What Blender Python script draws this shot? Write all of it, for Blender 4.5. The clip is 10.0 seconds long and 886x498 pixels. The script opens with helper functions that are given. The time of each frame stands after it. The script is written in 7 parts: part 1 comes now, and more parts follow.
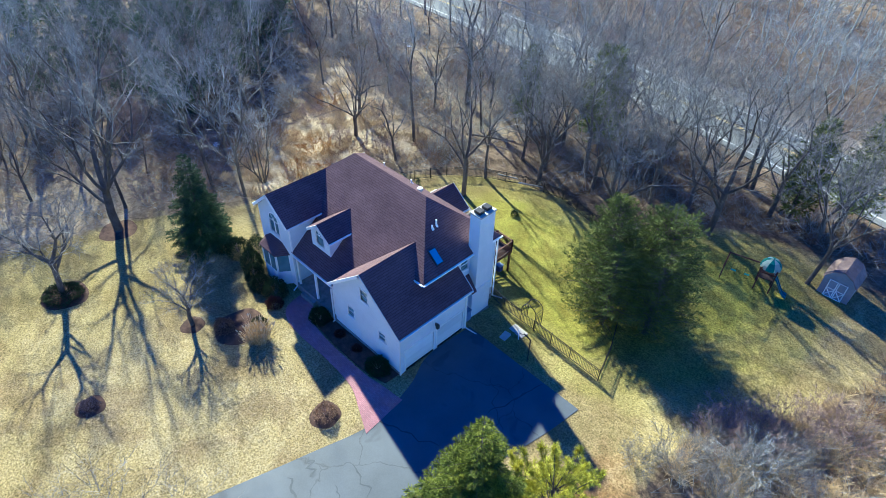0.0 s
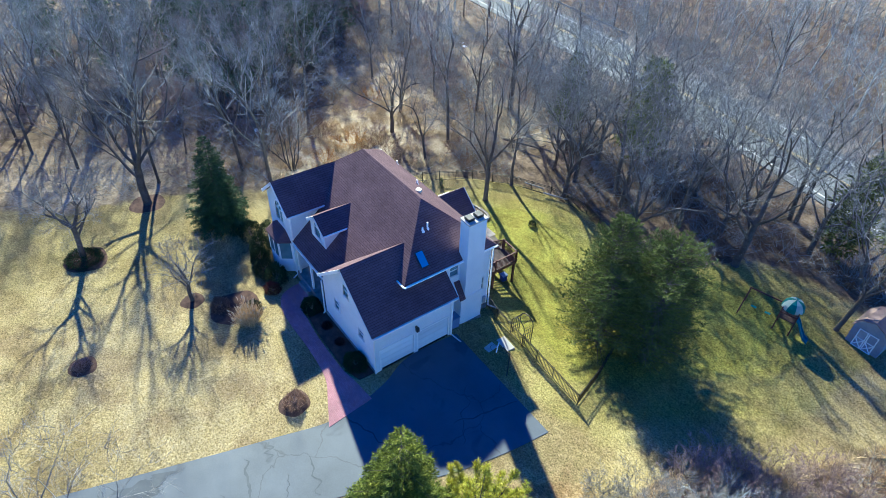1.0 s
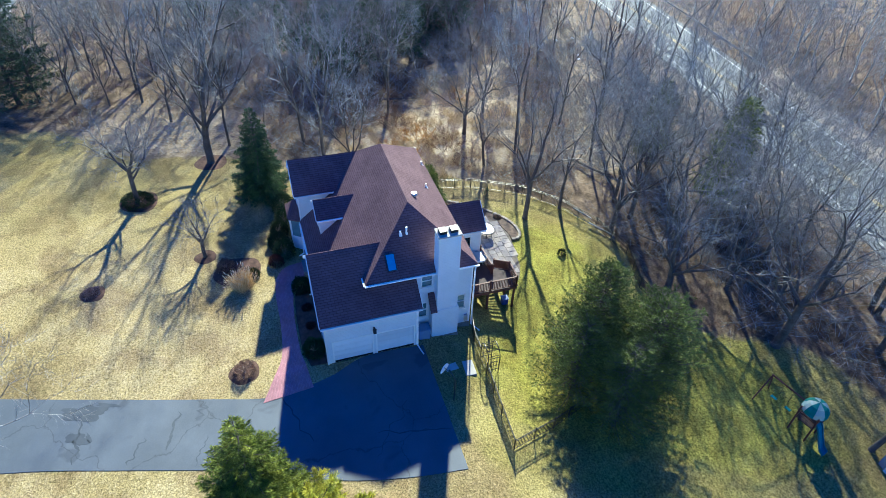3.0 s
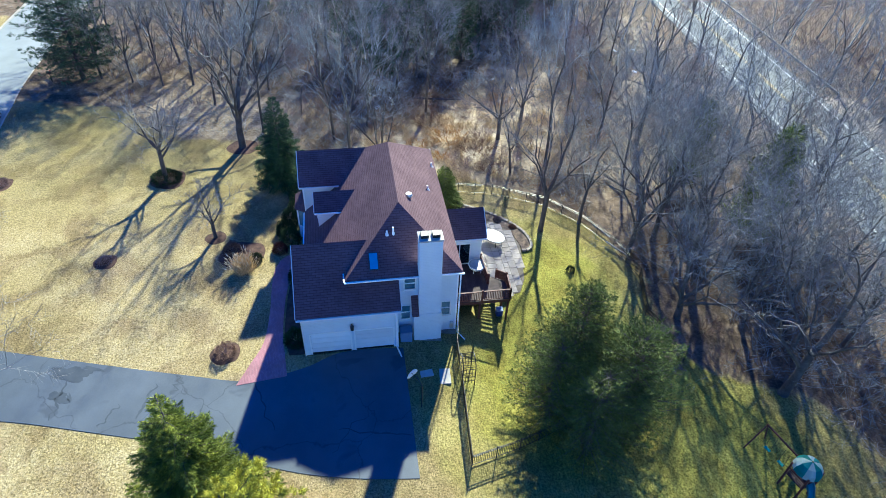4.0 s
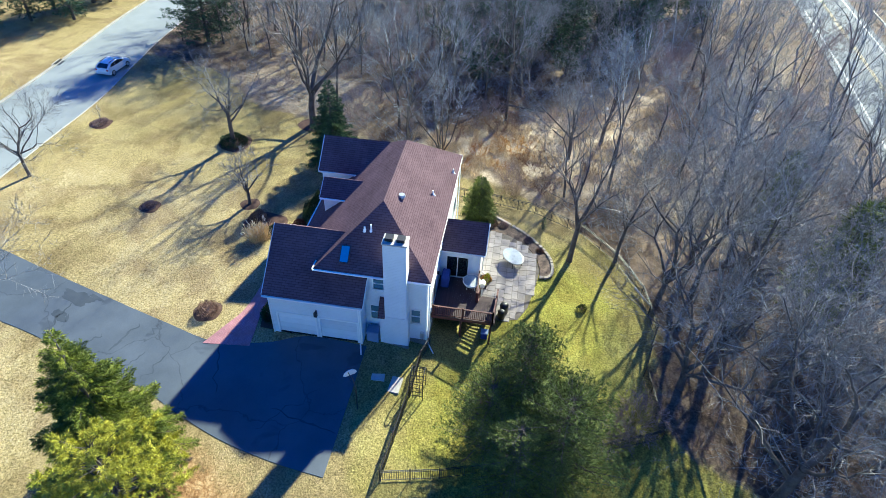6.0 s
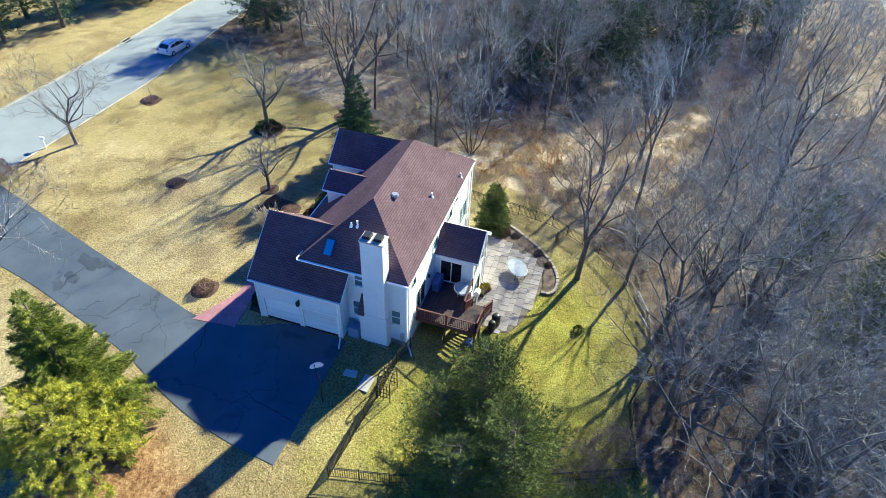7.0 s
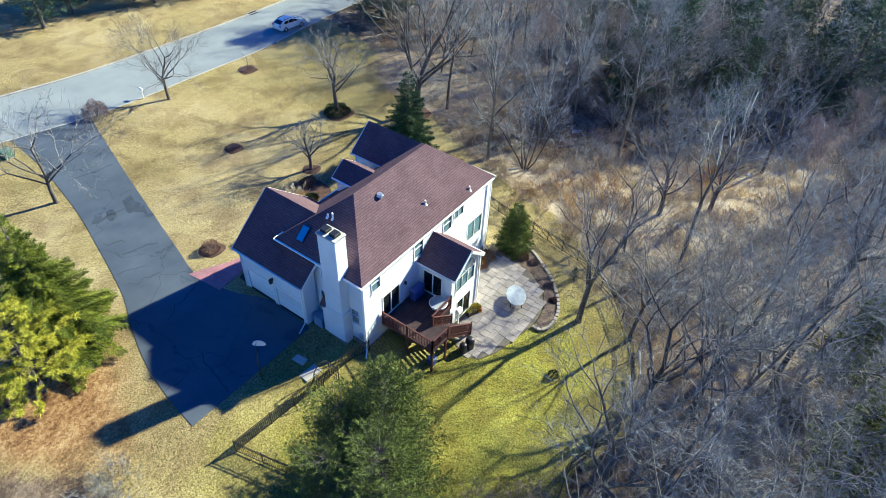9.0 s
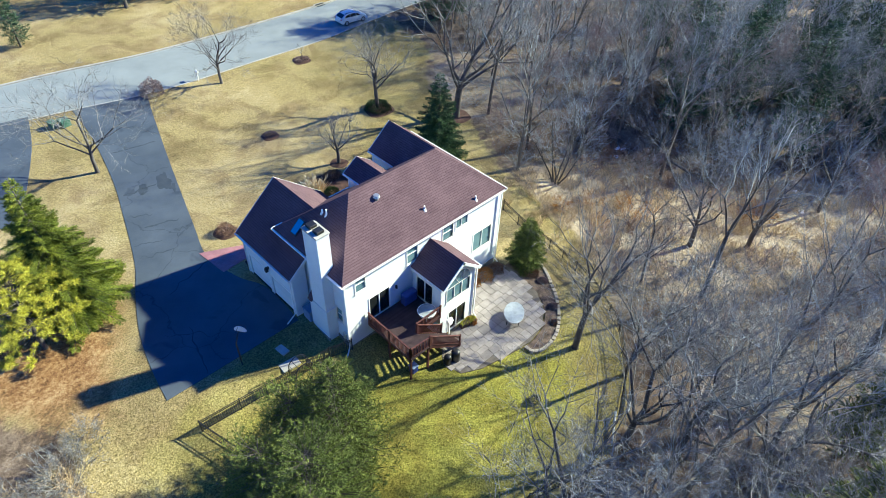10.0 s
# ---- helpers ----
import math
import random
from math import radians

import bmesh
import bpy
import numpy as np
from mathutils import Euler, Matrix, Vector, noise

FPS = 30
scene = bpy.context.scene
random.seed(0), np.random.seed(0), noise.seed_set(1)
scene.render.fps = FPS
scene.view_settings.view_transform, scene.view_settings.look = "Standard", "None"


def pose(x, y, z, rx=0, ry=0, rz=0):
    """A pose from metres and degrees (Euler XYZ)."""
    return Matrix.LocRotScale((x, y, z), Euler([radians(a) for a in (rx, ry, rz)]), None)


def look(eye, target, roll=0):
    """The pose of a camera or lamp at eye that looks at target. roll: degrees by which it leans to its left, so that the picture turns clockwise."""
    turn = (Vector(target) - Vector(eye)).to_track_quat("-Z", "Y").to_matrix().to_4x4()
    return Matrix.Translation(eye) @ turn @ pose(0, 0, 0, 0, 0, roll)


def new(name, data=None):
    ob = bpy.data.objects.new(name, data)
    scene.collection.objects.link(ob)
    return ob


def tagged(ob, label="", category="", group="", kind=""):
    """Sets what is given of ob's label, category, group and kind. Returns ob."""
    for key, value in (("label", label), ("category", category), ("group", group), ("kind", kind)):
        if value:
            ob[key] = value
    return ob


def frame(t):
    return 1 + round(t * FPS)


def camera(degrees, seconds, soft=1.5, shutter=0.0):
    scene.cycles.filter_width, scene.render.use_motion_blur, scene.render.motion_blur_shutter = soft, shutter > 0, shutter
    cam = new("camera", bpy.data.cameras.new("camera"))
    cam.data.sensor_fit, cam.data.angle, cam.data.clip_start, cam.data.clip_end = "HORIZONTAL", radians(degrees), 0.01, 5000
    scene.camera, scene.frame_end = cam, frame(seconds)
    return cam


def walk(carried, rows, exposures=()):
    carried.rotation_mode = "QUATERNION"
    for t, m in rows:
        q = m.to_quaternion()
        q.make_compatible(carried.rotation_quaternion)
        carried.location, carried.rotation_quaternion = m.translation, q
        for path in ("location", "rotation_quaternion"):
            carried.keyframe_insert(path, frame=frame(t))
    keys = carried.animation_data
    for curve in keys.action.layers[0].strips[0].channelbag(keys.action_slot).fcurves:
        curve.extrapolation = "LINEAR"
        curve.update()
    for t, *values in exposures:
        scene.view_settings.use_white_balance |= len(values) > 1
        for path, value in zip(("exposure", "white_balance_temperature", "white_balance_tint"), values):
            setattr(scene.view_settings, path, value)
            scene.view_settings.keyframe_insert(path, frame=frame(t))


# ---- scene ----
cam = camera(71.7, 10.0, soft=0.5)
METRES, EYE, TILT, LEAN, TURN = 58.27, 33.2, -2.3, -0.55, 44.4
ROWS = [
    (0.0, 0.0, 0.0, 0.0, 0.69, -37.2, -0.91),
    (0.5, 0.0501, 0.0071, 0.0008, 5.22, -37.31, -1.14),
    (1.0, 0.0981, 0.0181, 0.0012, 9.65, -37.39, -1.41),
    (1.5, 0.1462, 0.0335, 0.0022, 14.14, -37.51, -1.63),
    (2.0, 0.1925, 0.0534, 0.0031, 18.67, -37.65, -1.85),
    (2.5, 0.2363, 0.0771, 0.004, 23.2, -37.8, -2.09),
    (4.0, 0.3563, 0.1645, 0.0049, 36.42, -38.18, -2.81),
    (4.5, 0.3915, 0.2009, 0.0056, 40.98, -38.37, -2.99),
    (5.0, 0.4233, 0.2397, 0.0063, 45.65, -38.58, -3.21),
    (5.5, 0.4495, 0.2773, 0.0074, 49.94, -38.8, -3.43),
    (7.0, 0.5168, 0.4113, 0.0116, 63.46, -39.6, -3.86),
    (7.5, 0.5323, 0.4593, 0.0139, 67.95, -39.87, -3.98),
    (8.0, 0.5432, 0.5082, 0.0161, 72.41, -40.17, -4.1),
    (8.5, 0.5498, 0.5587, 0.0188, 76.94, -40.5, -4.15),
    (9.0, 0.5517, 0.6082, 0.0216, 81.47, -40.83, -4.21),
    (9.5, 0.5488, 0.6595, 0.0255, 86.29, -41.22, -4.21),
    (10.0, 0.5414, 0.7099, 0.0291, 91.15, -41.62, -4.18),
]
walk(cam, [(t, pose(0, 0, EYE, TILT, LEAN, TURN) @ pose(METRES * x, METRES * y, METRES * z, 90 + pitch, roll, yaw)) for t, x, y, z, yaw, pitch, roll in ROWS],
     exposures=[(0.0, 1.76, 5550, -13), (4.5, 1.77, 5550, -12), (7.5, 1.66, 6100, -13), (10.0, 1.50, 5950, -13)])

# ---- daylight: low winter sun and a clear sky ----
SUN_DIR = Vector((-0.8059, 0.3080, 0.506)).normalized()
SUN_ELEV = math.asin(SUN_DIR.z)
world = bpy.data.worlds.new("sky")
scene.world = world
world.use_nodes = True
wn = world.node_tree.nodes
sky = wn.new("ShaderNodeTexSky")
sky.sky_type = "NISHITA"
sky.sun_disc = False
sky.sun_elevation = SUN_ELEV
sky.sun_rotation = math.atan2(SUN_DIR.x, SUN_DIR.y)
sky.altitude = 100
sky.air_density = 1.0
sky.dust_density = 0.1
sky.ozone_density = 3.0
wn["Background"].inputs[1].default_value = 0.088
deep = wn.new("ShaderNodeHueSaturation")
deep.inputs["Hue"].default_value = 0.53
deep.inputs["Saturation"].default_value = 1.45
world.node_tree.links.new(sky.outputs[0], deep.inputs["Color"])
world.node_tree.links.new(deep.outputs[0], wn["Background"].inputs[0])
sun_data = bpy.data.lights.new("sun", "SUN")
sun_data.energy = 5.0
sun_data.angle = radians(1.2)
sun_data.color = (1.0, 0.87, 0.70)
sun = new("sun", sun_data)
sun.matrix_world = look(SUN_DIR * 120, (0, 0, 0))


# ---- materials ----
def ramp(nt, fac, stops):
    r = nt.nodes.new("ShaderNodeValToRGB")
    els = r.color_ramp.elements
    while len(els) < len(stops):
        els.new(0.5)
    for e, (p, c) in zip(els, stops):
        e.position, e.color = p, (*c, 1)
    nt.links.new(fac, r.inputs[0])
    return r.outputs[0]


def noise_tex(nt, vec, scale, detail=4, rough=0.6, dist=0.0):
    n = nt.nodes.new("ShaderNodeTexNoise")
    n.inputs["Scale"].default_value, n.inputs["Detail"].default_value = scale, detail
    n.inputs["Roughness"].default_value, n.inputs["Distortion"].default_value = rough, dist
    nt.links.new(vec, n.inputs["Vector"])
    return n.outputs[0]


def mixc(nt, fac, a, b, mode="MIX"):
    m = nt.nodes.new("ShaderNodeMix")
    m.data_type, m.blend_type = "RGBA", mode
    for sock, v in ((m.inputs[0], fac), (m.inputs[6], a), (m.inputs[7], b)):
        if isinstance(v, (int, float)):
            sock.default_value = v
        elif isinstance(v, tuple):
            sock.default_value = (*v, 1)
        else:
            nt.links.new(v, sock)
    return m.outputs[2]


def calc(nt, op, a, b=0.0, c=0.0):
    m = nt.nodes.new("ShaderNodeMath")
    m.operation = op
    for sock, v in zip(m.inputs, (a, b, c)):
        if isinstance(v, (int, float)):
            sock.default_value = v
        else:
            nt.links.new(v, sock)
    return m.outputs[0]


def bumped(nt, height, strength, dist, bsdf):
    b = nt.nodes.new("ShaderNodeBump")
    b.inputs["Strength"].default_value, b.inputs["Distance"].default_value = strength, dist
    nt.links.new(height, b.inputs["Height"])
    nt.links.new(b.outputs[0], bsdf.inputs["Normal"])


def start(name, rough=0.8, metal=0.0, spec=0.3):
    m = bpy.data.materials.new(name)
    m.use_nodes = True
    nt = m.node_tree
    bsdf = nt.nodes["Principled BSDF"]
    bsdf.inputs["Roughness"].default_value = rough
    bsdf.inputs["Metallic"].default_value = metal
    bsdf.inputs["Specular IOR Level"].default_value = spec
    return m, nt, bsdf


def place(nt):
    return nt.nodes.new("ShaderNodeNewGeometry").outputs["Position"]


def simple(name, a, b, scale=3.0, fine=40.0, rough=0.75, metal=0.0, spec=0.3, bump=0.3, depth=0.01, lot=0.15, leaf=0.0):
    """Two colours over a broad and a fine noise, a little variation from piece to piece (leaf: from leaf to leaf), and a fine relief."""
    m, nt, bsdf = start(name, rough, metal, spec)
    pos = place(nt)
    broad, grain = noise_tex(nt, pos, scale), noise_tex(nt, pos, fine, 3)
    f = calc(nt, "MULTIPLY_ADD", broad, 0.7, calc(nt, "MULTIPLY", grain, 0.3))
    col = ramp(nt, f, [(0.33, a), (0.67, b)])
    rnd = nt.nodes.new("ShaderNodeObjectInfo").outputs["Random"]
    v = calc(nt, "MULTIPLY_ADD", rnd, 2 * lot, 1 - lot)
    if leaf:
        isle = nt.nodes.new("ShaderNodeNewGeometry").outputs["Random Per Island"]
        v = calc(nt, "MULTIPLY", v, calc(nt, "MULTIPLY_ADD", isle, 2 * leaf, 1 - leaf))
    hsv = nt.nodes.new("ShaderNodeHueSaturation")
    nt.links.new(v, hsv.inputs["Value"])
    nt.links.new(col, hsv.inputs["Color"])
    nt.links.new(hsv.outputs[0], bsdf.inputs["Base Color"])
    bumped(nt, grain, bump, depth, bsdf)
    return m


def sloped_coords(nt):
    """Coordinates on a face: x along its level line, y down its slope."""
    g = nt.nodes.new("ShaderNodeNewGeometry")
    cross = nt.nodes.new("ShaderNodeVectorMath")
    cross.operation = "CROSS_PRODUCT"
    cross.inputs[1].default_value = (0, 0, 1)
    nt.links.new(g.outputs["True Normal"], cross.inputs[0])
    unit = nt.nodes.new("ShaderNodeVectorMath")
    unit.operation = "NORMALIZE"
    nt.links.new(cross.outputs[0], unit.inputs[0])
    down = nt.nodes.new("ShaderNodeVectorMath")
    down.operation = "CROSS_PRODUCT"
    nt.links.new(g.outputs["True Normal"], down.inputs[0])
    nt.links.new(unit.outputs[0], down.inputs[1])
    comb = nt.nodes.new("ShaderNodeCombineXYZ")
    for i, axis in enumerate((unit, down)):
        d = nt.nodes.new("ShaderNodeVectorMath")
        d.operation = "DOT_PRODUCT"
        nt.links.new(g.outputs["Position"], d.inputs[0])
        nt.links.new(axis.outputs[0], d.inputs[1])
        nt.links.new(d.outputs["Value"], comb.inputs[i])
    return comb.outputs[0], g.outputs["Position"]


def shingle_material():
    m, nt, bsdf = start("asphalt_shingle", 0.9, 0, 0.06)
    uv, pos = sloped_coords(nt)
    br = nt.nodes.new("ShaderNodeTexBrick")
    br.offset = 0.5
    for k, v in (("Scale", 1.0), ("Mortar Size", 0.012), ("Brick Width", 0.45), ("Row Height", 0.17), ("Bias", 0.0), ("Mortar Smooth", 0.2)):
        br.inputs[k].default_value = v
    br.inputs["Color1"].default_value = (0.122, 0.080, 0.093, 1)
    br.inputs["Color2"].default_value = (0.148, 0.099, 0.111, 1)
    br.inputs["Mortar"].default_value = (0.076, 0.047, 0.055, 1)
    nt.links.new(uv, br.inputs["Vector"])
    stain = ramp(nt, noise_tex(nt, pos, 0.5, 4), [(0.3, (0.78, 0.76, 0.78)), (0.7, (1.12, 1.1, 1.08))])
    nt.links.new(mixc(nt, 1.0, br.outputs[0], stain, "MULTIPLY"), bsdf.inputs["Base Color"])
    sep = nt.nodes.new("ShaderNodeSeparateXYZ")
    nt.links.new(uv, sep.inputs[0])
    # Shadow line of each shingle course, put into the colour.
    row = ramp(nt, calc(nt, "FRACT", calc(nt, "MULTIPLY", sep.outputs[1], 1 / 0.17)), [(0.0, (0.76, 0.76, 0.77)), (0.25, (1.03, 1.03, 1.03))])
    nt.links.new(mixc(nt, 1.0, mixc(nt, 1.0, br.outputs[0], stain, "MULTIPLY"), row, "MULTIPLY"), bsdf.inputs["Base Color"])
    grit = noise_tex(nt, pos, 60, 2)
    bumped(nt, calc(nt, "ADD", calc(nt, "MULTIPLY", grit, 0.25), calc(nt, "SUBTRACT", 1.0, br.outputs[1])), 0.6, 0.02, bsdf)
    return m


def siding_material():
    m, nt, bsdf = start("white_siding", 0.55, 0, 0.35)
    pos = place(nt)
    sep = nt.nodes.new("ShaderNodeSeparateXYZ")
    nt.links.new(pos, sep.inputs[0])
    lap = calc(nt, "FRACT", calc(nt, "MULTIPLY", sep.outputs[2], 7.5))
    stain = noise_tex(nt, pos, 0.9, 5)
    col = ramp(nt, stain, [(0.3, (0.735, 0.772, 0.80)), (0.65, (0.80, 0.832, 0.855))])
    # Each lap's thin shadow is painted as a darker edge.
    edge = ramp(nt, lap, [(0.0, (0.78, 0.78, 0.79)), (0.09, (1, 1, 1))])
    nt.links.new(mixc(nt, 1.0, col, edge, "MULTIPLY"), bsdf.inputs["Base Color"])
    bumped(nt, calc(nt, "SUBTRACT", 1.0, lap), 0.7, 0.02, bsdf)
    return m


def glass_material(name, see, a, b):
    m, nt, bsdf = start(name, 0.03, 0, 0.6)
    pos = place(nt)
    bsdf.inputs["Base Color"].default_value = (0.55, 0.75, 0.8, 1)
    bsdf.inputs["Transmission Weight"].default_value = see
    bsdf.inputs["IOR"].default_value = 1.5
    bumped(nt, noise_tex(nt, pos, 1.5, 1), 0.05, 0.02, bsdf)
    nt.links.new(ramp(nt, noise_tex(nt, pos, 0.7, 2), [(0.3, a), (0.7, b)]), bsdf.inputs["Base Color"])
    return m


def asphalt_material(name, a, b, cracks=True, rough=0.55, spec=0.45):
    m, nt, bsdf = start(name, rough, 0, spec)
    pos = place(nt)
    broad, fine = noise_tex(nt, pos, 0.25, 5), noise_tex(nt, pos, 14, 3)
    col = ramp(nt, calc(nt, "MULTIPLY_ADD", broad, 0.75, calc(nt, "MULTIPLY", fine, 0.25)), [(0.35, a), (0.65, b)])
    if cracks:
        warp = nt.nodes.new("ShaderNodeVectorMath")
        warp.operation = "MULTIPLY_ADD"
        n3 = nt.nodes.new("ShaderNodeTexNoise")
        n3.inputs["Scale"].default_value, n3.inputs["Detail"].default_value = 0.6, 5
        nt.links.new(pos, n3.inputs["Vector"])
        nt.links.new(n3.outputs[1], warp.inputs[0])
        warp.inputs[1].default_value = (2.2, 2.2, 0)
        nt.links.new(pos, warp.inputs[2])
        v = nt.nodes.new("ShaderNodeTexVoronoi")
        v.feature = "DISTANCE_TO_EDGE"
        v.inputs["Scale"].default_value = 0.12
        nt.links.new(warp.outputs[0], v.inputs["Vector"])
        line = ramp(nt, v.outputs[0], [(0.0, (0.55, 0.55, 0.57)), (0.005, (1, 1, 1))])
        col = mixc(nt, 1.0, col, line, "MULTIPLY")
        blot = ramp(nt, noise_tex(nt, pos, 0.33, 3, 0.5, 0.6), [(0.62, (1, 1, 1)), (0.66, (0.7, 0.71, 0.74))])
        col = mixc(nt, 1.0, col, blot, "MULTIPLY")
    nt.links.new(col, bsdf.inputs["Base Color"])
    bumped(nt, fine, 0.4, 0.01, bsdf)
    return m


def ground_material():
    """Lawn, woodland litter and bare mulch, told apart by a painted mask on the sheet."""
    m, nt, bsdf = start("ground", 0.95, 0, 0.1)
    pos = place(nt)
    att = nt.nodes.new("ShaderNodeVertexColor")
    att.layer_name = "cover"
    sep = nt.nodes.new("ShaderNodeSeparateColor")
    nt.links.new(att.outputs[0], sep.inputs[0])
    broad, mid, fine = noise_tex(nt, pos, 0.07, 4, 0.6, 0.4), noise_tex(nt, pos, 0.6, 5, 0.65), noise_tex(nt, pos, 4.5, 6, 0.8, 0.5)
    f = calc(nt, "ADD", calc(nt, "MULTIPLY", broad, 0.40), calc(nt, "MULTIPLY_ADD", mid, 0.15, calc(nt, "MULTIPLY", fine, 0.45)))
    straw = ramp(nt, f, [(0.34, (0.175, 0.148, 0.06)), (0.5, (0.325, 0.258, 0.123)), (0.66, (0.46, 0.385, 0.235))])
    green = ramp(nt, f, [(0.36, (0.134, 0.138, 0.030)), (0.52, (0.276, 0.262, 0.058)), (0.68, (0.425, 0.386, 0.118))])
    speck = ramp(nt, noise_tex(nt, pos, 9.0, 4, 0.75), [(0.36, (0.48, 0.48, 0.46)), (0.5, (1, 1, 1)), (0.64, (1.5, 1.47, 1.42))])
    worn = ramp(nt, noise_tex(nt, pos, 0.22, 4, 0.6, 0.8), [(0.40, (0.70, 0.66, 0.68)), (0.55, (1, 1, 1))])
    thin = ramp(nt, noise_tex(nt, pos, 0.4, 4, 0.65, 0.5), [(0.40, (0.80, 0.74, 0.72)), (0.58, (1.04, 1.04, 1.0))])
    lawn = mixc(nt, sep.outputs[1], mixc(nt, 1.0, straw, worn, "MULTIPLY"), mixc(nt, 1.0, green, thin, "MULTIPLY"))
    lawn = mixc(nt, 1.0, lawn, speck, "MULTIPLY")
    litter = ramp(nt, calc(nt, "MULTIPLY_ADD", mid, 0.55, calc(nt, "MULTIPLY", fine, 0.45)),
                  [(0.33, (0.036, 0.027, 0.021)), (0.46, (0.11, 0.080, 0.057)), (0.57, (0.225, 0.168, 0.12)), (0.69, (0.42, 0.355, 0.28))])
    pale = ramp(nt, calc(nt, "MULTIPLY_ADD", mid, 0.35, calc(nt, "MULTIPLY", fine, 0.65)),
                [(0.36, (0.11, 0.078, 0.046)), (0.46, (0.32, 0.25, 0.165)), (0.56, (0.50, 0.415, 0.30)), (0.68, (0.70, 0.63, 0.51))])
    litter = mixc(nt, att.outputs[1], litter, pale)
    mulch = ramp(nt, calc(nt, "MULTIPLY_ADD", mid, 0.35, calc(nt, "MULTIPLY", fine, 0.65)),
                 [(0.40, (0.10, 0.050, 0.024)), (0.5, (0.28, 0.155, 0.068)), (0.61, (0.50, 0.355, 0.18))])
    fray = calc(nt, "MULTIPLY_ADD", calc(nt, "SUBTRACT", mid, 0.5), 0.9, sep.outputs[0])
    edge = nt.nodes.new("ShaderNodeMapRange")
    edge.inputs[1].default_value, edge.inputs[2].default_value = 0.38, 0.62
    nt.links.new(fray, edge.inputs[0])
    fray2 = calc(nt, "MULTIPLY_ADD", calc(nt, "SUBTRACT", fine, 0.5), 0.9, sep.outputs[2])
    edge2 = nt.nodes.new("ShaderNodeMapRange")
    edge2.inputs[1].default_value, edge2.inputs[2].default_value = 0.3, 0.7
    nt.links.new(fray2, edge2.inputs[0])
    nt.links.new(mixc(nt, edge2.outputs[0], mixc(nt, edge.outputs[0], litter, lawn), mulch), bsdf.inputs["Base Color"])
    bumped(nt, calc(nt, "MULTIPLY_ADD", mid, 0.6, fine), 0.8, 0.12, bsdf)
    return m


def brick_path_material():
    m, nt, bsdf = start("brick_paving", 0.8, 0, 0.3)
    pos = place(nt)
    br = nt.nodes.new("ShaderNodeTexBrick")
    for k, v in (("Scale", 1.0), ("Mortar Size", 0.008), ("Brick Width", 0.2), ("Row Height", 0.1)):
        br.inputs[k].default_value = v
    br.inputs["Color1"].default_value = (0.36, 0.165, 0.19, 1)
    br.inputs["Color2"].default_value = (0.45, 0.225, 0.25, 1)
    br.inputs["Mortar"].default_value = (0.26, 0.15, 0.165, 1)
    nt.links.new(pos, br.inputs["Vector"])
    worn = ramp(nt, noise_tex(nt, pos, 0.8, 5), [(0.3, (0.8, 0.8, 0.8)), (0.7, (1.15, 1.1, 1.1))])
    nt.links.new(mixc(nt, 1.0, br.outputs[0], worn, "MULTIPLY"), bsdf.inputs["Base Color"])
    bumped(nt, calc(nt, "SUBTRACT", 1.0, br.outputs[1]), 0.5, 0.01, bsdf)
    return m


SHINGLE, SIDING, GROUND = shingle_material(), siding_material(), ground_material()
# Window pane colour carries the sky's reflection and pale blinds.
GLASS = glass_material("window_glass", 0.2, (0.12, 0.23, 0.28), (0.24, 0.37, 0.41))
GLASS_DARK = glass_material("dark_door_glass", 0.6, (0.03, 0.035, 0.04), (0.07, 0.08, 0.085))
BRICK_PATH = brick_path_material()
DRIVE = asphalt_material("driveway_asphalt", (0.052, 0.066, 0.086), (0.086, 0.104, 0.131), rough=0.62, spec=0.4)
STREET = asphalt_material("street_asphalt", (0.20, 0.222, 0.230), (0.262, 0.288, 0.296), False, 0.7, 0.3)
HIGHWAY = asphalt_material("highway_asphalt", (0.115, 0.124, 0.134), (0.17, 0.178, 0.188), False, 0.85, 0.25)
TRIM = simple("white_trim", (0.84, 0.84, 0.82), (0.91, 0.91, 0.89), 2, 30, 0.5, bump=0.1)
DOOR_WHITE = simple("white_door", (0.82, 0.84, 0.85), (0.88, 0.89, 0.90), 1.5, 30, 0.45, bump=0.05)
STONE_BASE = simple("foundation_stone", (0.16, 0.15, 0.14), (0.34, 0.32, 0.30), 2.5, 18, 0.9)
KERB_STONE = simple("tan_kerb_stone", (0.30, 0.26, 0.21), (0.44, 0.39, 0.32), 2.5, 22, 0.9, lot=0.2)
CONCRETE = simple("concrete", (0.33, 0.315, 0.285), (0.47, 0.45, 0.41), 1.2, 25, 0.9)
PAVER = simple("patio_paver", (0.25, 0.218, 0.20), (0.40, 0.355, 0.325), 1.6, 22, 0.85, lot=0.15)
DECK = simple("deck_board", (0.034, 0.021, 0.024), (0.066, 0.042, 0.045), 1.5, 30, 0.75, lot=0.2)
DECK_RED = simple("red_stained_rail", (0.072, 0.027, 0.025), (0.128, 0.050, 0.044), 2, 30, 0.6)
BLACK_METAL = simple("black_metal", (0.010, 0.010, 0.011), (0.022, 0.022, 0.024), 4, 50, 0.42, spec=0.5)
# Near-black that stands for shade inside the rooms and the drain.
DARK = simple("dark_interior", (0.02, 0.02, 0.02), (0.05, 0.05, 0.05), 1, 10, 0.9)
BARK = simple("grey_bark", (0.060, 0.052, 0.047), (0.155, 0.14, 0.13), 1.6, 14, 0.95, bump=0.8, depth=0.03)
BARK_PALE = simple("pale_twigs", (0.205, 0.217, 0.225), (0.43, 0.45, 0.46), 0.7, 10, 0.85, leaf=0.5)
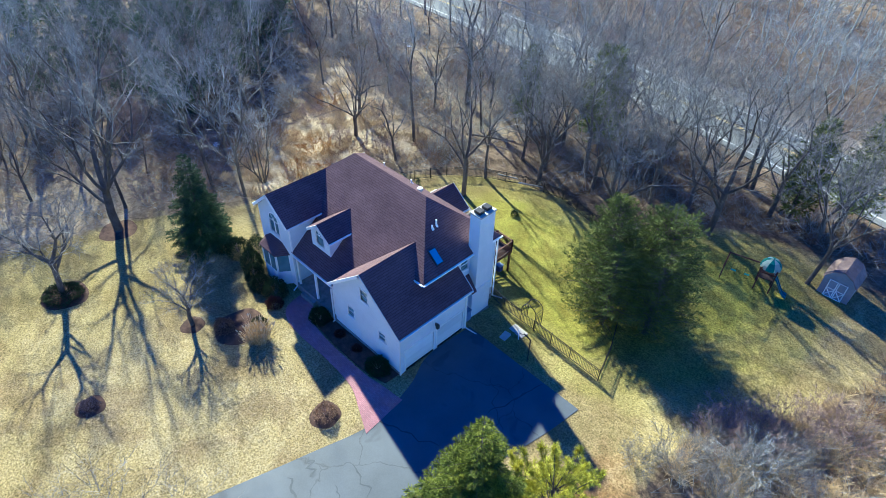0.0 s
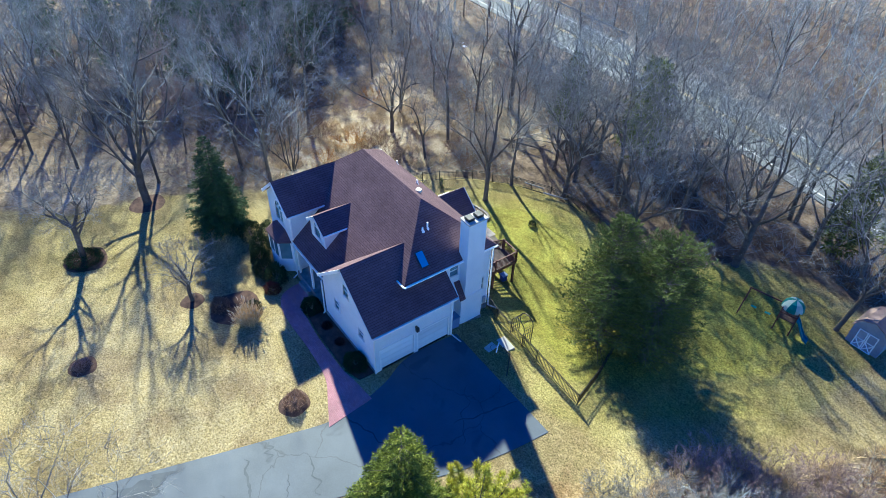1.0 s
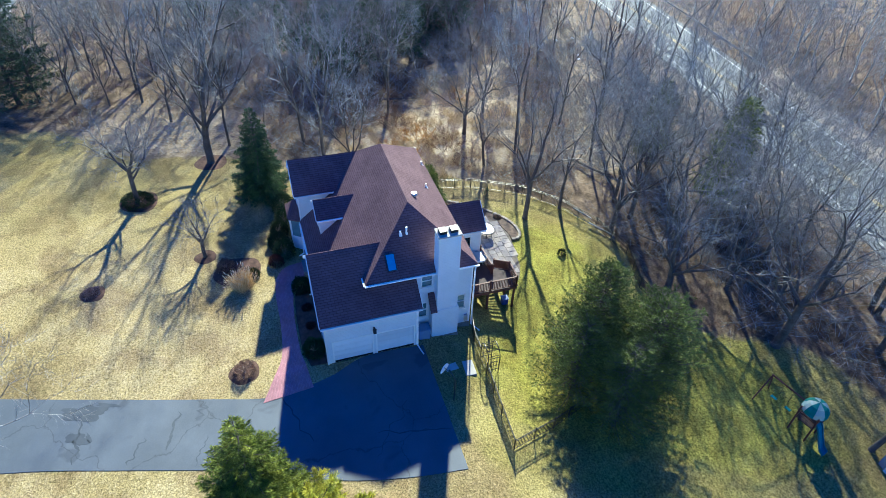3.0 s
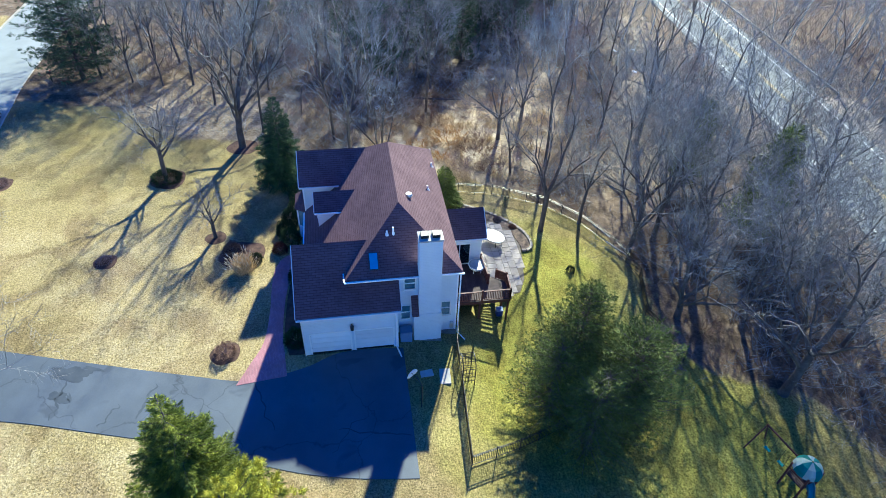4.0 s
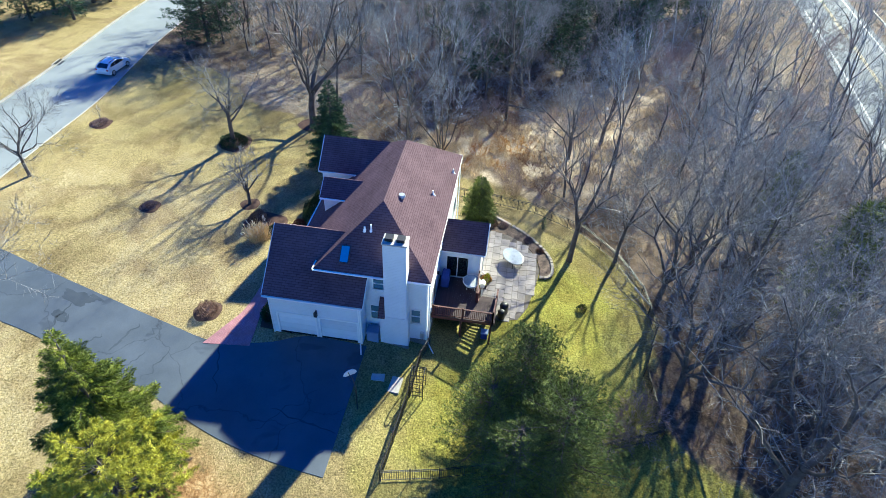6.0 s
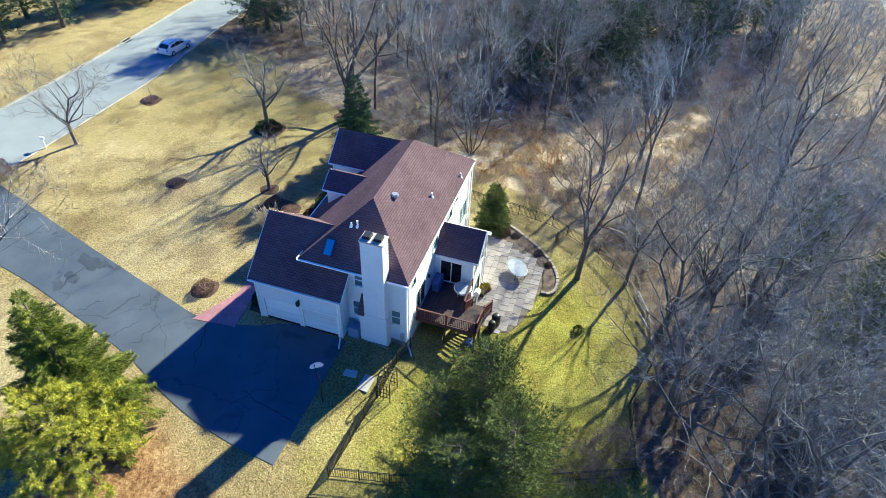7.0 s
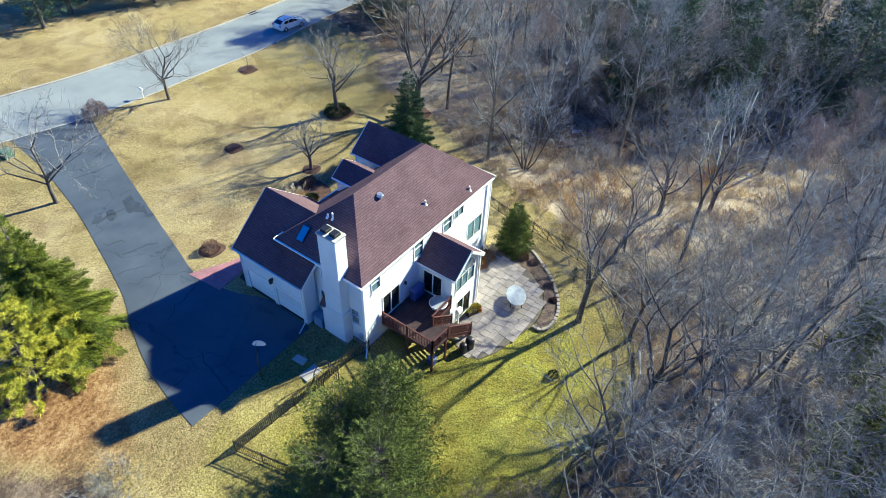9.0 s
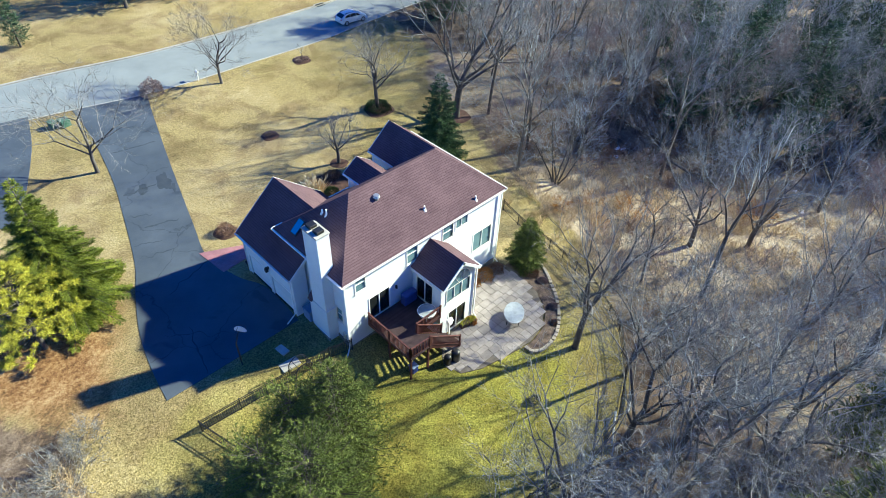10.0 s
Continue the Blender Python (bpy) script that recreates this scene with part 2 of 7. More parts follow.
BARK_GREY = simple("grey_twigs", (0.155, 0.150, 0.146), (0.33, 0.32, 0.31), 0.7, 10, 0.9, leaf=0.45)
BARK_RED = simple("red_brown_twigs", (0.19, 0.135, 0.125), (0.38, 0.285, 0.26), 0.7, 10, 0.9, leaf=0.3)
NEEDLE = simple("green_needles", (0.026, 0.054, 0.008), (0.225, 0.25, 0.026), 0.9, 12, 0.75, lot=0.1, leaf=0.5)
NEEDLE_DARK = simple("dark_green_needles", (0.028, 0.062, 0.028), (0.085, 0.14, 0.05), 0.9, 12, 0.8, lot=0.1, leaf=0.4)
NEEDLE_OLIVE = simple("olive_juniper_foliage", (0.042, 0.066, 0.016), (0.195, 0.225, 0.050), 0.8, 12, 0.85, lot=0.1, leaf=0.5)
NEEDLE_YELLOW = simple("yellow_green_needles", (0.24, 0.25, 0.028), (0.62, 0.58, 0.080), 0.9, 12, 0.8, lot=0.1, leaf=0.4)
NEEDLE_FAR = simple("blue_green_pine_needles", (0.028, 0.062, 0.038), (0.09, 0.15, 0.075), 0.5, 9, 0.85, lot=0.25, leaf=0.4)
SHRUB_GREEN = simple("evergreen_shrub", (0.012, 0.028, 0.010), (0.042, 0.070, 0.022), 1.2, 14, 0.8, lot=0.2, leaf=0.4)
SHRUB_RUST = simple("rust_shrub_twigs", (0.15, 0.088, 0.058), (0.31, 0.195, 0.13), 1.2, 14, 0.9, lot=0.2, leaf=0.4)
SHRUB_ORANGE = simple("dry_orange_leaves", (0.28, 0.12, 0.035), (0.50, 0.27, 0.08), 1.2, 14, 0.9, lot=0.2, leaf=0.4)
SHRUB_RED = simple("dark_red_shrub", (0.055, 0.016, 0.014), (0.14, 0.045, 0.034), 1.2, 14, 0.8, leaf=0.4)
STRAW = simple("dry_plume_grass", (0.42, 0.31, 0.17), (0.66, 0.52, 0.33), 1.5, 20, 0.9, lot=0.15, leaf=0.3)
PLUME = simple("pale_plumes", (0.58, 0.50, 0.38), (0.75, 0.68, 0.55), 1.5, 20, 0.9)
MULCH_MAT = simple("bark_mulch", (0.042, 0.025, 0.020), (0.135, 0.076, 0.058), 2.5, 20, 0.95, bump=0.9, depth=0.04)
BED = simple("leafy_bed_soil", (0.055, 0.042, 0.036), (0.23, 0.165, 0.125), 2.5, 9, 0.95, bump=0.9, depth=0.05)
MORTAR = simple("paver_joint", (0.10, 0.085, 0.07), (0.20, 0.17, 0.14), 2, 20, 0.95)
COVER = simple("pale_grey_fabric", (0.38, 0.39, 0.40), (0.55, 0.56, 0.57), 1.5, 20, 0.5)
BLUE_COVER = simple("blue_cover", (0.03, 0.05, 0.22), (0.06, 0.10, 0.34), 1.5, 20, 0.6)
BLUE_BIN = simple("blue_grey_plastic", (0.16, 0.22, 0.34), (0.24, 0.31, 0.44), 1.5, 20, 0.5)
TEAL = simple("teal_canvas", (0.02, 0.20, 0.19), (0.05, 0.33, 0.30), 1.5, 20, 0.7)
CANOPY_WHITE = simple("pale_mint_canvas", (0.50, 0.66, 0.62), (0.66, 0.78, 0.74), 1.5, 20, 0.7)
SLIDE_BLUE = simple("teal_blue_plastic", (0.01, 0.13, 0.18), (0.03, 0.21, 0.27), 1.5, 20, 0.35, spec=0.5)
SHED_GREY = simple("grey_shed_siding", (0.22, 0.24, 0.28), (0.34, 0.36, 0.40), 1.5, 20, 0.8)
SHED_ROOF = simple("brown_shed_shingle", (0.16, 0.115, 0.11), (0.28, 0.21, 0.20), 1.5, 14, 0.9)
METAL = simple("galvanised_metal", (0.42, 0.43, 0.45), (0.58, 0.59, 0.60), 3, 30, 0.4, metal=0.7)
METAL_DARK = simple("dark_metal", (0.05, 0.05, 0.055), (0.10, 0.10, 0.11), 3, 30, 0.45, metal=0.5)
GREEN_METAL = simple("green_painted_metal", (0.04, 0.10, 0.075), (0.09, 0.17, 0.13), 3, 30, 0.5)
CAR_SILVER = simple("silver_car_paint", (0.72, 0.74, 0.77), (0.80, 0.81, 0.83), 1, 200, 0.3, metal=0.1, spec=0.6, bump=0.02)
CAR_GLASS = simple("dark_car_glass", (0.012, 0.014, 0.018), (0.03, 0.034, 0.04), 1, 20, 0.06, spec=0.8, bump=0.0)
SKY_GLASS = simple("blue_skylight_glass", (0.03, 0.22, 0.42), (0.06, 0.34, 0.56), 1, 20, 0.08, spec=0.8, bump=0.0)
RUBBER = simple("tyre_rubber", (0.015, 0.015, 0.015), (0.035, 0.035, 0.035), 4, 40, 0.8)
TAIL_RED = simple("red_lamp_plastic", (0.35, 0.01, 0.01), (0.5, 0.02, 0.02), 4, 40, 0.2, spec=0.6, bump=0.0)
SNOW = simple("old_snow", (0.78, 0.80, 0.84), (0.90, 0.91, 0.93), 2, 20, 0.6)
SHOULDER = simple("tan_dirt", (0.15, 0.122, 0.10), (0.27, 0.225, 0.185), 0.5, 9, 0.95, bump=0.6, depth=0.03)
# Opaque mottled grey in place of the sky mirrored in the tabletop.
TABLE_GLASS = simple("grey_table_glass", (0.26, 0.29, 0.31), (0.44, 0.47, 0.49), 1.6, 8, 0.3, spec=0.5, bump=0.0)
LINE_WHITE = simple("white_road_paint", (0.42, 0.43, 0.43), (0.58, 0.59, 0.59), 1.5, 12, 0.7)
LINE_YELLOW = simple("yellow_road_paint", (0.42, 0.29, 0.06), (0.55, 0.39, 0.10), 1.5, 12, 0.7)


# ---- mesh helpers ----
def finish(name, bm, material, parent=None, label="", smooth=False):
    me = bpy.data.meshes.new(name)
    bmesh.ops.recalc_face_normals(bm, faces=bm.faces)
    bm.to_mesh(me)
    bm.free()
    me.materials.append(material)
    if smooth:
        me.polygons.foreach_set("use_smooth", [True] * len(me.polygons))
    ob = new(name, me)
    if parent is not None:
        ob.parent = parent
    if label:
        ob["label"] = label
    return ob


def part(name, bm, material, parent, label="", smooth=False):
    return finish(name, bm, material, parent, label, smooth)


def shared(name, me, m, parent):
    """One more object on an existing mesh, under its thing."""
    ob = new(name, me)
    ob.parent = parent
    ob.matrix_basis = m
    return ob


def thing(name, label, category, group="", at=(0, 0, 0), kind="", turn=0):
    ob = new(name)
    ob.matrix_basis = pose(*at, 0, 0, turn)
    return tagged(ob, label, category, group, kind)


def box(bm, x0, x1, y0, y1, z0, z1, bevel=0.0):
    vs = [bm.verts.new((x, y, z)) for x in (x0, x1) for y in (y0, y1) for z in (z0, z1)]
    fs = [bm.faces.new([vs[i] for i in q]) for q in ((0, 1, 3, 2), (4, 6, 7, 5), (0, 4, 5, 1), (2, 3, 7, 6), (0, 2, 6, 4), (1, 5, 7, 3))]
    if bevel:
        es = {e for f in fs for e in f.edges}
        bmesh.ops.bevel(bm, geom=list(es), offset=bevel, segments=1, affect="EDGES")
    return bm


def boxed(*a, **k):
    return box(bmesh.new(), *a, **k)


def slab(pts, down):
    """A flat polygon given a thickness along the vector down."""
    bm = bmesh.new()
    top = [bm.verts.new(p) for p in pts]
    low = [bm.verts.new(Vector(p) + Vector(down)) for p in pts]
    bm.faces.new(top)
    bm.faces.new(low[::-1])
    for i in range(len(pts)):
        j = (i + 1) % len(pts)
        bm.faces.new((top[i], low[i], low[j], top[j]))
    return bm


def tube(bm, p0, p1, r0, r1=None, n=8, caps=True):
    p0, p1 = Vector(p0), Vector(p1)
    r1 = r0 if r1 is None else r1
    q = (p1 - p0).to_track_quat("Z", "Y")
    rings = []
    for p, r in ((p0, r0), (p1, r1)):
        rings.append([bm.verts.new(p + q @ Vector((r * math.cos(a), r * math.sin(a), 0))) for a in [2 * math.pi * i / n for i in range(n)]])
    for i in range(n):
        j = (i + 1) % n
        bm.faces.new((rings[0][i], rings[0][j], rings[1][j], rings[1][i]))
    if caps:
        bm.faces.new(rings[0][::-1])
        bm.faces.new(rings[1])
    return bm


def ss(a, b, v):
    u = min(1.0, max(0.0, (v - a) / (b - a)))
    return u * u * (3 - 2 * u)


def ground_z(x, y):
    low = ss(23.0, 27.5, -x)
    z = -0.35 + 0.3 * math.exp(-((x + 24) / 8) ** 2 - ((y - 21) / 6) ** 2)
    z += 0.02 * max(-100, min(0, x + 20)) + 0.03 * max(0, 8 - max(y, -30))
    return z - 1.6 * ss(23.5 - 4 * low, 35 - 6.6 * low, y)


def bezier(pts, n):
    """A smooth line through the points (Catmull-Rom), n steps each."""
    out = []
    P = [pts[0], *pts, pts[-1]]
    for i in range(1, len(P) - 2):
        a, b, c, d = (Vector(p) for p in P[i - 1:i + 3])
        for k in range(n):
            t = k / n
            out.append(0.5 * (2 * b + (c - a) * t + (2 * a - 5 * b + 4 * c - d) * t * t + (3 * b - a - 3 * c + d) * t ** 3))
    out.append(Vector(P[-1]))
    return out


def ribbon(left, right, lift, thick=0.25, across=6):
    """A paved strip between two lines of equal length that lies on the ground."""
    bm = bmesh.new()
    rows = []
    for a, b in zip(left, right):
        row = []
        for i in range(across + 1):
            p = Vector(a).lerp(Vector(b), i / across)
            row.append(bm.verts.new((p.x, p.y, ground_z(p.x, p.y) + lift)))
        rows.append(row)
    for r0, r1 in zip(rows, rows[1:]):
        for i in range(across):
            bm.faces.new((r0[i], r0[i + 1], r1[i + 1], r1[i]))
    bmesh.ops.extrude_face_region(bm, geom=list(bm.faces))
    for row in rows:
        for v in row:
            v.co.z -= thick
    return bm


def offset_line(pts, d):
    out = []
    for i, p in enumerate(pts):
        t = (pts[min(i + 1, len(pts) - 1)] - pts[max(i - 1, 0)]).normalized()
        out.append(p + Vector((-t.y, t.x, 0)) * d)
    return out


# ---- ground: one sheet to the horizon ----
hwy = bezier([(120, 46, 0), (40, 62, 0), (-4, 69.8, 0), (-15, 72, 0), (-32, 75.2, 0), (-62, 79.6, 0), (-108, 84.5, 0), (-200, 92, 0)], 12)
hwy_pts = [(p.x, p.y) for p in hwy]


def hwy_gap(x, y):
    return min(math.hypot(x - a, y - b) for a, b in hwy_pts)



def inside(poly, x, y):
    hit = False
    for (x0, y0), (x1, y1) in zip(poly, poly[1:] + poly[:1]):
        if (y0 > y) != (y1 > y) and x < (x1 - x0) * (y - y0) / (y1 - y0) + x0:
            hit = not hit
    return hit


LAWN_FRONT = [(-62, -13), (-60, -4), (-53, 3), (-51, 13), (-47, 19), (-46, 24), (-45.8, 30), (-44, 34), (-41.5, 37.5), (-37, 42), (-31, 45), (-26, 45.5), (-20, 44), (-16.5, 46),
              (-14, 52), (-8, 55), (2, 53), (3, 43), (0, 36), (-4, 30), (-4, 26), (-5, 22), (-1, 17), (3, 8), (12, -4), (14, -40), (-60, -42)]
LAWN_FAR = [(-90, -24), (40, -24), (40, -75), (-90, -70)]
LAWN_GREEN = [(-36, 30), (-35.5, 40), (-31, 44.5), (-20, 44), (-14, 52), (-4, 50), (-4, 40), (-10, 28), (-20, 26), (-24, 30)]
MULCH = [(-12.6, 13), (-10.6, 18), (-9.6, 22.5), (-8, 25), (-4, 24.5), (-1.5, 19), (-1, 13), (-5, 10), (-10, 9)]
MULCH_BED = [(-40.5, 29), (-41.3, 33), (-38.5, 37), (-33, 38), (-34.5, 36), (-38, 33), (-38, 29)]


CLEAR = [(-43, 22), (-42.5, 41), (-44.5, 44), (-51, 46.5), (-58, 48), (-67.5, 49.5), (-72.5, 50), (-72, 44.5), (-63, 38), (-58, 32), (-57, 26.5), (-53, 21.6)]


# stony clearing that runs through the woods
TRACK = [(-38.5, 47.5), (-39, 53.5), (-57.5, 61.5), (-76.5, 69), (-92, 72.5), (-92, 66.5), (-76, 60.5), (-57, 54.3), (-45, 47)]
# tan leaf litter, coloured lighter to offset the trees' shade on it
LITTER_PALE = [(-62, -3), (-53, 1), (-50.5, 8), (-50, 14), (-52, 19), (-60, 18), (-65, 8)]


def soft_inside(poly, x, y, r=1.2):
    return sum(inside(poly, x + r * math.cos(a), y + r * math.sin(a)) for a in (0, 1.26, 2.51, 3.77, 5.03)) / 5


def spread(lo, hi, step, far):
    v = list(np.arange(lo, hi + step / 2, step))
    s, a = step, lo
    while a > -far:
        s *= 1.35
        a -= s
        v.insert(0, a)
    s, a = step, hi
    while a < far:
        s *= 1.35
        a += s
        v.append(a)
    return v


def build_ground():
    xs, ys = spread(-95, 25, 0.75, 1500), spread(-50, 100, 0.75, 1500)
    nx = len(xs)
    verts, cover = [], []
    for y in ys:
        for x in xs:
            lawn = max(soft_inside(LAWN_FRONT, x, y), soft_inside(LAWN_FAR, x, y, 2.0)) if -95 < x < 45 and -80 < y < 60 else 0.0
            green = soft_inside(LAWN_GREEN, x, y, 3.0) if lawn else 0.0
            bare = soft_inside(MULCH, x, y, 2.0) * (0.5 + 0.3 * ss(7.5, 3.5, math.hypot(x + 6.5, y - 14.5))) if -45 < x < 4 else 0.0
            clear = max(soft_inside(CLEAR, x, y, 2.5), 0.7 * soft_inside(LITTER_PALE, x, y, 3.0), 0.75 * soft_inside(TRACK, x, y, 1.5)) if lawn < 1 and -95 < x < -40 and -10 < y < 75 else 0.0
            rough = noise.noise(Vector((x * 0.09, y * 0.09, 3))) * 0.5 + noise.noise(Vector((x * 0.35, y * 0.35, 7))) * 0.16
            z = ground_z(x, y) + rough * (0.06 + 0.7 * (1 - lawn)) * ss(0, 30, max(0, y - 40) + max(0, -50 - x) + 4) * (ss(7, 12, hwy_gap(x, y)) if 40 < y < 110 else ss(-12, -4, y))
            hill = ss(170, 1200, math.hypot(x + 30, y - 20))
            verts.append((x, y, z + 25 * hill))
            g = green + 0.3 * ss(-22, -14, y) * max(0, noise.noise(Vector((x * 0.07, y * 0.07, 11)))) + 0.15 * ss(34, 50, -x) * ss(-16, -8, y)
            cover.append((lawn, min(1, g), bare, max(clear, 0.75 * ss(-5, -2, x) * ss(14, 5, x) * ss(23, 28, y) * ss(52, 43, y) * (0.7 + 0.6 * noise.noise(Vector((x * 0.25, y * 0.25, 5)))) if lawn < 0.5 and x < 30 else clear)))
    faces = [(j * nx + i, j * nx + i + 1, (j + 1) * nx + i + 1, (j + 1) * nx + i) for j in range(len(ys) - 1) for i in range(nx - 1)]
    me = bpy.data.meshes.new("ground")
    me.from_pydata(verts, [], faces)
    att = me.color_attributes.new("cover", "FLOAT_COLOR", "POINT")
    att.data.foreach_set("color", [c for v in cover for c in v])
    me.materials.append(GROUND)
    me.polygons.foreach_set("use_smooth", [True] * len(me.polygons))
    return tagged(new("ground", me), "dormant straw and green winter lawn running into brown leaf litter", "ground", kind="structure")


build_ground()

# driveway from the street to the garage, widening into a parking apron
drive_l = bezier([(-19.5, -15.4, 0), (-19.0, -9, 0), (-17.6, -1, 0), (-16.3, 4, 0), (-14.4, 10.5, 0), (-12.9, 14, 0), (-11.6, 17.5, 0), (-10.8, 21, 0), (-10.4, 24.1, 0)], 8)
drive_r = bezier([(-27.0, -14.4, 0), (-25.6, -10, 0), (-23.5, -3, 0), (-22.2, 1.5, 0), (-20.1, 9, 0), (-18.9, 13.6, 0), (-19.4, 17.3, 0), (-20.4, 20, 0), (-20.3, 24.2, 0)], 8)
tagged(finish("driveway", ribbon(drive_l, drive_r, 0.03), DRIVE), "dark blue-grey cracked asphalt driveway with a parking apron", "driveway", kind="structure")

SEALER = simple("crack_sealer", (0.036, 0.046, 0.060), (0.056, 0.068, 0.084), 1.2, 20, 0.6)


def stain(x, y, along, across, turn, seed, ragged=0.35):
    """A dark sealed patch with an uneven outline on the driveway."""
    rng = random.Random(seed)
    bm = bmesh.new()
    ring = []
    for i in range(28):
        a = 2 * math.pi * i / 28
        k = 1 + ragged * noise.noise(Vector((1.6 * math.cos(a), 1.6 * math.sin(a), seed))) * 2 + rng.uniform(-0.06, 0.06)
        u, w = along * k * math.cos(a), across * k * math.sin(a)
        c, d = math.cos(radians(turn)), math.sin(radians(turn))
        px, py = x + u * c - w * d, y + u * d + w * c
        ring.append(bm.verts.new((px, py, ground_z(px, py) + 0.036)))
    low = [bm.verts.new(v.co - Vector((0, 0, 0.02))) for v in ring]
    bm.faces.new(ring)
    for i in range(28):
        bm.faces.new((ring[i], low[i], low[(i + 1) % 28], ring[(i + 1) % 28]))
    return tagged(finish("sealed_patch", bm, SEALER), "dark sealed patch on the grey driveway asphalt", "asphalt patch", "driveway patches", "structure")


def sealed_crack(p0, p1, width, seed):
    """A wandering band of crack sealer on the driveway."""
    rng = random.Random(seed)
    n, left, right = 14, [], []
    d = (Vector((*p1, 0)) - Vector((*p0, 0)))
    side = Vector((-d.y, d.x, 0)).normalized()
    for i in range(n + 1):
        c = Vector((*p0, 0)) + d * i / n + side * 0.5 * noise.noise(Vector((i * 0.35, seed, 0)))
        w = width * (0.35 + 0.9 * abs(noise.noise(Vector((i * 0.5, seed, 4))))) * min(1, (n - i) / 3 + 0.3, i / 3 + 0.3) + rng.uniform(0, 0.01)
        left.append(c + side * w)
        right.append(c - side * w)
    return tagged(finish("sealed_crack", ribbon(left, right, 0.036, 0.02, 1), SEALER), "wandering sealed crack in the driveway asphalt", "asphalt crack", "driveway cracks", "structure")


for k, (x, y, u, w, turn) in enumerate(((-21.0, 2.1, 1.4, 0.52, 78), (-19.1, 1.85, 0.72, 0.42, 60), (-21.2, 3.4, 0.8, 0.14, 70), (-18.9, 2.6, 0.45, 0.10, 20))):
    stain(x, y, u, w, turn, 3 + k)
for k, (p0, p1, w) in enumerate((((-20.5, 2.1), (-17.3, 1.8), 0.13), ((-19.5, 7.7), (-16.8, 7.0), 0.16), ((-18.1, 5.7), (-16.4, 4.9), 0.10), ((-19.8, 9.35), (-18.5, 8.85), 0.2), ((-19.0, 13.9), (-14.8, 15.6), 0.09),
                                  ((-14.3, 19.5), (-13.3, 24.0), 0.09), ((-16.2, 22.0), (-12.8, 19.0), 0.05), ((-14.9, 10.4), (-17.5, 11.0), 0.09), ((-23.4, -4.5), (-19.2, -5.0), 0.12), ((-20.2, -9.5), (-23.5, -8.0), 0.1), ((-17.2, 9.4), (-15.2, 8.6), 0.06))):
    sealed_crack(p0, p1, w, 11 + k)

# the residential street in front
street_far = bezier([(60, -33, 0), (0, -26.0, 0), (-21, -23.8, 0), (-32, -22.6, 0), (-48, -22.8, 0), (-60, -23.5, 0), (-71, -24.4, 0), (-85, -24.8, 0), (-130, -26, 0)], 10)
street_near = bezier([(60, -25, 0), (0, -18.2, 0), (-14, -16.2, 0), (-28, -13.7, 0), (-41, -13.7, 0), (-50, -13.9, 0), (-60, -15.2, 0), (-75, -16.4, 0), (-130, -17.4, 0)], 10)
tagged(finish("street", ribbon(street_near, street_far, 0.04), STREET), "pale grey residential asphalt street with tree shadows", "street", kind="structure")
tagged(finish("kerb_far", ribbon(offset_line(street_far, 0.0), offset_line(street_far, 0.28), 0.16, 0.3, 1), CONCRETE), "pale concrete kerb along the street", "kerb", kind="structure")
tagged(finish("kerb_near", ribbon(offset_line(street_near, 0.0), offset_line(street_near, -0.14), 0.05, 0.3, 1), CONCRETE), "low worn concrete kerb along the street", "kerb", kind="structure")

# the highway behind the woods
tagged(finish("road", ribbon(offset_line(hwy, 5.4), offset_line(hwy, -5.2), 0.10, 0.4), HIGHWAY), "wide grey two-lane highway behind bare trees", "road", kind="structure")
far_side = [p for p in hwy if p.x > -60]
tagged(finish("road_shoulder", ribbon(offset_line(far_side, -5.2), offset_line(far_side, -9.6), 0.05, 0.3, 3), SHOULDER), "bare tan dirt shoulder along the highway", "road shoulder", kind="structure")
for nm, d, w, mat in (("road_line_near", 4.2, 0.13, LINE_WHITE), ("road_line_far", -4.2, 0.13, LINE_WHITE), ("road_line_centre", 0.16, 0.07, LINE_YELLOW), ("road_line_middle", -0.16, 0.07, LINE_YELLOW)):
    tagged(finish(nm, ribbon(offset_line(hwy, d + w), offset_line(hwy, d - w), 0.107, 0.004, 1), mat), "painted line on the highway", "road line", kind="structure")

# curved brick front walk
walk_l = bezier([(-18.6, 12.9, 0), (-20.4, 13.75, 0), (-22.2, 14.5, 0), (-25.1, 14.75, 0), (-28.3, 14.75, 0), (-30.4, 15.0, 0), (-31.7, 15.9, 0), (-32.1, 18.2, 0)], 6)
walk_r = bezier([(-18.9, 16.2, 0), (-20.8, 16.0, 0), (-22.4, 15.8, 0), (-25.3, 15.8, 0), (-27.8, 16.0, 0), (-29.4, 16.5, 0), (-30.2, 17.2, 0), (-30.3, 18.2, 0)], 6)
tagged(finish("front_walk", ribbon(walk_l, walk_r, 0.05), BRICK_PATH), "curved walkway of pink-red brick pavers", "walkway", kind="structure")

# ---- house ----
house = thing("house", "white-sided two-storey house with dark maroon shingle roofs", "house")
S = 0.835
RIDGE = 8.83


def main_front(y):
    return RIDGE - S * (24.5 - y)


def roof(pts, label=""):
    """A roof plane over (x, y) points at the heights given, 0.16 thick."""
    a, b, c = (Vector(p) for p in pts[:3])
    n = (b - a).cross(c - a).normalized()
    if n.z < 0:
        n = -n
    return part("roof", slab(pts, -0.16 * n), SHINGLE, house, label)


def mf(x, y):
    return (x, y, main_front(y))


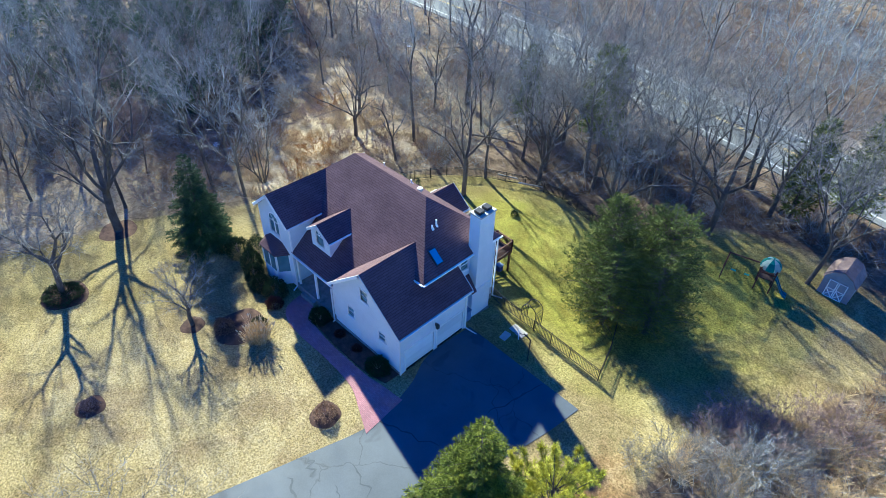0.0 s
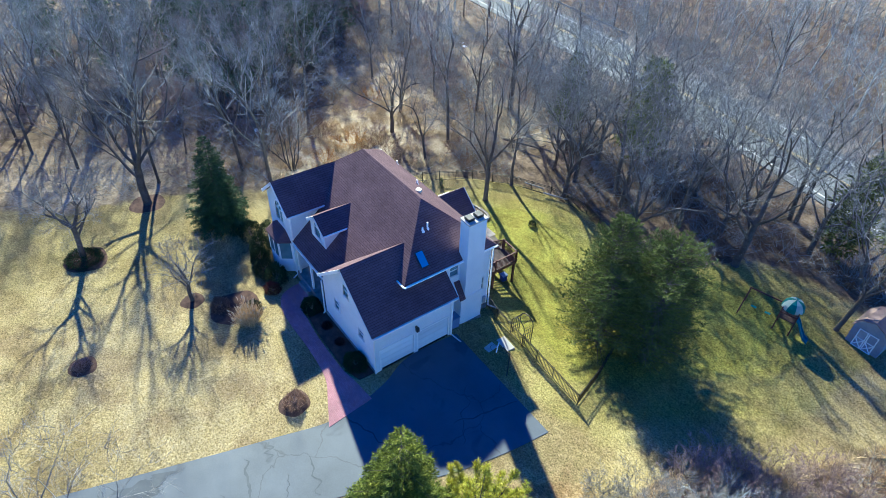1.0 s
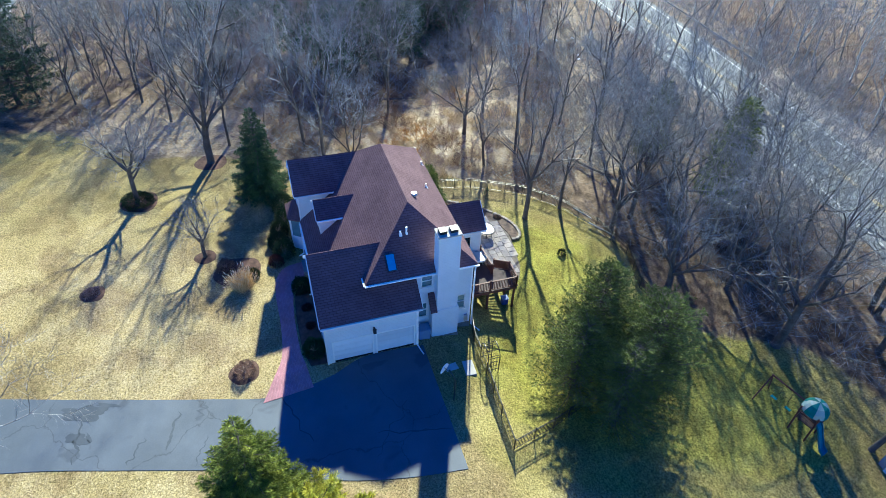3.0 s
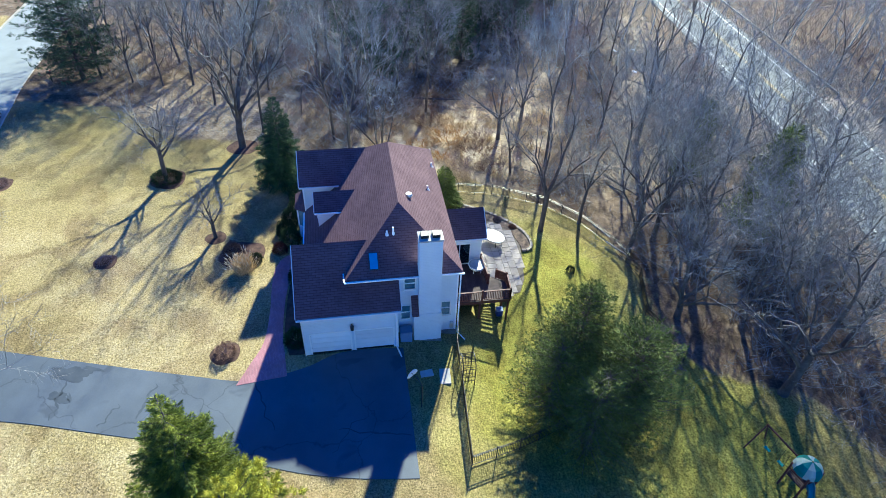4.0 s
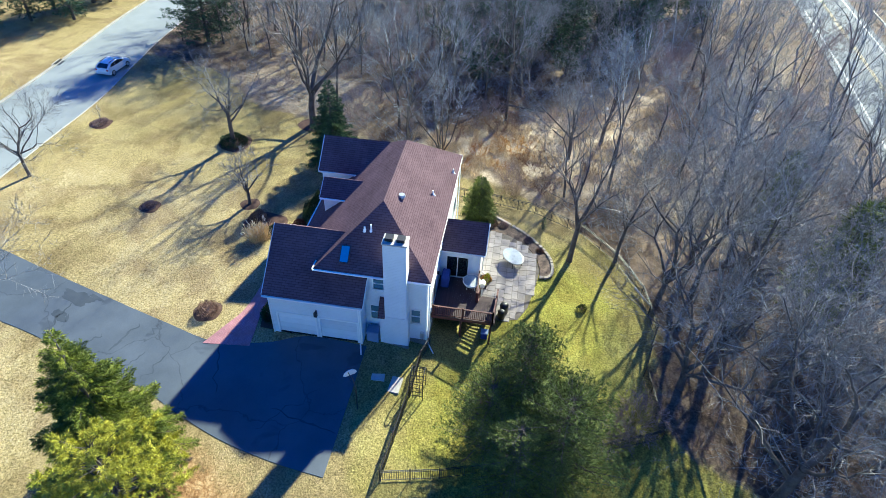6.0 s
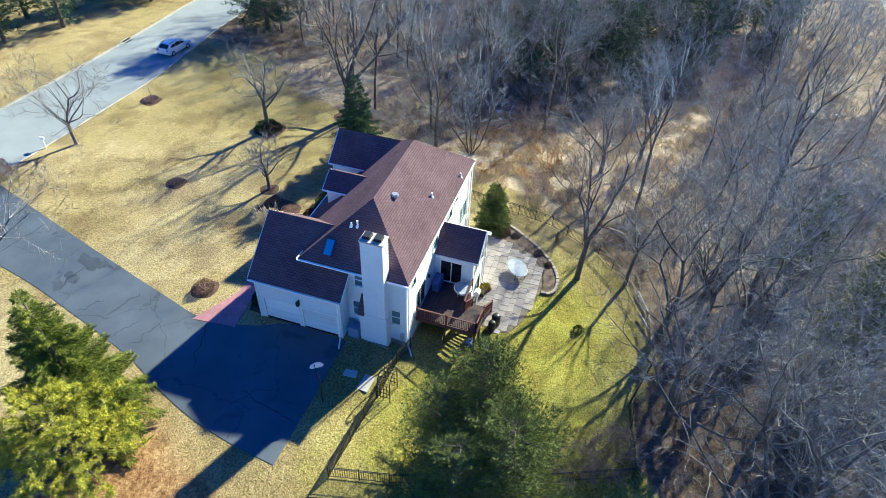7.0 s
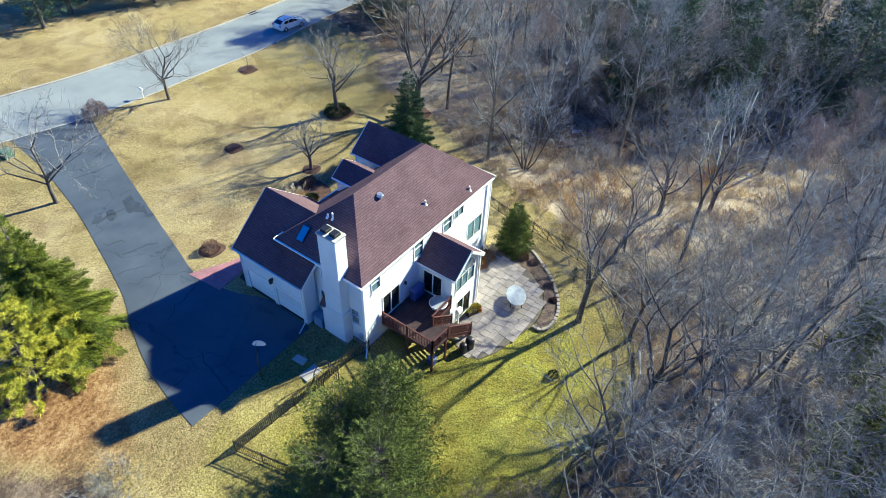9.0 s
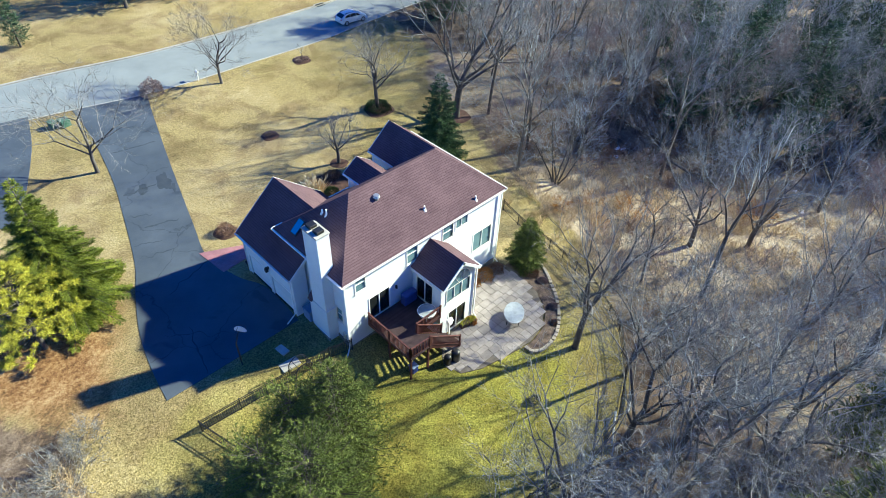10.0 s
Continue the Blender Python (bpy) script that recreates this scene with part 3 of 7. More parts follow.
E0 = RIDGE - S * 3.95
roof([mf(-33.35, 24.5), mf(-25.4, 24.5), mf(-21.5, 20.55), mf(-23.5, 20.55), mf(-26, 17.6), mf(-33, 17.6), mf(-33, 20.5), mf(-35, 22.85)])
roof([(-21.5, 20.55, E0), (-21.5, 28.45, E0), (-25.4, 24.5, RIDGE)])
roof([(-21.5, 28.45, E0), (-37.3, 28.45, E0), (-33.35, 24.5, RIDGE), (-25.4, 24.5, RIDGE)])
roof([(-37.3, 28.45, E0), (-33.35, 24.5, RIDGE), (-37.3, 20.55, E0)])
GR = 6.9
roof([(-20.2, 17.2, GR - S * 3.8), (-20.2, 24.1, GR - S * 3.8), (-24, 24.1, GR), (-24, 17.2, GR)])
roof([(-27.8, 17.2, GR - S * 3.8), (-24, 17.2, GR), (-24, 23, GR), (-27.8, 23, GR - S * 3.8)])
WR = RIDGE - S * 1.65
roof([(-32.7, 17.4, WR - S * 2.3), (-35, 17.4, WR), (-35, 22.85, WR), (-32.7, 20.6, WR - S * 2.3)])
roof([(-37.3, 17.4, WR - S * 2.3), (-35, 17.4, WR), (-35, 22.85, WR), (-37.3, 20.55, WR - S * 2.3)])
DR = 6.5
roof([(-29.2, 18.6, DR - 0.95), (-30.57, 18.6, DR), (-30.57, 22, DR), (-29.2, 20.8, DR - 0.95)])
roof([(-31.94, 18.6, DR - 0.95), (-30.57, 18.6, DR), (-30.57, 22, DR), (-31.94, 20.8, DR - 0.95)])
XR = 4.85
roof([(-27.55, 28.2, XR - S * 1.9), (-27.55, 31.55, XR - S * 1.9), (-29.45, 31.55, XR), (-29.45, 28.2, XR)])
roof([(-31.35, 28.2, XR - S * 1.9), (-31.35, 31.55, XR - S * 1.9), (-29.45, 31.55, XR), (-29.45, 28.2, XR)])


def wall(axis, c, inward, u0, u1, z0, z1, holes=(), thick=0.18, material=None, name="wall"):
    """An upright wall in the plane axis = c, its thickness towards inward, with openings (u0, u1, z0, z1) cut through."""
    us = sorted({u0, u1, *[h[0] for h in holes], *[h[1] for h in holes]})
    zs = sorted({z0, z1, *[h[2] for h in holes], *[h[3] for h in holes]})
    bm = bmesh.new()
    lo, hi = min(c, c + inward * thick), max(c, c + inward * thick)
    for a, b in zip(us, us[1:]):
        for d, e in zip(zs, zs[1:]):
            if any(h[0] <= (a + b) / 2 <= h[1] and h[2] <= (d + e) / 2 <= h[3] for h in holes):
                continue
            box(bm, lo, hi, a, b, d, e) if axis == "x" else box(bm, a, b, lo, hi, d, e)
    bmesh.ops.remove_doubles(bm, verts=bm.verts, dist=0.001)
    return part(name, bm, material or SIDING, house)


def gable(axis, c, inward, pts, thick=0.18):
    """A gable's upper wall from (u, z) points."""
    d = (inward * thick, 0, 0) if axis == "x" else (0, inward * thick, 0)
    return part("wall", slab([(c, u, z) if axis == "x" else (u, c, z) for u, z in pts], d), SIDING, house)


def window(axis, c, out, u0, u1, z0, z1, bars=(1, 1), arch=False, name="window", label="white-framed window, its panes coloured blue-grey for reflected sky", sill=True):
    """A window set in the wall plane axis = c that faces out (+1 or -1): frame, sill, meeting bars and panes."""
    glass = GLASS_DARK if name == "sliding_door" else GLASS
    w = new(name)
    w.parent = house
    w["label"] = label

    def b3(bm, a, b, d, e, n0, n1):
        lo, hi = sorted((c + out * n0, c + out * n1))
        box(bm, lo, hi, a, b, d, e) if axis == "x" else box(bm, a, b, lo, hi, d, e)

    f = 0.08
    bm = bmesh.new()
    b3(bm, u0 - f, u0, z0 - f, z1 + f, -0.12, 0.035)
    b3(bm, u1, u1 + f, z0 - f, z1 + f, -0.12, 0.035)
    b3(bm, u0, u1, z1, z1 + f, -0.12, 0.035)
    b3(bm, u0, u1, z0 - f, z0, -0.12, 0.035)
    part("frame", bm, TRIM, w)
    if sill:
        bm = bmesh.new()
        b3(bm, u0 - f - 0.03, u1 + f + 0.03, z0 - f - 0.05, z0 - f, -0.02, 0.08)
        part("sill", bm, TRIM, w)
    nu, nz = bars
    for i in range(1, nu):
        bm = bmesh.new()
        u = u0 + (u1 - u0) * i / nu
        b3(bm, u - 0.03, u + 0.03, z0, z1, -0.09, 0.01)
        part("mullion", bm, TRIM, w)
    for k in range(1, nz):
        bm = bmesh.new()
        z = z0 + (z1 - z0) * k / nz
        b3(bm, u0, u1, z - 0.025, z + 0.025, -0.088, 0.008)
        part("meeting_rail", bm, TRIM, w)
    for i in range(nu):
        for k in range(nz):
            bm = bmesh.new()
            b3(bm, u0 + (u1 - u0) * i / nu, u0 + (u1 - u0) * (i + 1) / nu, z0 + (z1 - z0) * k / nz, z0 + (z1 - z0) * (k + 1) / nz, -0.07, -0.05)
            part("pane", bm, glass, w)
    if arch:
        um, r = (u0 + u1) / 2, (u1 - u0) / 2
        n = 14

        def at(u, z, d):
            return (c + out * d, u, z) if axis == "x" else (u, c + out * d, z)
        arc = [(um + r * math.cos(math.pi * i / n), z1 + f + r * math.sin(math.pi * i / n)) for i in range(n + 1)]
        outer = [(um + (r + f) * math.cos(math.pi * i / n), z1 + f + (r + f) * math.sin(math.pi * i / n)) for i in range(n + 1)]
        dv = Vector(at(0, 0, 1)) - Vector(at(0, 0, 0))
        part("arch_pane", slab([at(u, z, 0.015) for u, z in arc], -0.02 * dv), GLASS, w)
        bm = bmesh.new()
        for i in range(n):
            q = [arc[i], arc[i + 1], outer[i + 1], outer[i]]
            top = [bm.verts.new(at(u, z, 0.035)) for u, z in q]
            low = [bm.verts.new(at(u, z, -0.01)) for u, z in q]
            bm.faces.new(top)
            for j in range(4):
                bm.faces.new((top[j], low[j], low[(j + 1) % 4], top[(j + 1) % 4]))
        part("arch_frame", bm, TRIM, w)
        bm = bmesh.new()
        for ang in (60, 120):
            a = radians(ang)
            tube(bm, at(um, z1 + f, 0.025), at(um + r * math.cos(a), z1 + f + r * math.sin(a), 0.025), 0.02, n=4)
        part("arch_bar", bm, TRIM, w)
    return w


# openings: (u0, u1, z0, z1)
BACK = [(-23.5, -22.7, 4.0, 5.25), (-28.2, -27.25, 3.7, 5.25), (-31.75, -30.75, 3.75, 5.1), (-33.3, -32.1, 4.2, 5.1), (-36.2, -34.2, 0.6, 2.4), (-25.5, -23.75, 0.6, 2.65)]
EAST = [(24.5, 25.2, 4.1, 5.1), (24.25, 24.85, 1.2, 2.5), (27.1, 27.7, 1.3, 2.55)]
G_FRONT = [(-24.35, -23.65, 4.3, 5.25), (-25.95, -25.3, 1.75, 2.6), (-22.6, -21.95, 1.9, 2.55)]
G_DOORS = [(17.95, 20.6, -0.1, 1.85), (20.95, 23.55, -0.1, 1.85)]
LOW = -2.7
wall("y", 28.2, -1, -37.1, -21.8, LOW, 5.45, BACK)
wall("x", -21.8, -1, 20.8, 28.02, LOW, 5.45, EAST)
wall("x", -37.1, 1, 17.7, 28.02, LOW, 5.45)
wall("y", 20.8, 1, -31.9, -21.98, LOW, 5.4)
wall("x", -20.5, -1, 17.5, 23.9, -1.5, 3.72, G_DOORS)
wall("y", 17.5, 1, -27.6, -20.68, -1.5, 3.62, G_FRONT[1:])
for piece in ([(-27.6, 3.62), (-24.35, 3.62), (-24.35, 6.364)], [(-23.65, 3.62), (-20.5, 3.62), (-23.65, 6.356)],
              [(-24.35, 5.25), (-23.65, 5.25), (-23.65, 6.356), (-24, 6.66), (-24.35, 6.364)], [(-24.35, 3.62), (-23.65, 3.62), (-23.65, 4.3), (-24.35, 4.3)]):
    gable("y", 17.5, 1, piece)
gable("y", 23.9, -1, [(-21.62, -1.5), (-20.68, -1.5), (-20.68, 3.95), (-21.62, 4.72)])
wall("x", -27.6, 1, 17.68, 20.8, -1.5, 3.6)
wall("y", 17.7, 1, -36.92, -32.9, LOW, 5.42, [(-36.3, -33.9, 0.7, 2.5), (-35.6, -34.4, 3.75, 4.9)])
gable("y", 17.7, 1, [(-37.1, 5.42), (-32.9, 5.42), (-35, 7.22)])
wall("x", -32.9, -1, 17.88, 20.9, LOW, 5.42)
wall("y", 19.4, 1, -32.9, -27.42, LOW, 4.4, [(-31.6, -30.5, 0.1, 2.2), (-29.9, -28.3, 0.9, 2.2)])
# dormer
wall("y", 18.8, 1, -31.7, -29.44, 3.9, 5.5, [(-31.0, -30.14, 4.55, 5.35)])
gable("y", 18.8, 1, [(-31.7, 5.5), (-29.44, 5.5), (-30.57, 6.35)])
wall("x", -29.44, -1, 18.98, 21, 4.0, 5.5)
wall("x", -31.7, 1, 18.98, 21, 4.0, 5.5)
# sunroom bump-out at the back
wall("y", 31.2, -1, -31.15, -27.75, LOW, 3.25, [(-30.3, -28.6, -1.95, 0.05), (-30.6, -28.3, 1.3, 2.55)])
gable("y", 31.2, -1, [(-31.15, 3.25), (-27.75, 3.25), (-29.45, 4.66)])
wall("x", -27.75, -1, 28.2, 31.02, LOW, 3.25, [(28.7, 30.3, 0.6, 2.6)])
wall("x", -31.15, 1, 28.2, 31.02, LOW, 3.25)
# plain floors added inside, near-black to stand for the rooms' shade
part("interior_floor", boxed(-36.9, -22.0, 19.6, 28.0, 0.3, 0.45), DARK, house)
part("interior_floor", boxed(-36.9, -22.0, 19.6, 28.0, 3.0, 3.15), DARK, house)

for o in BACK[:5]:
    window("y", 28.2, 1, *o, bars=(2, 1) if o[1] - o[0] > 1.1 else (1, 2))
window("y", 28.2, 1, *BACK[5], bars=(2, 1), name="sliding_door", label="dark glass sliding door in a white frame", sill=False)
for o in EAST:
    window("x", -21.8, 1, *o, bars=(1, 2))
window("y", 17.5, -1, *G_FRONT[0], bars=(1, 2))
for o in G_FRONT[1:]:
    window("y", 17.5, -1, *o, bars=(1, 2))
window("y", 17.7, -1, -35.6, -34.4, 3.75, 4.9, bars=(2, 1), arch=True, label="arched white window in the front gable")
window("y", 18.8, -1, -31.0, -30.14, 4.55, 5.35, bars=(1, 1), arch=True, label="arched dormer window")
window("y", 31.2, 1, -30.3, -28.6, -1.95, 0.05, bars=(2, 1), name="sliding_door", label="glass patio door in a white frame", sill=False)
window("y", 31.2, 1, -30.6, -28.3, 1.3, 2.55, bars=(3, 1), arch=True, label="wide arched window in the rear gable")
window("x", -27.75, 1, 28.7, 30.3, 0.6, 2.6, bars=(2, 1), name="sliding_door", label="dark glass door onto the deck", sill=False)
window("y", 19.4, -1, -29.9, -28.3, 0.9, 2.2, bars=(2, 1))

for y0, y1, z0, z1 in G_DOORS:
    d = new("garage_door")
    d.parent = house
    d["label"] = "white sectional garage door"
    for k in range(4):
        za, zb = z0 + (z1 - z0) * k / 4, z0 + (z1 - z0) * (k + 1) / 4 - 0.015
        part("panel", boxed(-20.62, -20.57, y0, y1, za, zb, bevel=0.008), DOOR_WHITE, d)
    bm = bmesh.new()
    box(bm, -20.52, -20.46, y0 - 0.1, y0, z0, z1 + 0.1)
    box(bm, -20.52, -20.46, y1, y1 + 0.1, z0, z1 + 0.1)
    box(bm, -20.52, -20.46, y0, y1, z1, z1 + 0.1)
    part("door_trim", bm, TRIM, d)
    part("bottom_seal", boxed(-20.57, -20.5, y0, y1, z0 - 0.08, z0 + 0.07), RUBBER, d)

# chimney
ch = new("chimney")
ch.parent = house
ch["label"] = "tall white-sided chimney with two black flue caps"
part("shaft", boxed(-22.0, -21.05, 25.4, 26.9, -0.9, 8.75), SIDING, ch)
part("base", boxed(-21.79, -21.0, 25.05, 27.0, -2.0, 2.3), SIDING, ch)
part("shoulder", slab([(-20.92, 24.92, 2.28), (-20.92, 25.41, 2.28), (-21.79, 25.41, 3.45), (-21.79, 24.92, 3.45)], (0, 0, -0.09)), SHINGLE, ch)
part("crown", boxed(-22.06, -20.99, 25.34, 26.96, 8.75, 8.87, bevel=0.02), CONCRETE, ch)
for y in (25.75, 26.5):
    part("flue_cap", boxed(-21.8, -21.25, y - 0.25, y + 0.25, 8.87, 9.1, bevel=0.02), BLACK_METAL, ch)


# ---- trees ----
def segments_mesh(name, segs, material, sides, thin=()):
    """One mesh of tapered tubes from rows (p0, p1, r0, r1), and of flat slivers for its thinnest twigs."""
    A = np.array([(*s[0], *s[1], s[2], s[3]) for s in segs], dtype=float)
    n = len(A)
    p0, p1, r0, r1 = A[:, :3], A[:, 3:6], A[:, 6], A[:, 7]
    d = p1 - p0
    d /= np.maximum(np.linalg.norm(d, axis=1), 1e-9)[:, None]
    ref = np.where(np.abs(d[:, 2:3]) > 0.9, np.array([[1.0, 0, 0]]), np.array([[0, 0, 1.0]]))
    u = np.cross(d, ref)
    u /= np.linalg.norm(u, axis=1)[:, None]
    v = np.cross(d, u)
    V = np.zeros((n, 2 * sides, 3))
    for k in range(sides):
        a = 2 * math.pi * k / sides
        o = math.cos(a) * u + math.sin(a) * v
        V[:, k] = p0 + o * r0[:, None]
        V[:, sides + k] = p1 + o * r1[:, None]
    base = (np.arange(n) * 2 * sides)[:, None]
    F = np.concatenate([base + np.array([k, (k + 1) % sides, sides + (k + 1) % sides, sides + k]) for k in range(sides)])
    V = V.reshape(-1, 3)
    if len(thin):
        B = np.array([(*s[0], *s[1], s[2], s[3]) for s in thin], dtype=float)
        q0, q1 = B[:, :3], B[:, 3:6]
        w = np.cross(q1 - q0, np.random.RandomState(len(B)).normal(size=q0.shape))
        w /= np.maximum(np.linalg.norm(w, axis=1), 1e-9)[:, None]
        T = np.stack([q0 + w * B[:, 6:7], q0 - w * B[:, 6:7], q1], axis=1)
        slivers = (len(V) + (np.arange(len(B)) * 3)[:, None] + np.arange(3)).tolist()
        V = np.concatenate([V, T.reshape(-1, 3)])
    else:
        slivers = []
    me = bpy.data.meshes.new(name)
    me.from_pydata(V.tolist(), [], F.tolist() + slivers)
    me.materials.append(material)
    me.polygons.foreach_set("use_smooth", [True] * len(me.polygons))
    return me


def grow(rng, p, d, length, r, level, spec, out):
    """Adds a limb and what springs from it to out[level]."""
    steps, wobble, up, kids, kid_len, kid_angle = spec[level]
    last = level == len(spec) - 1
    pts = [p]
    for k in range(steps):
        d = (d + Vector((rng.gauss(0, wobble), rng.gauss(0, wobble), rng.gauss(0, wobble) + up))).normalized()
        q = pts[-1] + d * length / steps
        ra, rb = r * (1 - 0.75 * k / steps), r * (1 - 0.75 * (k + 1) / steps)
        out[level].append((pts[-1], q, max(ra, 0.011), max(rb, 0.0065)))
        pts.append(q)
    if last:
        return
    for i in range(kids):
        f = (0.34 if level == 0 else 0.18) + (0.66 if level == 0 else 0.82) * (i + rng.random() * 0.9) / kids
        f = min(f, 0.99)
        k = int(f * steps)
        base = pts[k].lerp(pts[k + 1], f * steps - k)
        ax = (pts[k + 1] - pts[k]).normalized()
        side = ax.orthogonal().normalized()
        side.rotate(Matrix.Rotation(rng.uniform(0, 2 * math.pi) if level else i * 2.4 + rng.random(), 3, ax))
        a = radians(kid_angle * rng.uniform(0.7, 1.25)) * (1.15 - 0.4 * f)
        nd = ax * math.cos(a) + side * math.sin(a)
        grow(rng, base, nd, length * kid_len * rng.uniform(0.7, 1.15) * (1.15 - 0.55 * f), max(r * (1 - 0.75 * f) * 0.5, 0.010), level + 1, spec, out)


def grown(seed, height, trunk_r, spec, lean=0.0, stems=1, splay=0.0):
    """The limbs of one tree, level by level."""
    rng = random.Random(seed)
    out = [[] for _ in spec]
    for s in range(stems):
        a = 2 * math.pi * s / max(1, stems) + rng.random()
        sp = splay * (rng.uniform(0.5, 1.1) if stems > 4 else 1)
        d = Vector((lean + sp * math.cos(a), sp * math.sin(a), 1)).normalized()
        foot = 0.15 * (stems > 1) * (1 + 2.5 * (stems > 12) * rng.random())
        grow(rng, Vector((foot * math.cos(a), foot * math.sin(a), -0.3)), d, height * rng.uniform(0.8, 1.0), trunk_r, 0, spec, out)
    if stems == 1:
        out[0].append((Vector((0, 0, -0.3)), Vector((0, 0, 0.5)), trunk_r * 1.6, trunk_r))
    return out


def bare_tree_meshes(seed, height, trunk_r, spec, lean=0.0, twig=None, bark=None, stems=1, splay=0.0, sides=3):
    out = grown(seed, height, trunk_r, spec, lean, stems, splay)
    return (segments_mesh("trunk", out[0] + out[1], bark or BARK, sides), segments_mesh("crown", out[2] if spec is not THICKET else out[1][:40], twig or BARK_PALE, 3, [s for lv in out[2 if spec is THICKET else 3:] for s in lv]))


def forked_meshes(seed, height, trunk_r, bole=0.28, limbs=4, angle=36, depth=4, lean=0.0, twig=None, bark=None, sprays=5, reach=1.0, rise=0.06, wander=0.14, sides=5):
    """A bare tree whose trunk forks again and again into limbs, boughs and fine twigs."""
    rng = random.Random(seed)
    wood, boughs, fine = [], [], []

    def turned(ax, a, roll):
        side = ax.orthogonal().normalized()
        side.rotate(Matrix.Rotation(roll, 3, ax))
        return (ax * math.cos(a) + side * math.sin(a)).normalized()

    def spray(p, d, size):
        m = (d + Vector((rng.gauss(0, 0.38), rng.gauss(0, 0.38), rng.gauss(0.1, 0.3)))).normalized()
        L = reach * size * rng.uniform(0.55, 1.15)
        fine.append((p, p + m * L, 0.009, 0.003))
        for j in range(3):
            k = (m + Vector((rng.gauss(0, 0.42), rng.gauss(0, 0.42), rng.gauss(0.06, 0.36)))).normalized()
            fine.append((p + m * L * (0.2 + 0.17 * j), p + m * L * (0.2 + 0.17 * j) + k * L * rng.uniform(0.4, 0.75), 0.0058, 0.003))

    def limb(p, d, L, r, left):
        steps = 3 if left > 1 else 2
        pts, ds = [p], []
        for k in range(steps):
            d = (d + Vector((rng.gauss(0, wander), rng.gauss(0, wander), rng.gauss(0, wander * 0.7) + rise))).normalized()
            q = pts[-1] + d * L / steps
            ra, rb = r * (1 - 0.32 * k / steps), r * (1 - 0.32 * (k + 1) / steps)
            (wood if ra > 0.05 else boughs if ra > 0.02 else fine).append((pts[-1], q, max(ra, 0.015), max(rb, 0.012)))
            pts.append(q)
            ds.append(d)
        if left <= 1:
            for j in range(sprays):
                f = (j + rng.random()) / sprays * steps
                k = min(int(f), steps - 1)
                spray(pts[k].lerp(pts[k + 1], f - k), turned(ds[k], radians(rng.uniform(22, 60)), rng.uniform(0, 6.28)), 1.0 if left == 0 else 1.2)
        if left == 0:
            spray(pts[-1], d, 1.0)
            return
        if left >= 2:
            for f in (0.6,):
                k = min(int(f * steps), steps - 1)
                limb(pts[k].lerp(pts[k + 1], f * steps - k), turned(ds[k], radians(rng.uniform(38, 66)), rng.uniform(0, 6.28)), L * rng.uniform(0.4, 0.62), r * 0.42, left - 2)
        kids, roll = (2 if rng.random() < 0.62 else 3), rng.uniform(0, 6.28)
        for i in range(kids):
            a = radians(angle * rng.uniform(0.45, 1.05)) * (0.75 if i == 0 else 1.0)
            limb(pts[-1], turned(d, a, roll + 6.28 * i / kids + rng.uniform(-0.5, 0.5)), L * rng.uniform(0.62, 0.86), r * (0.56 if i == 0 else 0.48), left - 1)

    top = Vector((lean * height * bole, rng.uniform(-0.03, 0.03) * height * bole, height * bole))
    knee = top * 0.5 + Vector((rng.uniform(-0.1, 0.1), rng.uniform(-0.1, 0.1), 0))
    for a, b, r0, r1 in ((Vector((0, 0, -0.3)), top * 0.06, trunk_r * 1.55, trunk_r * 1.08), (top * 0.06, knee, trunk_r * 1.08, trunk_r * 0.97), (knee, top, trunk_r * 0.97, trunk_r * 0.86)):
        wood.append((a, b, r0, r1))
    first = height * (1 - bole) * 0.40
    for i in range(limbs):
        a = radians(angle * rng.uniform(0.55, 1.15)) * (0.35 if i == 0 else 1.0)
        limb(top if i < 3 else knee.lerp(top, rng.uniform(0.3, 0.9)), turned(top.normalized(), a, 2.4 * i + rng.uniform(-0.4, 0.4)), first * rng.uniform(0.8, 1.1), trunk_r * (0.68 if i == 0 else rng.uniform(0.36, 0.5)), depth)
    return segments_mesh("trunk", wood, bark or BARK, sides), segments_mesh("crown", boughs, twig or BARK_PALE, 3, fine)


BUSHY = [(5, 0.13, 0.03, 8, 0.55, 32), (4, 0.16, 0.04, 7, 0.5, 32), (2, 0.2, 0.02, 5, 0.5, 35), (1, 0.2, 0, 0, 0, 0)]
DISTANT = [(5, 0.10, 0.04, 10, 0.5, 45), (3, 0.18, 0.05, 7, 0.5, 44), (2, 0.2, 0.03, 8, 0.6, 44), (1, 0.2, 0, 0, 0, 0)]
THICKET = [(3, 0.2, 0.03, 6, 0.6, 38), (2, 0.2, 0.04, 6, 0.55, 40), (2, 0.25, 0.02, 5, 0.55, 42), (1, 0.25, 0.0, 0, 0, 0)]
SHRUBBY = [(3, 0.2, 0.03, 5, 0.6, 38), (2, 0.2, 0.04, 5, 0.55, 40), (1, 0.25, 0.02, 0, 0, 0)]


def tree(meshes, at, turn, size, label, group="", category="tree", name="bare_tree"):
    t = thing(name, label, category, group, (at[0], at[1], ground_z(*at[:2])), turn=turn)
    for me in meshes:
        o = new(me.name, me)
        o.parent = t
        if me.name.startswith("bough"):
            tagged(o, kind="stuff")
    t.scale = (size, size, size)
    return t


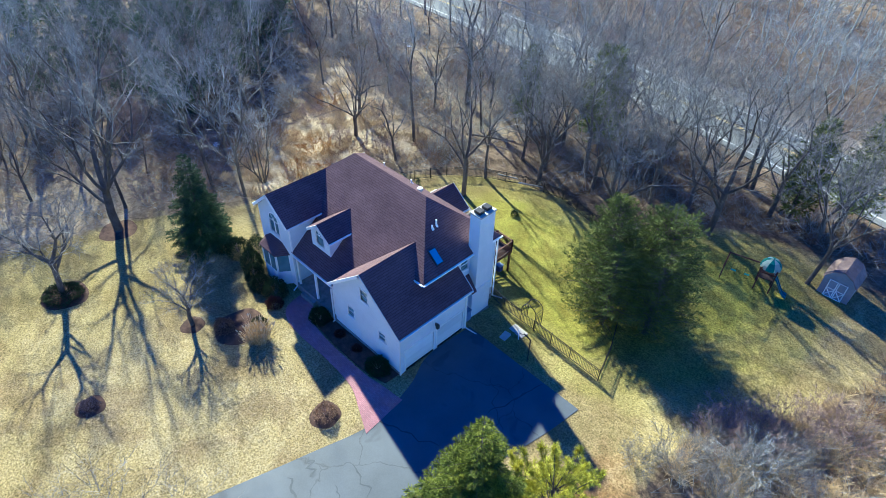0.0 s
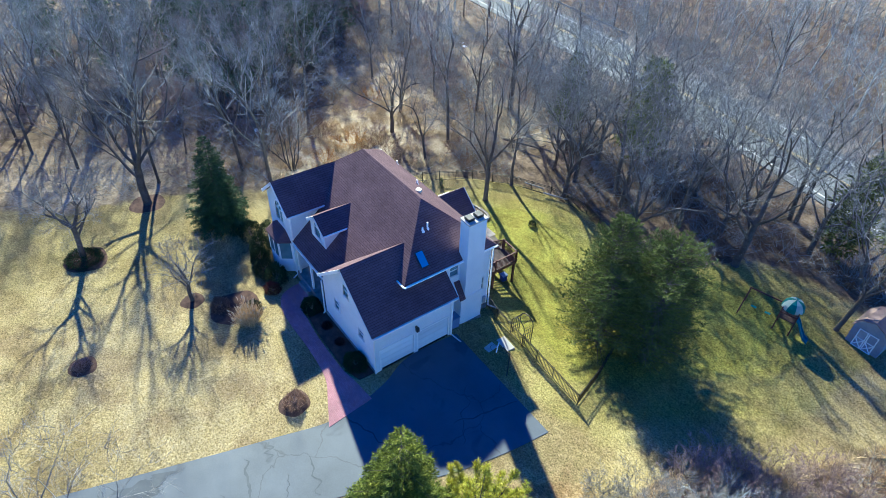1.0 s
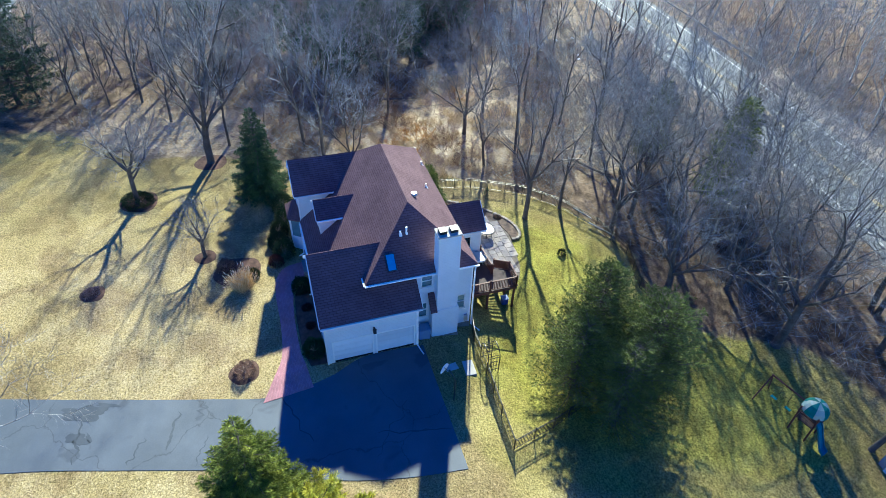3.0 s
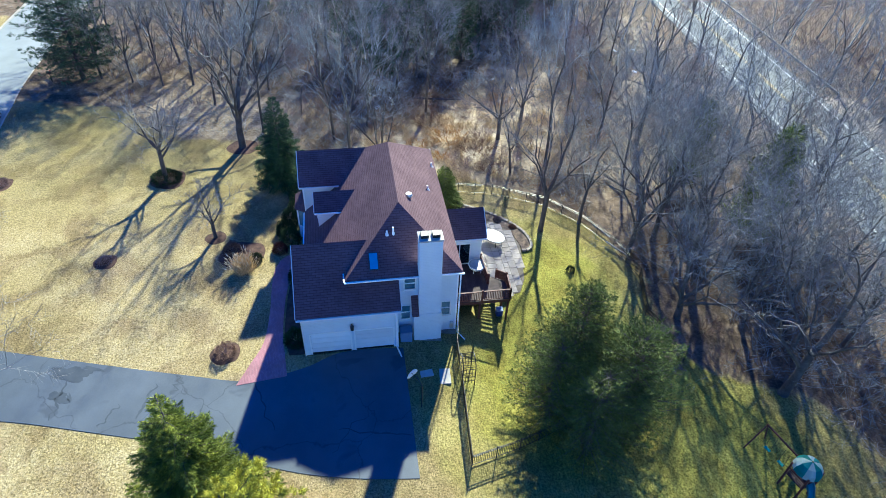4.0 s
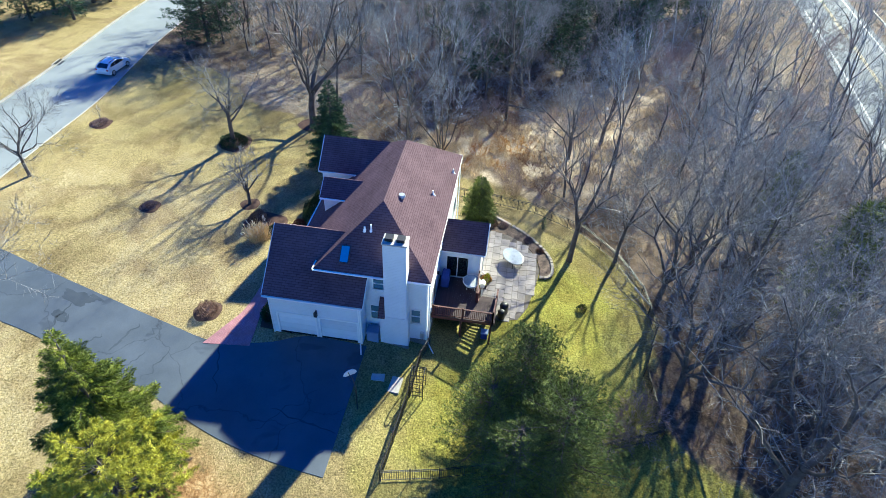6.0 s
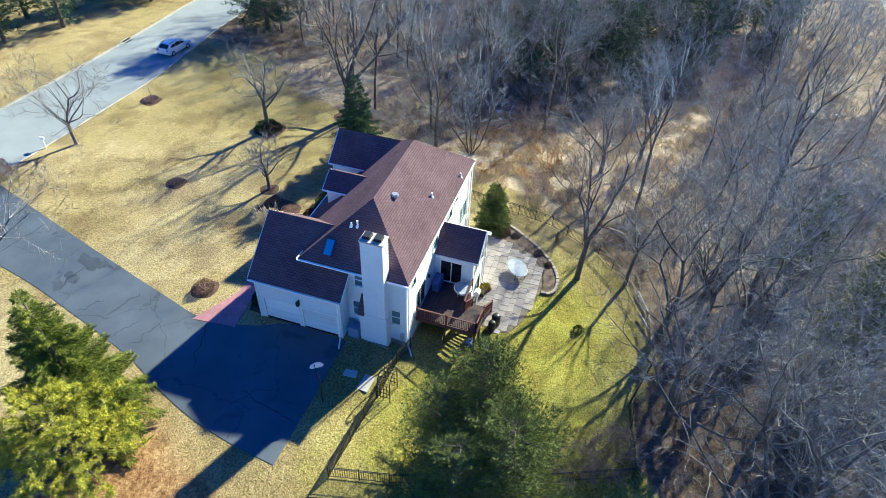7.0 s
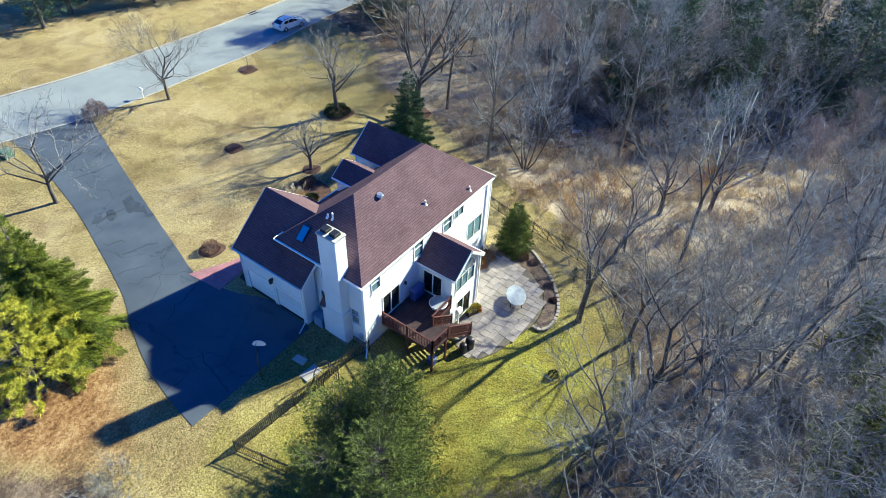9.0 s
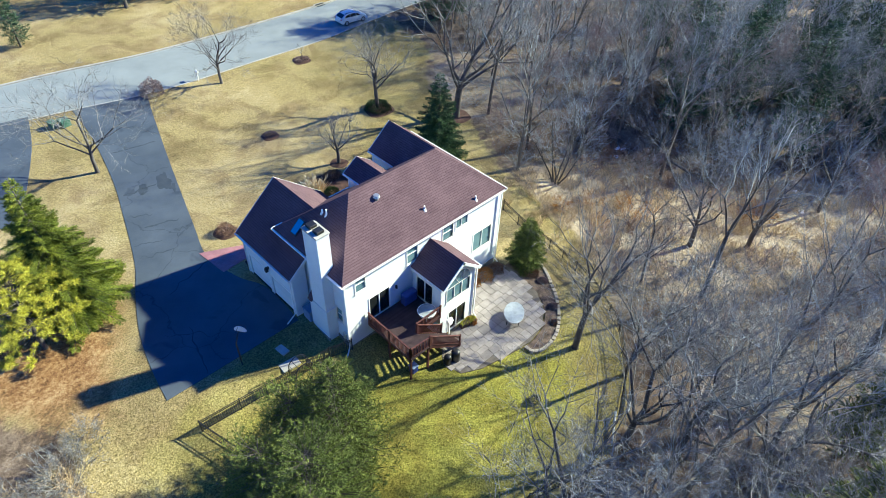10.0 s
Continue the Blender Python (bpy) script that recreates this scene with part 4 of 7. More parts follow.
def blades_mesh(name, rows, material):
    """Small pointed sprays: rows of (place, direction, length, width)."""
    A = np.array([(*r[0], *r[1], r[2], r[3]) for r in rows], dtype=float)
    p, d, L, w = A[:, :3], A[:, 3:6], A[:, 6:7], A[:, 7:8]
    d = d / np.linalg.norm(d, axis=1)[:, None]
    rs = np.random.RandomState(len(A))
    u = np.cross(d, rs.normal(size=d.shape))
    u /= np.linalg.norm(u, axis=1)[:, None]
    v = np.cross(d, u)
    half = p + d * L * 0.45
    V = np.stack([p, half + u * w + v * w * 0.4, p + d * L, half - u * w + v * w * 0.4], axis=1)
    F = (np.arange(len(A)) * 4)[:, None] + np.arange(4)
    me = bpy.data.meshes.new(name)
    me.from_pydata(V.reshape(-1, 3).tolist(), [], F.tolist())
    me.materials.append(material)
    return me


def conifer_meshes(seed, height, radius, material, whorls, per, sprays, shape=0.8, droop=-0.15, low=0.12, size=0.34, ragged=0.25, fine=16, hollow=0.2, lift=0.35):
    """A trunk, boughs in whorls and many small sprays along them."""
    rng = random.Random(seed)
    trunk = [(Vector((0, 0, -0.3)), Vector((0, 0, height * 0.5)), height * 0.02 + 0.04, height * 0.012), (Vector((0, 0, height * 0.5)), Vector((0, 0, height * 0.97)), height * 0.012, 0.01)]
    boughs, rows = [], []
    for k in range(whorls):
        f = (k + rng.random() * 0.5) / whorls
        z = height * (low + (0.97 - low) * f)
        reach = radius * max(0.06, (1 - f) ** shape) * (0.75 + 0.25 * min(1, f * 6))
        for i in range(per):
            a = 2 * math.pi * (i / per) + k * 1.3 + rng.uniform(-0.3, 0.3)
            L = reach * rng.uniform(1 - ragged * 1.6, 1 + ragged * 0.5)
            d = Vector((math.cos(a), math.sin(a), droop + 0.35 * f + rng.uniform(-0.1, 0.15))).normalized()
            p0 = Vector((0, 0, z))
            p1 = p0 + d * L
            boughs.append((p0, p1, 0.014 + 0.008 * L, 0.006))
            twigs = max(2, int(0.16 * sprays * L / radius))
            flat = d.cross(Vector((0, 0, 1))).normalized()
            for j in range(twigs):
                g = hollow + (1 - hollow) * (j + rng.random()) / twigs
                root = p0.lerp(p1, g)
                td = (d * 0.8 + flat * (rng.uniform(0.5, 1.2) * (1 if j % 2 else -1)) + Vector((0, 0, rng.gauss(0.02, lift)))).normalized()
                reach_t = min(L, 2.6) * 0.42 * (1.2 - g) * rng.uniform(0.6, 1.2) + 0.12
                for _ in range(fine):
                    side = Vector((rng.gauss(0, 1), rng.gauss(0, 1), rng.gauss(0, 0.8)))
                    s = size * rng.uniform(0.6, 1.35)
                    rows.append((root + td * reach_t * rng.random() + side * size * 0.12, (td * 0.9 + side * 0.42 + Vector((0, 0, 0.1))).normalized(), s * 1.15, s * 0.115))
    return segments_mesh("trunk", trunk, BARK, 7), segments_mesh("bough", boughs, BARK, 4), blades_mesh("needles", rows, material)


def spruce_meshes(seed, height, radius, material, whorls, per, shape=0.8, low=0.05, size=0.17, droop=0.3, dense=1.0):
    """A spire of separate boughs that sag and lift at the tip, with flat branchlets of short needles."""
    rng = random.Random(seed)
    trunk = [(Vector((0, 0, -0.3)), Vector((0, 0, height * 0.5)), height * 0.018 + 0.04, height * 0.011), (Vector((0, 0, height * 0.5)), Vector((0, 0, height * 0.985)), height * 0.011, 0.01)]
    boughs, rows = [], []
    for k in range(whorls):
        f = (k + 0.4 * rng.random()) / whorls
        z = height * (low + (0.985 - low) * f)
        full = radius * max(0.05, (1 - f) ** shape) * (0.82 + 0.18 * min(1, f * 7))
        count = max(4, round(per * (0.6 + 0.4 * (1 - f))))
        for i in range(count):
            a = 2 * math.pi * i / count + k * 1.9 + rng.uniform(-0.28, 0.28)
            L = full * rng.uniform(0.66, 1.14)
            out = Vector((math.cos(a), math.sin(a), 0))
            flat = Vector((-out.y, out.x, 0))
            start_up, sag = 0.45 * f ** 1.5 - 0.02, droop * (1 - 0.7 * f) * rng.uniform(0.7, 1.3)

            def along(g):
                return Vector((0, 0, z + L * (start_up * g - sag * g * g + 0.42 * sag * g ** 4))) + out * L * g
            for g in range(4):
                boughs.append((along(g / 4), along((g + 1) / 4), (0.012 + 0.007 * L) * (1 - g / 5), (0.012 + 0.007 * L) * (0.8 - g / 5)))
            n = max(4, int(L * 8 * dense))
            for j in range(n):
                g = 0.14 + 0.86 * (j + rng.random()) / n
                root, ahead = along(g), (along(min(1, g + 0.05)) - along(g - 0.05)).normalized()
                for s in (-1, 1):
                    bl = (0.34 * L * (1.05 - g) + 0.16) * rng.uniform(0.7, 1.25)
                    bd = (ahead * 0.75 + flat * s * rng.uniform(0.5, 0.95) + Vector((0, 0, rng.gauss(-0.12, 0.14)))).normalized()
                    m = max(3, int(bl * 13 * dense))
                    for q in range(m):
                        w = Vector((rng.gauss(0, 0.5), rng.gauss(0, 0.5), rng.gauss(0.12, 0.4)))
                        rows.append((root + bd * bl * (q + rng.random()) / m, (bd + w * 0.75).normalized(), size * rng.uniform(0.7, 1.3), size * 0.12))
            for q in range(5):
                rows.append((along(1 - 0.05 * q), (out + Vector((rng.gauss(0, 0.4), rng.gauss(0, 0.4), rng.gauss(0.15, 0.3)))).normalized(), size * 1.2, size * 0.17))
    return segments_mesh("trunk", trunk, BARK, 7), segments_mesh("bough", boughs, BARK, 4), blades_mesh("needles", rows, material)


def pine_meshes(seed, height, radius, material, whorls, per, low=0.25, size=0.3, tufts=9, blades=26):
    """An open pine: limbs that sweep up, with round tufts of long needles towards their ends."""
    rng = random.Random(seed)
    trunk = [(Vector((0, 0, -0.3)), Vector((0, 0, height * 0.55)), height * 0.018 + 0.05, height * 0.011), (Vector((0, 0, height * 0.55)), Vector((0, 0, height * 0.96)), height * 0.011, 0.012)]
    boughs, rows = [], []
    for k in range(whorls):
        f = (k + rng.random() * 0.6) / whorls
        z = height * (low + (0.95 - low) * f)
        full = radius * max(0.16, math.sqrt(max(0.0, 1 - (1.15 * f - 0.15) ** 2)))
        for i in range(per):
            a = 2 * math.pi * i / per + k * 2.1 + rng.uniform(-0.35, 0.35)
            L = full * rng.uniform(0.6, 1.12)
            d = Vector((math.cos(a), math.sin(a), 0.12 + 0.5 * f)).normalized()
            p0 = Vector((0, 0, z))
            p1 = p0 + d * L + Vector((0, 0, 0.06 * L))
            boughs.append((p0, p1, 0.018 + 0.009 * L, 0.009))
            for j in range(max(3, int(tufts * L / radius))):
                g = 0.32 + 0.68 * rng.random() ** 0.8
                c = p0.lerp(p1, g)
                e = (d + Vector((rng.gauss(0, 0.7), rng.gauss(0, 0.7), rng.gauss(0.2, 0.3)))).normalized()
                c2 = c + e * rng.uniform(0.1, 0.42) * L * (1.25 - g)
                boughs.append((c, c2, 0.011, 0.007))
                for q in range(blades):
                    v = (e * 0.55 + Vector((rng.gauss(0, 0.6), rng.gauss(0, 0.6), rng.gauss(0.18, 0.55)))).normalized()
                    rows.append((c2 - e * rng.uniform(0, 0.3), v, size * rng.uniform(0.7, 1.3), size * 0.055))
    return segments_mesh("trunk", trunk, BARK, 7), segments_mesh("bough", boughs, BARK, 4), blades_mesh("needles", rows, material)


def leafy_mesh(seed, rx, ry, h, n, size, material, name="foliage", upright=0.0):
    """A mound of small sprays that thin out towards an uneven edge."""
    rng = random.Random(seed)
    rows = []
    for _ in range(n * 5):
        v = Vector((rng.gauss(0, 1), rng.gauss(0, 1), abs(rng.gauss(0, 1)))).normalized()
        lump = 1 + 0.28 * noise.noise(v * 2.2 + Vector((seed, 0, 0)))
        r = (0.55 + 0.45 * rng.random() ** 0.4) * lump
        p = Vector((v.x * rx * r, v.y * ry * r, v.z * h * r * 0.95 + 0.02))
        d = (v + Vector((rng.gauss(0, 0.5), rng.gauss(0, 0.5), rng.gauss(0, 0.4) + 0.25 + upright))).normalized()
        s = size * rng.uniform(0.4, 0.85)
        rows.append((p, d, s * 1.4, s * 0.2))
    return blades_mesh(name, rows, material)


def mound(at, rx, ry, h, n, size, material, label, name="evergreen_shrub", group="", seed=1, twiggy=None, turn=0):
    b = thing(name, label, "shrub", group, (at[0], at[1], ground_z(*at)), turn=turn)
    stems = random.Random(seed)
    segs = []
    for _ in range(9):
        a, e = stems.uniform(0, 6.28), stems.uniform(0.35, 0.85)
        segs.append((Vector((0, 0, -0.05)), Vector((math.cos(a) * rx * e * 0.7, math.sin(a) * ry * e * 0.7, h * 0.7)), 0.03, 0.012))
    for nm, me in (("stems", segments_mesh("stem", segs, twiggy or BARK_RED, 4)), ("foliage", leafy_mesh(seed, rx, ry, h, n, size, material))):
        o = new("stem" if nm == "stems" else nm, me)
        o.parent = b
    return b


# evergreens
for i, (x, y, h, r, sh) in enumerate(((-16.0, 35.0, 10.8, 4.0, 0.55), (-12.8, 37.3, 9.6, 4.2, 0.36), (-11.5, 34.9, 8.4, 3.6, 0.36), (-14.4, 33.2, 7.6, 3.4, 0.36))):
    if i in (0, 1):
        tree(conifer_meshes(5 + i, h, r, NEEDLE_OLIVE, 34, 11, 105, sh, 0.32, 0.03, 0.125, 0.45, fine=26, hollow=0.3, lift=0.6), (x, y), 20 + 50 * i, 1.0,
             ("large dense olive-green juniper with a pointed top on the lawn", "broad dense olive-green juniper on the lawn")[i], "junipers on the lawn", "evergreen tree", "juniper")
    else:
        tree(conifer_meshes(5 + i, h, r, NEEDLE_OLIVE, 24, 10, 95, sh, 0.32, 0.03, 0.125, 0.45, fine=21, hollow=0.3, lift=0.6), (x, y), 20 + 50 * i, 1.0,
             "lower juniper grown into its neighbours on the lawn", "junipers on the lawn", "evergreen tree", "juniper")
tree(spruce_meshes(17, 11.9, 4.6, NEEDLE, 23, 8, 0.95, 0.03, 0.16, 0.34, 2.4), (-9.3, 12.5), 0, 1.0, "bright green spruce beside the driveway", "", "evergreen tree", "spruce_tree")
tree(pine_meshes(18, 7.7, 3.6, NEEDLE_YELLOW, 12, 8, 0.2, 0.26, 17, 46), (-6.4, 14.6), 0, 1.0, "yellow-green pine on orange needle litter", "", "evergreen tree", "pine_tree")
tree(spruce_meshes(19, 9.2, 3.0, NEEDLE_DARK, 22, 8, 0.85, 0.05, 0.2, 0.28, 1.6), (-43.0, 15.2), 0, 1.0, "dark green spruce at the corner of the house", "", "evergreen tree", "spruce_tree")
tree(spruce_meshes(20, 4.9, 1.9, NEEDLE_OLIVE, 20, 9, 0.6, 0.03, 0.17, 0.1, 1.7), (-38.9, 30.2), 0, 1.0, "small bushy evergreen behind the house", "", "evergreen tree", "pine_tree")
tree(conifer_meshes(21, 1.3, 0.4, NEEDLE_DARK, 12, 7, 14, 0.8, 0.4, 0.02, 0.06, fine=8), (-38.7, 36.2), 0, 1.0, "tiny dark cone-shaped evergreen on the lawn", "", "evergreen tree", "dwarf_spruce")

# bare trees of the garden and those that stand out in the woods
GARDEN = [
    (-50.3, 10.6, 16.5, 0.36, 0.24, 6, 46, 4, 0.06, 130, "tall bare oak with a thick trunk and a wide crown"),
    (-44.6, 4.0, 9.8, 0.22, 0.38, 7, 66, 3, 0.14, 40, "gnarled bare tree with a ring of shrub at its foot"),
    (-34.3, -11.2, 9.0, 0.16, 0.28, 9, 52, 3, 0.0, 0, "small bare street-side tree with a round crown"),
    (-17.1, -3.0, 10.5, 0.17, 0.26, 8, 64, 3, 0.05, 190, "bare tree with pale limbs beside the driveway"),
    (-34.6, 38.65, 14.0, 0.23, 0.30, 5, 38, 4, 0.02, 60, "bare forked tree at the edge of the back lawn"),
    (-48.6, 54.0, 17.0, 0.32, 0.36, 5, 38, 4, -0.03, 200, "tall bare tree in the rough behind the fence"),
    (-4.8, 50.4, 11.5, 0.18, 0.34, 4, 38, 4, 0.10, 10, "bare leaning tree beside the garden shed"),
    (-30.5, 45.6, 13.0, 0.24, 0.20, 6, 42, 4, 0.06, 80, "bare spreading tree just behind the fence"),
    (-22.2, 46.4, 13.0, 0.27, 0.16, 7, 52, 4, 0.10, 250, "bare crooked tree just behind the fence"),
    (-14.1, 50.6, 15.0, 0.31, 0.30, 5, 44, 4, 0.04, 20, "thick-trunked bare tree at the back of the lawn"),
    (-52.0, 38.6, 11.5, 0.22, 0.22, 6, 40, 4, 0.05, 310, "bare rounded tree in the meadow"),
    (-55.9, 42.3, 12.0, 0.22, 0.22, 6, 40, 4, 0.05, 30, "bare rounded tree in the meadow"),
    (-35.2, 42.6, 11.0, 0.15, 0.34, 4, 34, 4, 0.05, 120, "slim bare tree by the back fence"),
]
for i, (x, y, h, r, bole, limbs_, ang, deep_, ln, turn, label) in enumerate(GARDEN):
    tree(forked_meshes(120 + i, h, r, bole, limbs_, ang, deep_, ln, BARK_GREY, sides=7, sprays=2 if deep_ == 4 else 5), (x, y), turn, 1, label, "", "tree", "bare_tree")
tree(forked_meshes(140, 5.6, 0.16, 0.30, 6, 42, 3, 0.02, BARK_GREY, sides=6, sprays=6, reach=0.55), (-34.9, 9.7), 0, 1, "small bare ornamental tree with pale branches", "", "tree", "bare_tree")
tree(bare_tree_meshes(141, 8.2, 0.10, BUSHY, 0, stems=6, splay=0.38), (-49.9, 24.9), 0, 1, "many-stemmed bare tree with a rounded crown", "", "tree", "bare_tree")

woods = [forked_meshes(60 + i, h, r, bole, li, an, 3, ln, tw, sides=4, sprays=sp, reach=1.35) for i, (h, r, bole, li, an, ln, tw, sp) in enumerate((
    (15, 0.19, 0.34, 4, 34, 0.05, BARK_PALE, 6), (16, 0.18, 0.40, 3, 32, -0.05, BARK_PALE, 7), (14, 0.15, 0.42, 3, 28, 0.08, BARK_PALE, 7), (15, 0.16, 0.30, 5, 36, 0.03, BARK_GREY, 6),
    (13, 0.16, 0.26, 5, 40, 0.12, BARK_GREY, 6), (11, 0.12, 0.30, 4, 34, 0.12, BARK_RED, 7), (14, 0.16, 0.24, 5, 38, 0.1, BARK_PALE, 6)))]
broad = [forked_meshes(180 + i, h, r, bole, li, an, 4, ln, tw, sides=6, sprays=3, reach=1.2) for i, (h, r, bole, li, an, ln, tw) in enumerate((
    (14.5, 0.22, 0.26, 5, 44, 0.06, BARK_GREY), (15.5, 0.21, 0.32, 4, 38, -0.05, BARK_PALE), (13.0, 0.19, 0.22, 5, 46, 0.12, BARK_GREY)))]
brush = [bare_tree_meshes(80 + i, h, 0.025, SHRUBBY, 0, tw, tw, stems=st, splay=0.6) for i, (h, tw, st) in enumerate((
    (3.0, BARK_RED, 9), (2.4, BARK_PALE, 10), (1.7, SHRUB_RUST, 10), (2.6, BARK_GREY, 9)))]
far_pine = [conifer_meshes(90 + i, h, r, m, 24, 8, 44, 0.55, 0.05, 0.1, 0.5, 0.45, fine=6) for i, (h, r, m) in enumerate(((15, 3.8, NEEDLE_FAR), (12, 3.2, NEEDLE_FAR), (11, 2.6, NEEDLE_OLIVE)))]
PICKED = [(-46.3, 42.6), (-44.5, 38.2), (-46.0, 55.6), (-49.6, 57.4), (-40.5, 58.0), (-35.0, 48.6), (-26.0, 49.0), (-28.0, 50.5), (-17.4, 53.2), (-11.2, 57.7),
          (-28.3, 57.8), (-26.3, 61.1), (-17.5, 57.7), (-11.0, 60.8), (-5.8, 60.7), (-24.2, 53.9), (-14.4, 61.0), (-6.3, 56.5), (-31.9, 48.6), (-20.5, 51.0), (-23.0, 57.0)]
PICKED2 = [(-60.8, 24.8), (-66.6, 44.6), (-74.9, 56.4), (-73.3, 60.5), (-51.0, 20.1), (-60.5, 6.6), (-47.8, 21.7), (-76.8, 41.4), (-80.0, 33.9),
           (-33.0, 53.0), (-37.0, 52.5), (-42.5, 50.0), (-31.5, 62.5), (-38.0, 64.5), (-20.0, 61.5)]
PINES = [(-77.0, -31.5), (-73.0, -35.0), (-84.0, -30.0), (-63.0, -37.0), (-52.0, -41.0), (-57.5, -40.0), (-68.0, -35.0), (-45.0, -45.0), (-77.4, 22.7), (-89.1, 27.1), (-102.4, 29.6), (-84.1, 44.0),
         (-95.0, 36.0), (-74.6, 38.4), (-40.5, 55.9), (-30.6, 57.1), (-33.5, 60.0), (-9.8, 59.0), (-6.0, 63.0), (-83.0, 16.0), (-92.0, 10.0), (-110.0, 20.0), (-98.0, 44.0), (-90.0, 50.0), (-80.0, 29.0),
         (-96.6, 52.1), (-101.0, 31.5), (-108.0, 52.0), (-116.0, 46.0), (-73.2, 30.5), (-78.0, -29.5), (-70.0, -30.0), (-57.0, -33.5), (-50.0, -36.0), (-48.4, -38.5), (-43.9, -43.1), (-35.3, -38.0), (-40.0, -40.0), (-112.0, 33.0),
         (-69.5, 27.0), (-74.0, 25.5), (-80.0, 36.0), (-85.0, 33.0), (-88.0, 39.5), (-92.0, 45.5), (-99.0, 40.0), (-104.0, 57.0), (-98.0, 59.0), (-108.0, 62.0), (-86.0, 20.0), (-83.0, 48.0), (-101.0, 51.0)]
rng = random.Random(4)
VERGE = [(-30, 80), (10, 72), (10, 82), (-30, 88)]
for x, y in PINES:
    olive = y > 50 and x > -80
    tree(far_pine[2 if olive else rng.randrange(2)], (x, y), rng.uniform(0, 360), rng.uniform(0.8, 1.15), "olive-green cedar among bare trees" if olive else "blue-green pine in the woods",
         "cedars in the woods" if olive else "pines in the woods", "evergreen tree", "cedar_tree" if olive else "pine_tree")
tree(conifer_meshes(95, 13.5, 6.4, NEEDLE_FAR, 26, 10, 130, 0.5, 0.1, 0.06, 0.24, 0.35, fine=16), (-68.5, -9.8), 30, 1.0, "broad blue-green pine beside the street", "", "evergreen tree", "pine_tree")
tree(far_pine[1], (-20.5, -33.0), 0, 0.5, "small pine on the lawn across the street", "", "evergreen tree", "pine_tree")

# the far woods, beyond the highway and deep to the west, as one mass
variants = []
for i in range(4):
    o = grown(200 + i, 14, 0.16, DISTANT, 0.05)
    variants.append([np.array([(*q[0], *q[1], max(q[2], 0.024), max(q[3], 0.016)) for lv in lvs for q in lv]) for lvs in (o[:2], o[2:])])
mass = [[], []]
far_spots = []
tries = 0
while len(far_spots) < 350 and tries < 40000:
    tries += 1
    x, y = rng.uniform(-150, 15), rng.uniform(-30, 150)
    beyond = y > 82 - 0.13 * (x + 10)
    if not (beyond or x < -80) or y > 1.0 * x + 185 or y < -0.55 * x - 95 or hwy_gap(x, y) < 9 or inside(VERGE, x, y) or (x < -62 and -30 < y < -11):
        continue
    if any(math.hypot(x - a, y - b) < 3.6 for a, b in far_spots):
        continue
    far_spots.append((x, y))
    size, a, kind = rng.uniform(0.65, 1.1), rng.uniform(0, 6.28), rng.randrange(4)
    rot = np.array([[math.cos(a), -math.sin(a), 0], [math.sin(a), math.cos(a), 0], [0, 0, 1]])
    c = np.array([x, y, ground_z(x, y)])
    for k in range(2):
        r = variants[kind][k] * size
        mass[k].append(np.concatenate([r[:, :3] @ rot.T + c, r[:, 3:6] @ rot.T + c, r[:, 6:]], axis=1))
limbs, twigs = [[(q[:3], q[3:6], q[6], q[7]) for q in np.concatenate(m)] for m in mass]
tagged(new("far_woods", segments_mesh("far_woods", limbs, BARK_PALE, 3, twigs)), "distant mass of bare grey trees", "woods", kind="stuff")

ROADSIDE = [(x, 69.1 - 0.18 * x - rng.uniform(8.5, 12)) for x in range(-78, 4, 9)]
spots = list(PICKED + PICKED2 + ROADSIDE)
fixed = len(spots)
tries = 0
while len(spots) < 290 and tries < 60000:
    tries += 1
    x, y = rng.uniform(-140, 10), rng.uniform(-40, 140)
    if y > 1.05 * x + 172 or y < -0.55 * x - 88 or soft_inside(LAWN_FRONT, x, y, 2.2) or soft_inside(LAWN_FAR, x, y, 1.5) or hwy_gap(x, y) < 9.0 or inside(CLEAR, x, y) or inside(VERGE, x, y):
        continue
    if (x < -40 and -28 < y < -10) or (x > -22 and y < 44) or (y < 0 and x > -56) or (x > -66 and -12 < y < 12):
        continue
    if x < -80 or y > 82 - 0.13 * (x + 10):
        continue
    near = 8.0 if -76 < x < -56 and 34 < y < 60 else 7.0 if x > -56 and 40 < y < 75 else 5.5 if x > -64 else 3.3 if y < 40 else 4.0 if y < 75 else 6.0
    if any(math.hypot(x - a, y - b) < near for a, b in spots):
        continue
    spots.append((x, y))
for k, (x, y) in enumerate(spots):
    size = rng.uniform(0.8, 1.1) if k < fixed else rng.uniform(0.62, 1.12)
    kind = broad[k % 3] if k < fixed and y > 37 and x > -38 else woods[rng.choice((0, 3, 4, 5)) if x < -62 else rng.randrange(7)]
    turn = rng.uniform(0, 360)
    if k >= fixed and inside(TRACK, x, y):
        continue
    tree(kind, (x, y), turn, size, "bare grey deciduous tree in the woods", "bare trees in the woods", "tree", "bare_tree")
for k, (x, y) in enumerate(((-41.5, 65.8), (-37.0, 62.6), (-47.5, 67.2), (-34.5, 66.0))):
    tree(broad[k % 3], (x, y), 80 * k + 15, 0.92 + 0.06 * k, "bare grey deciduous tree in the woods", "bare trees in the woods", "tree", "bare_tree")
spots2 = []
tries = 0
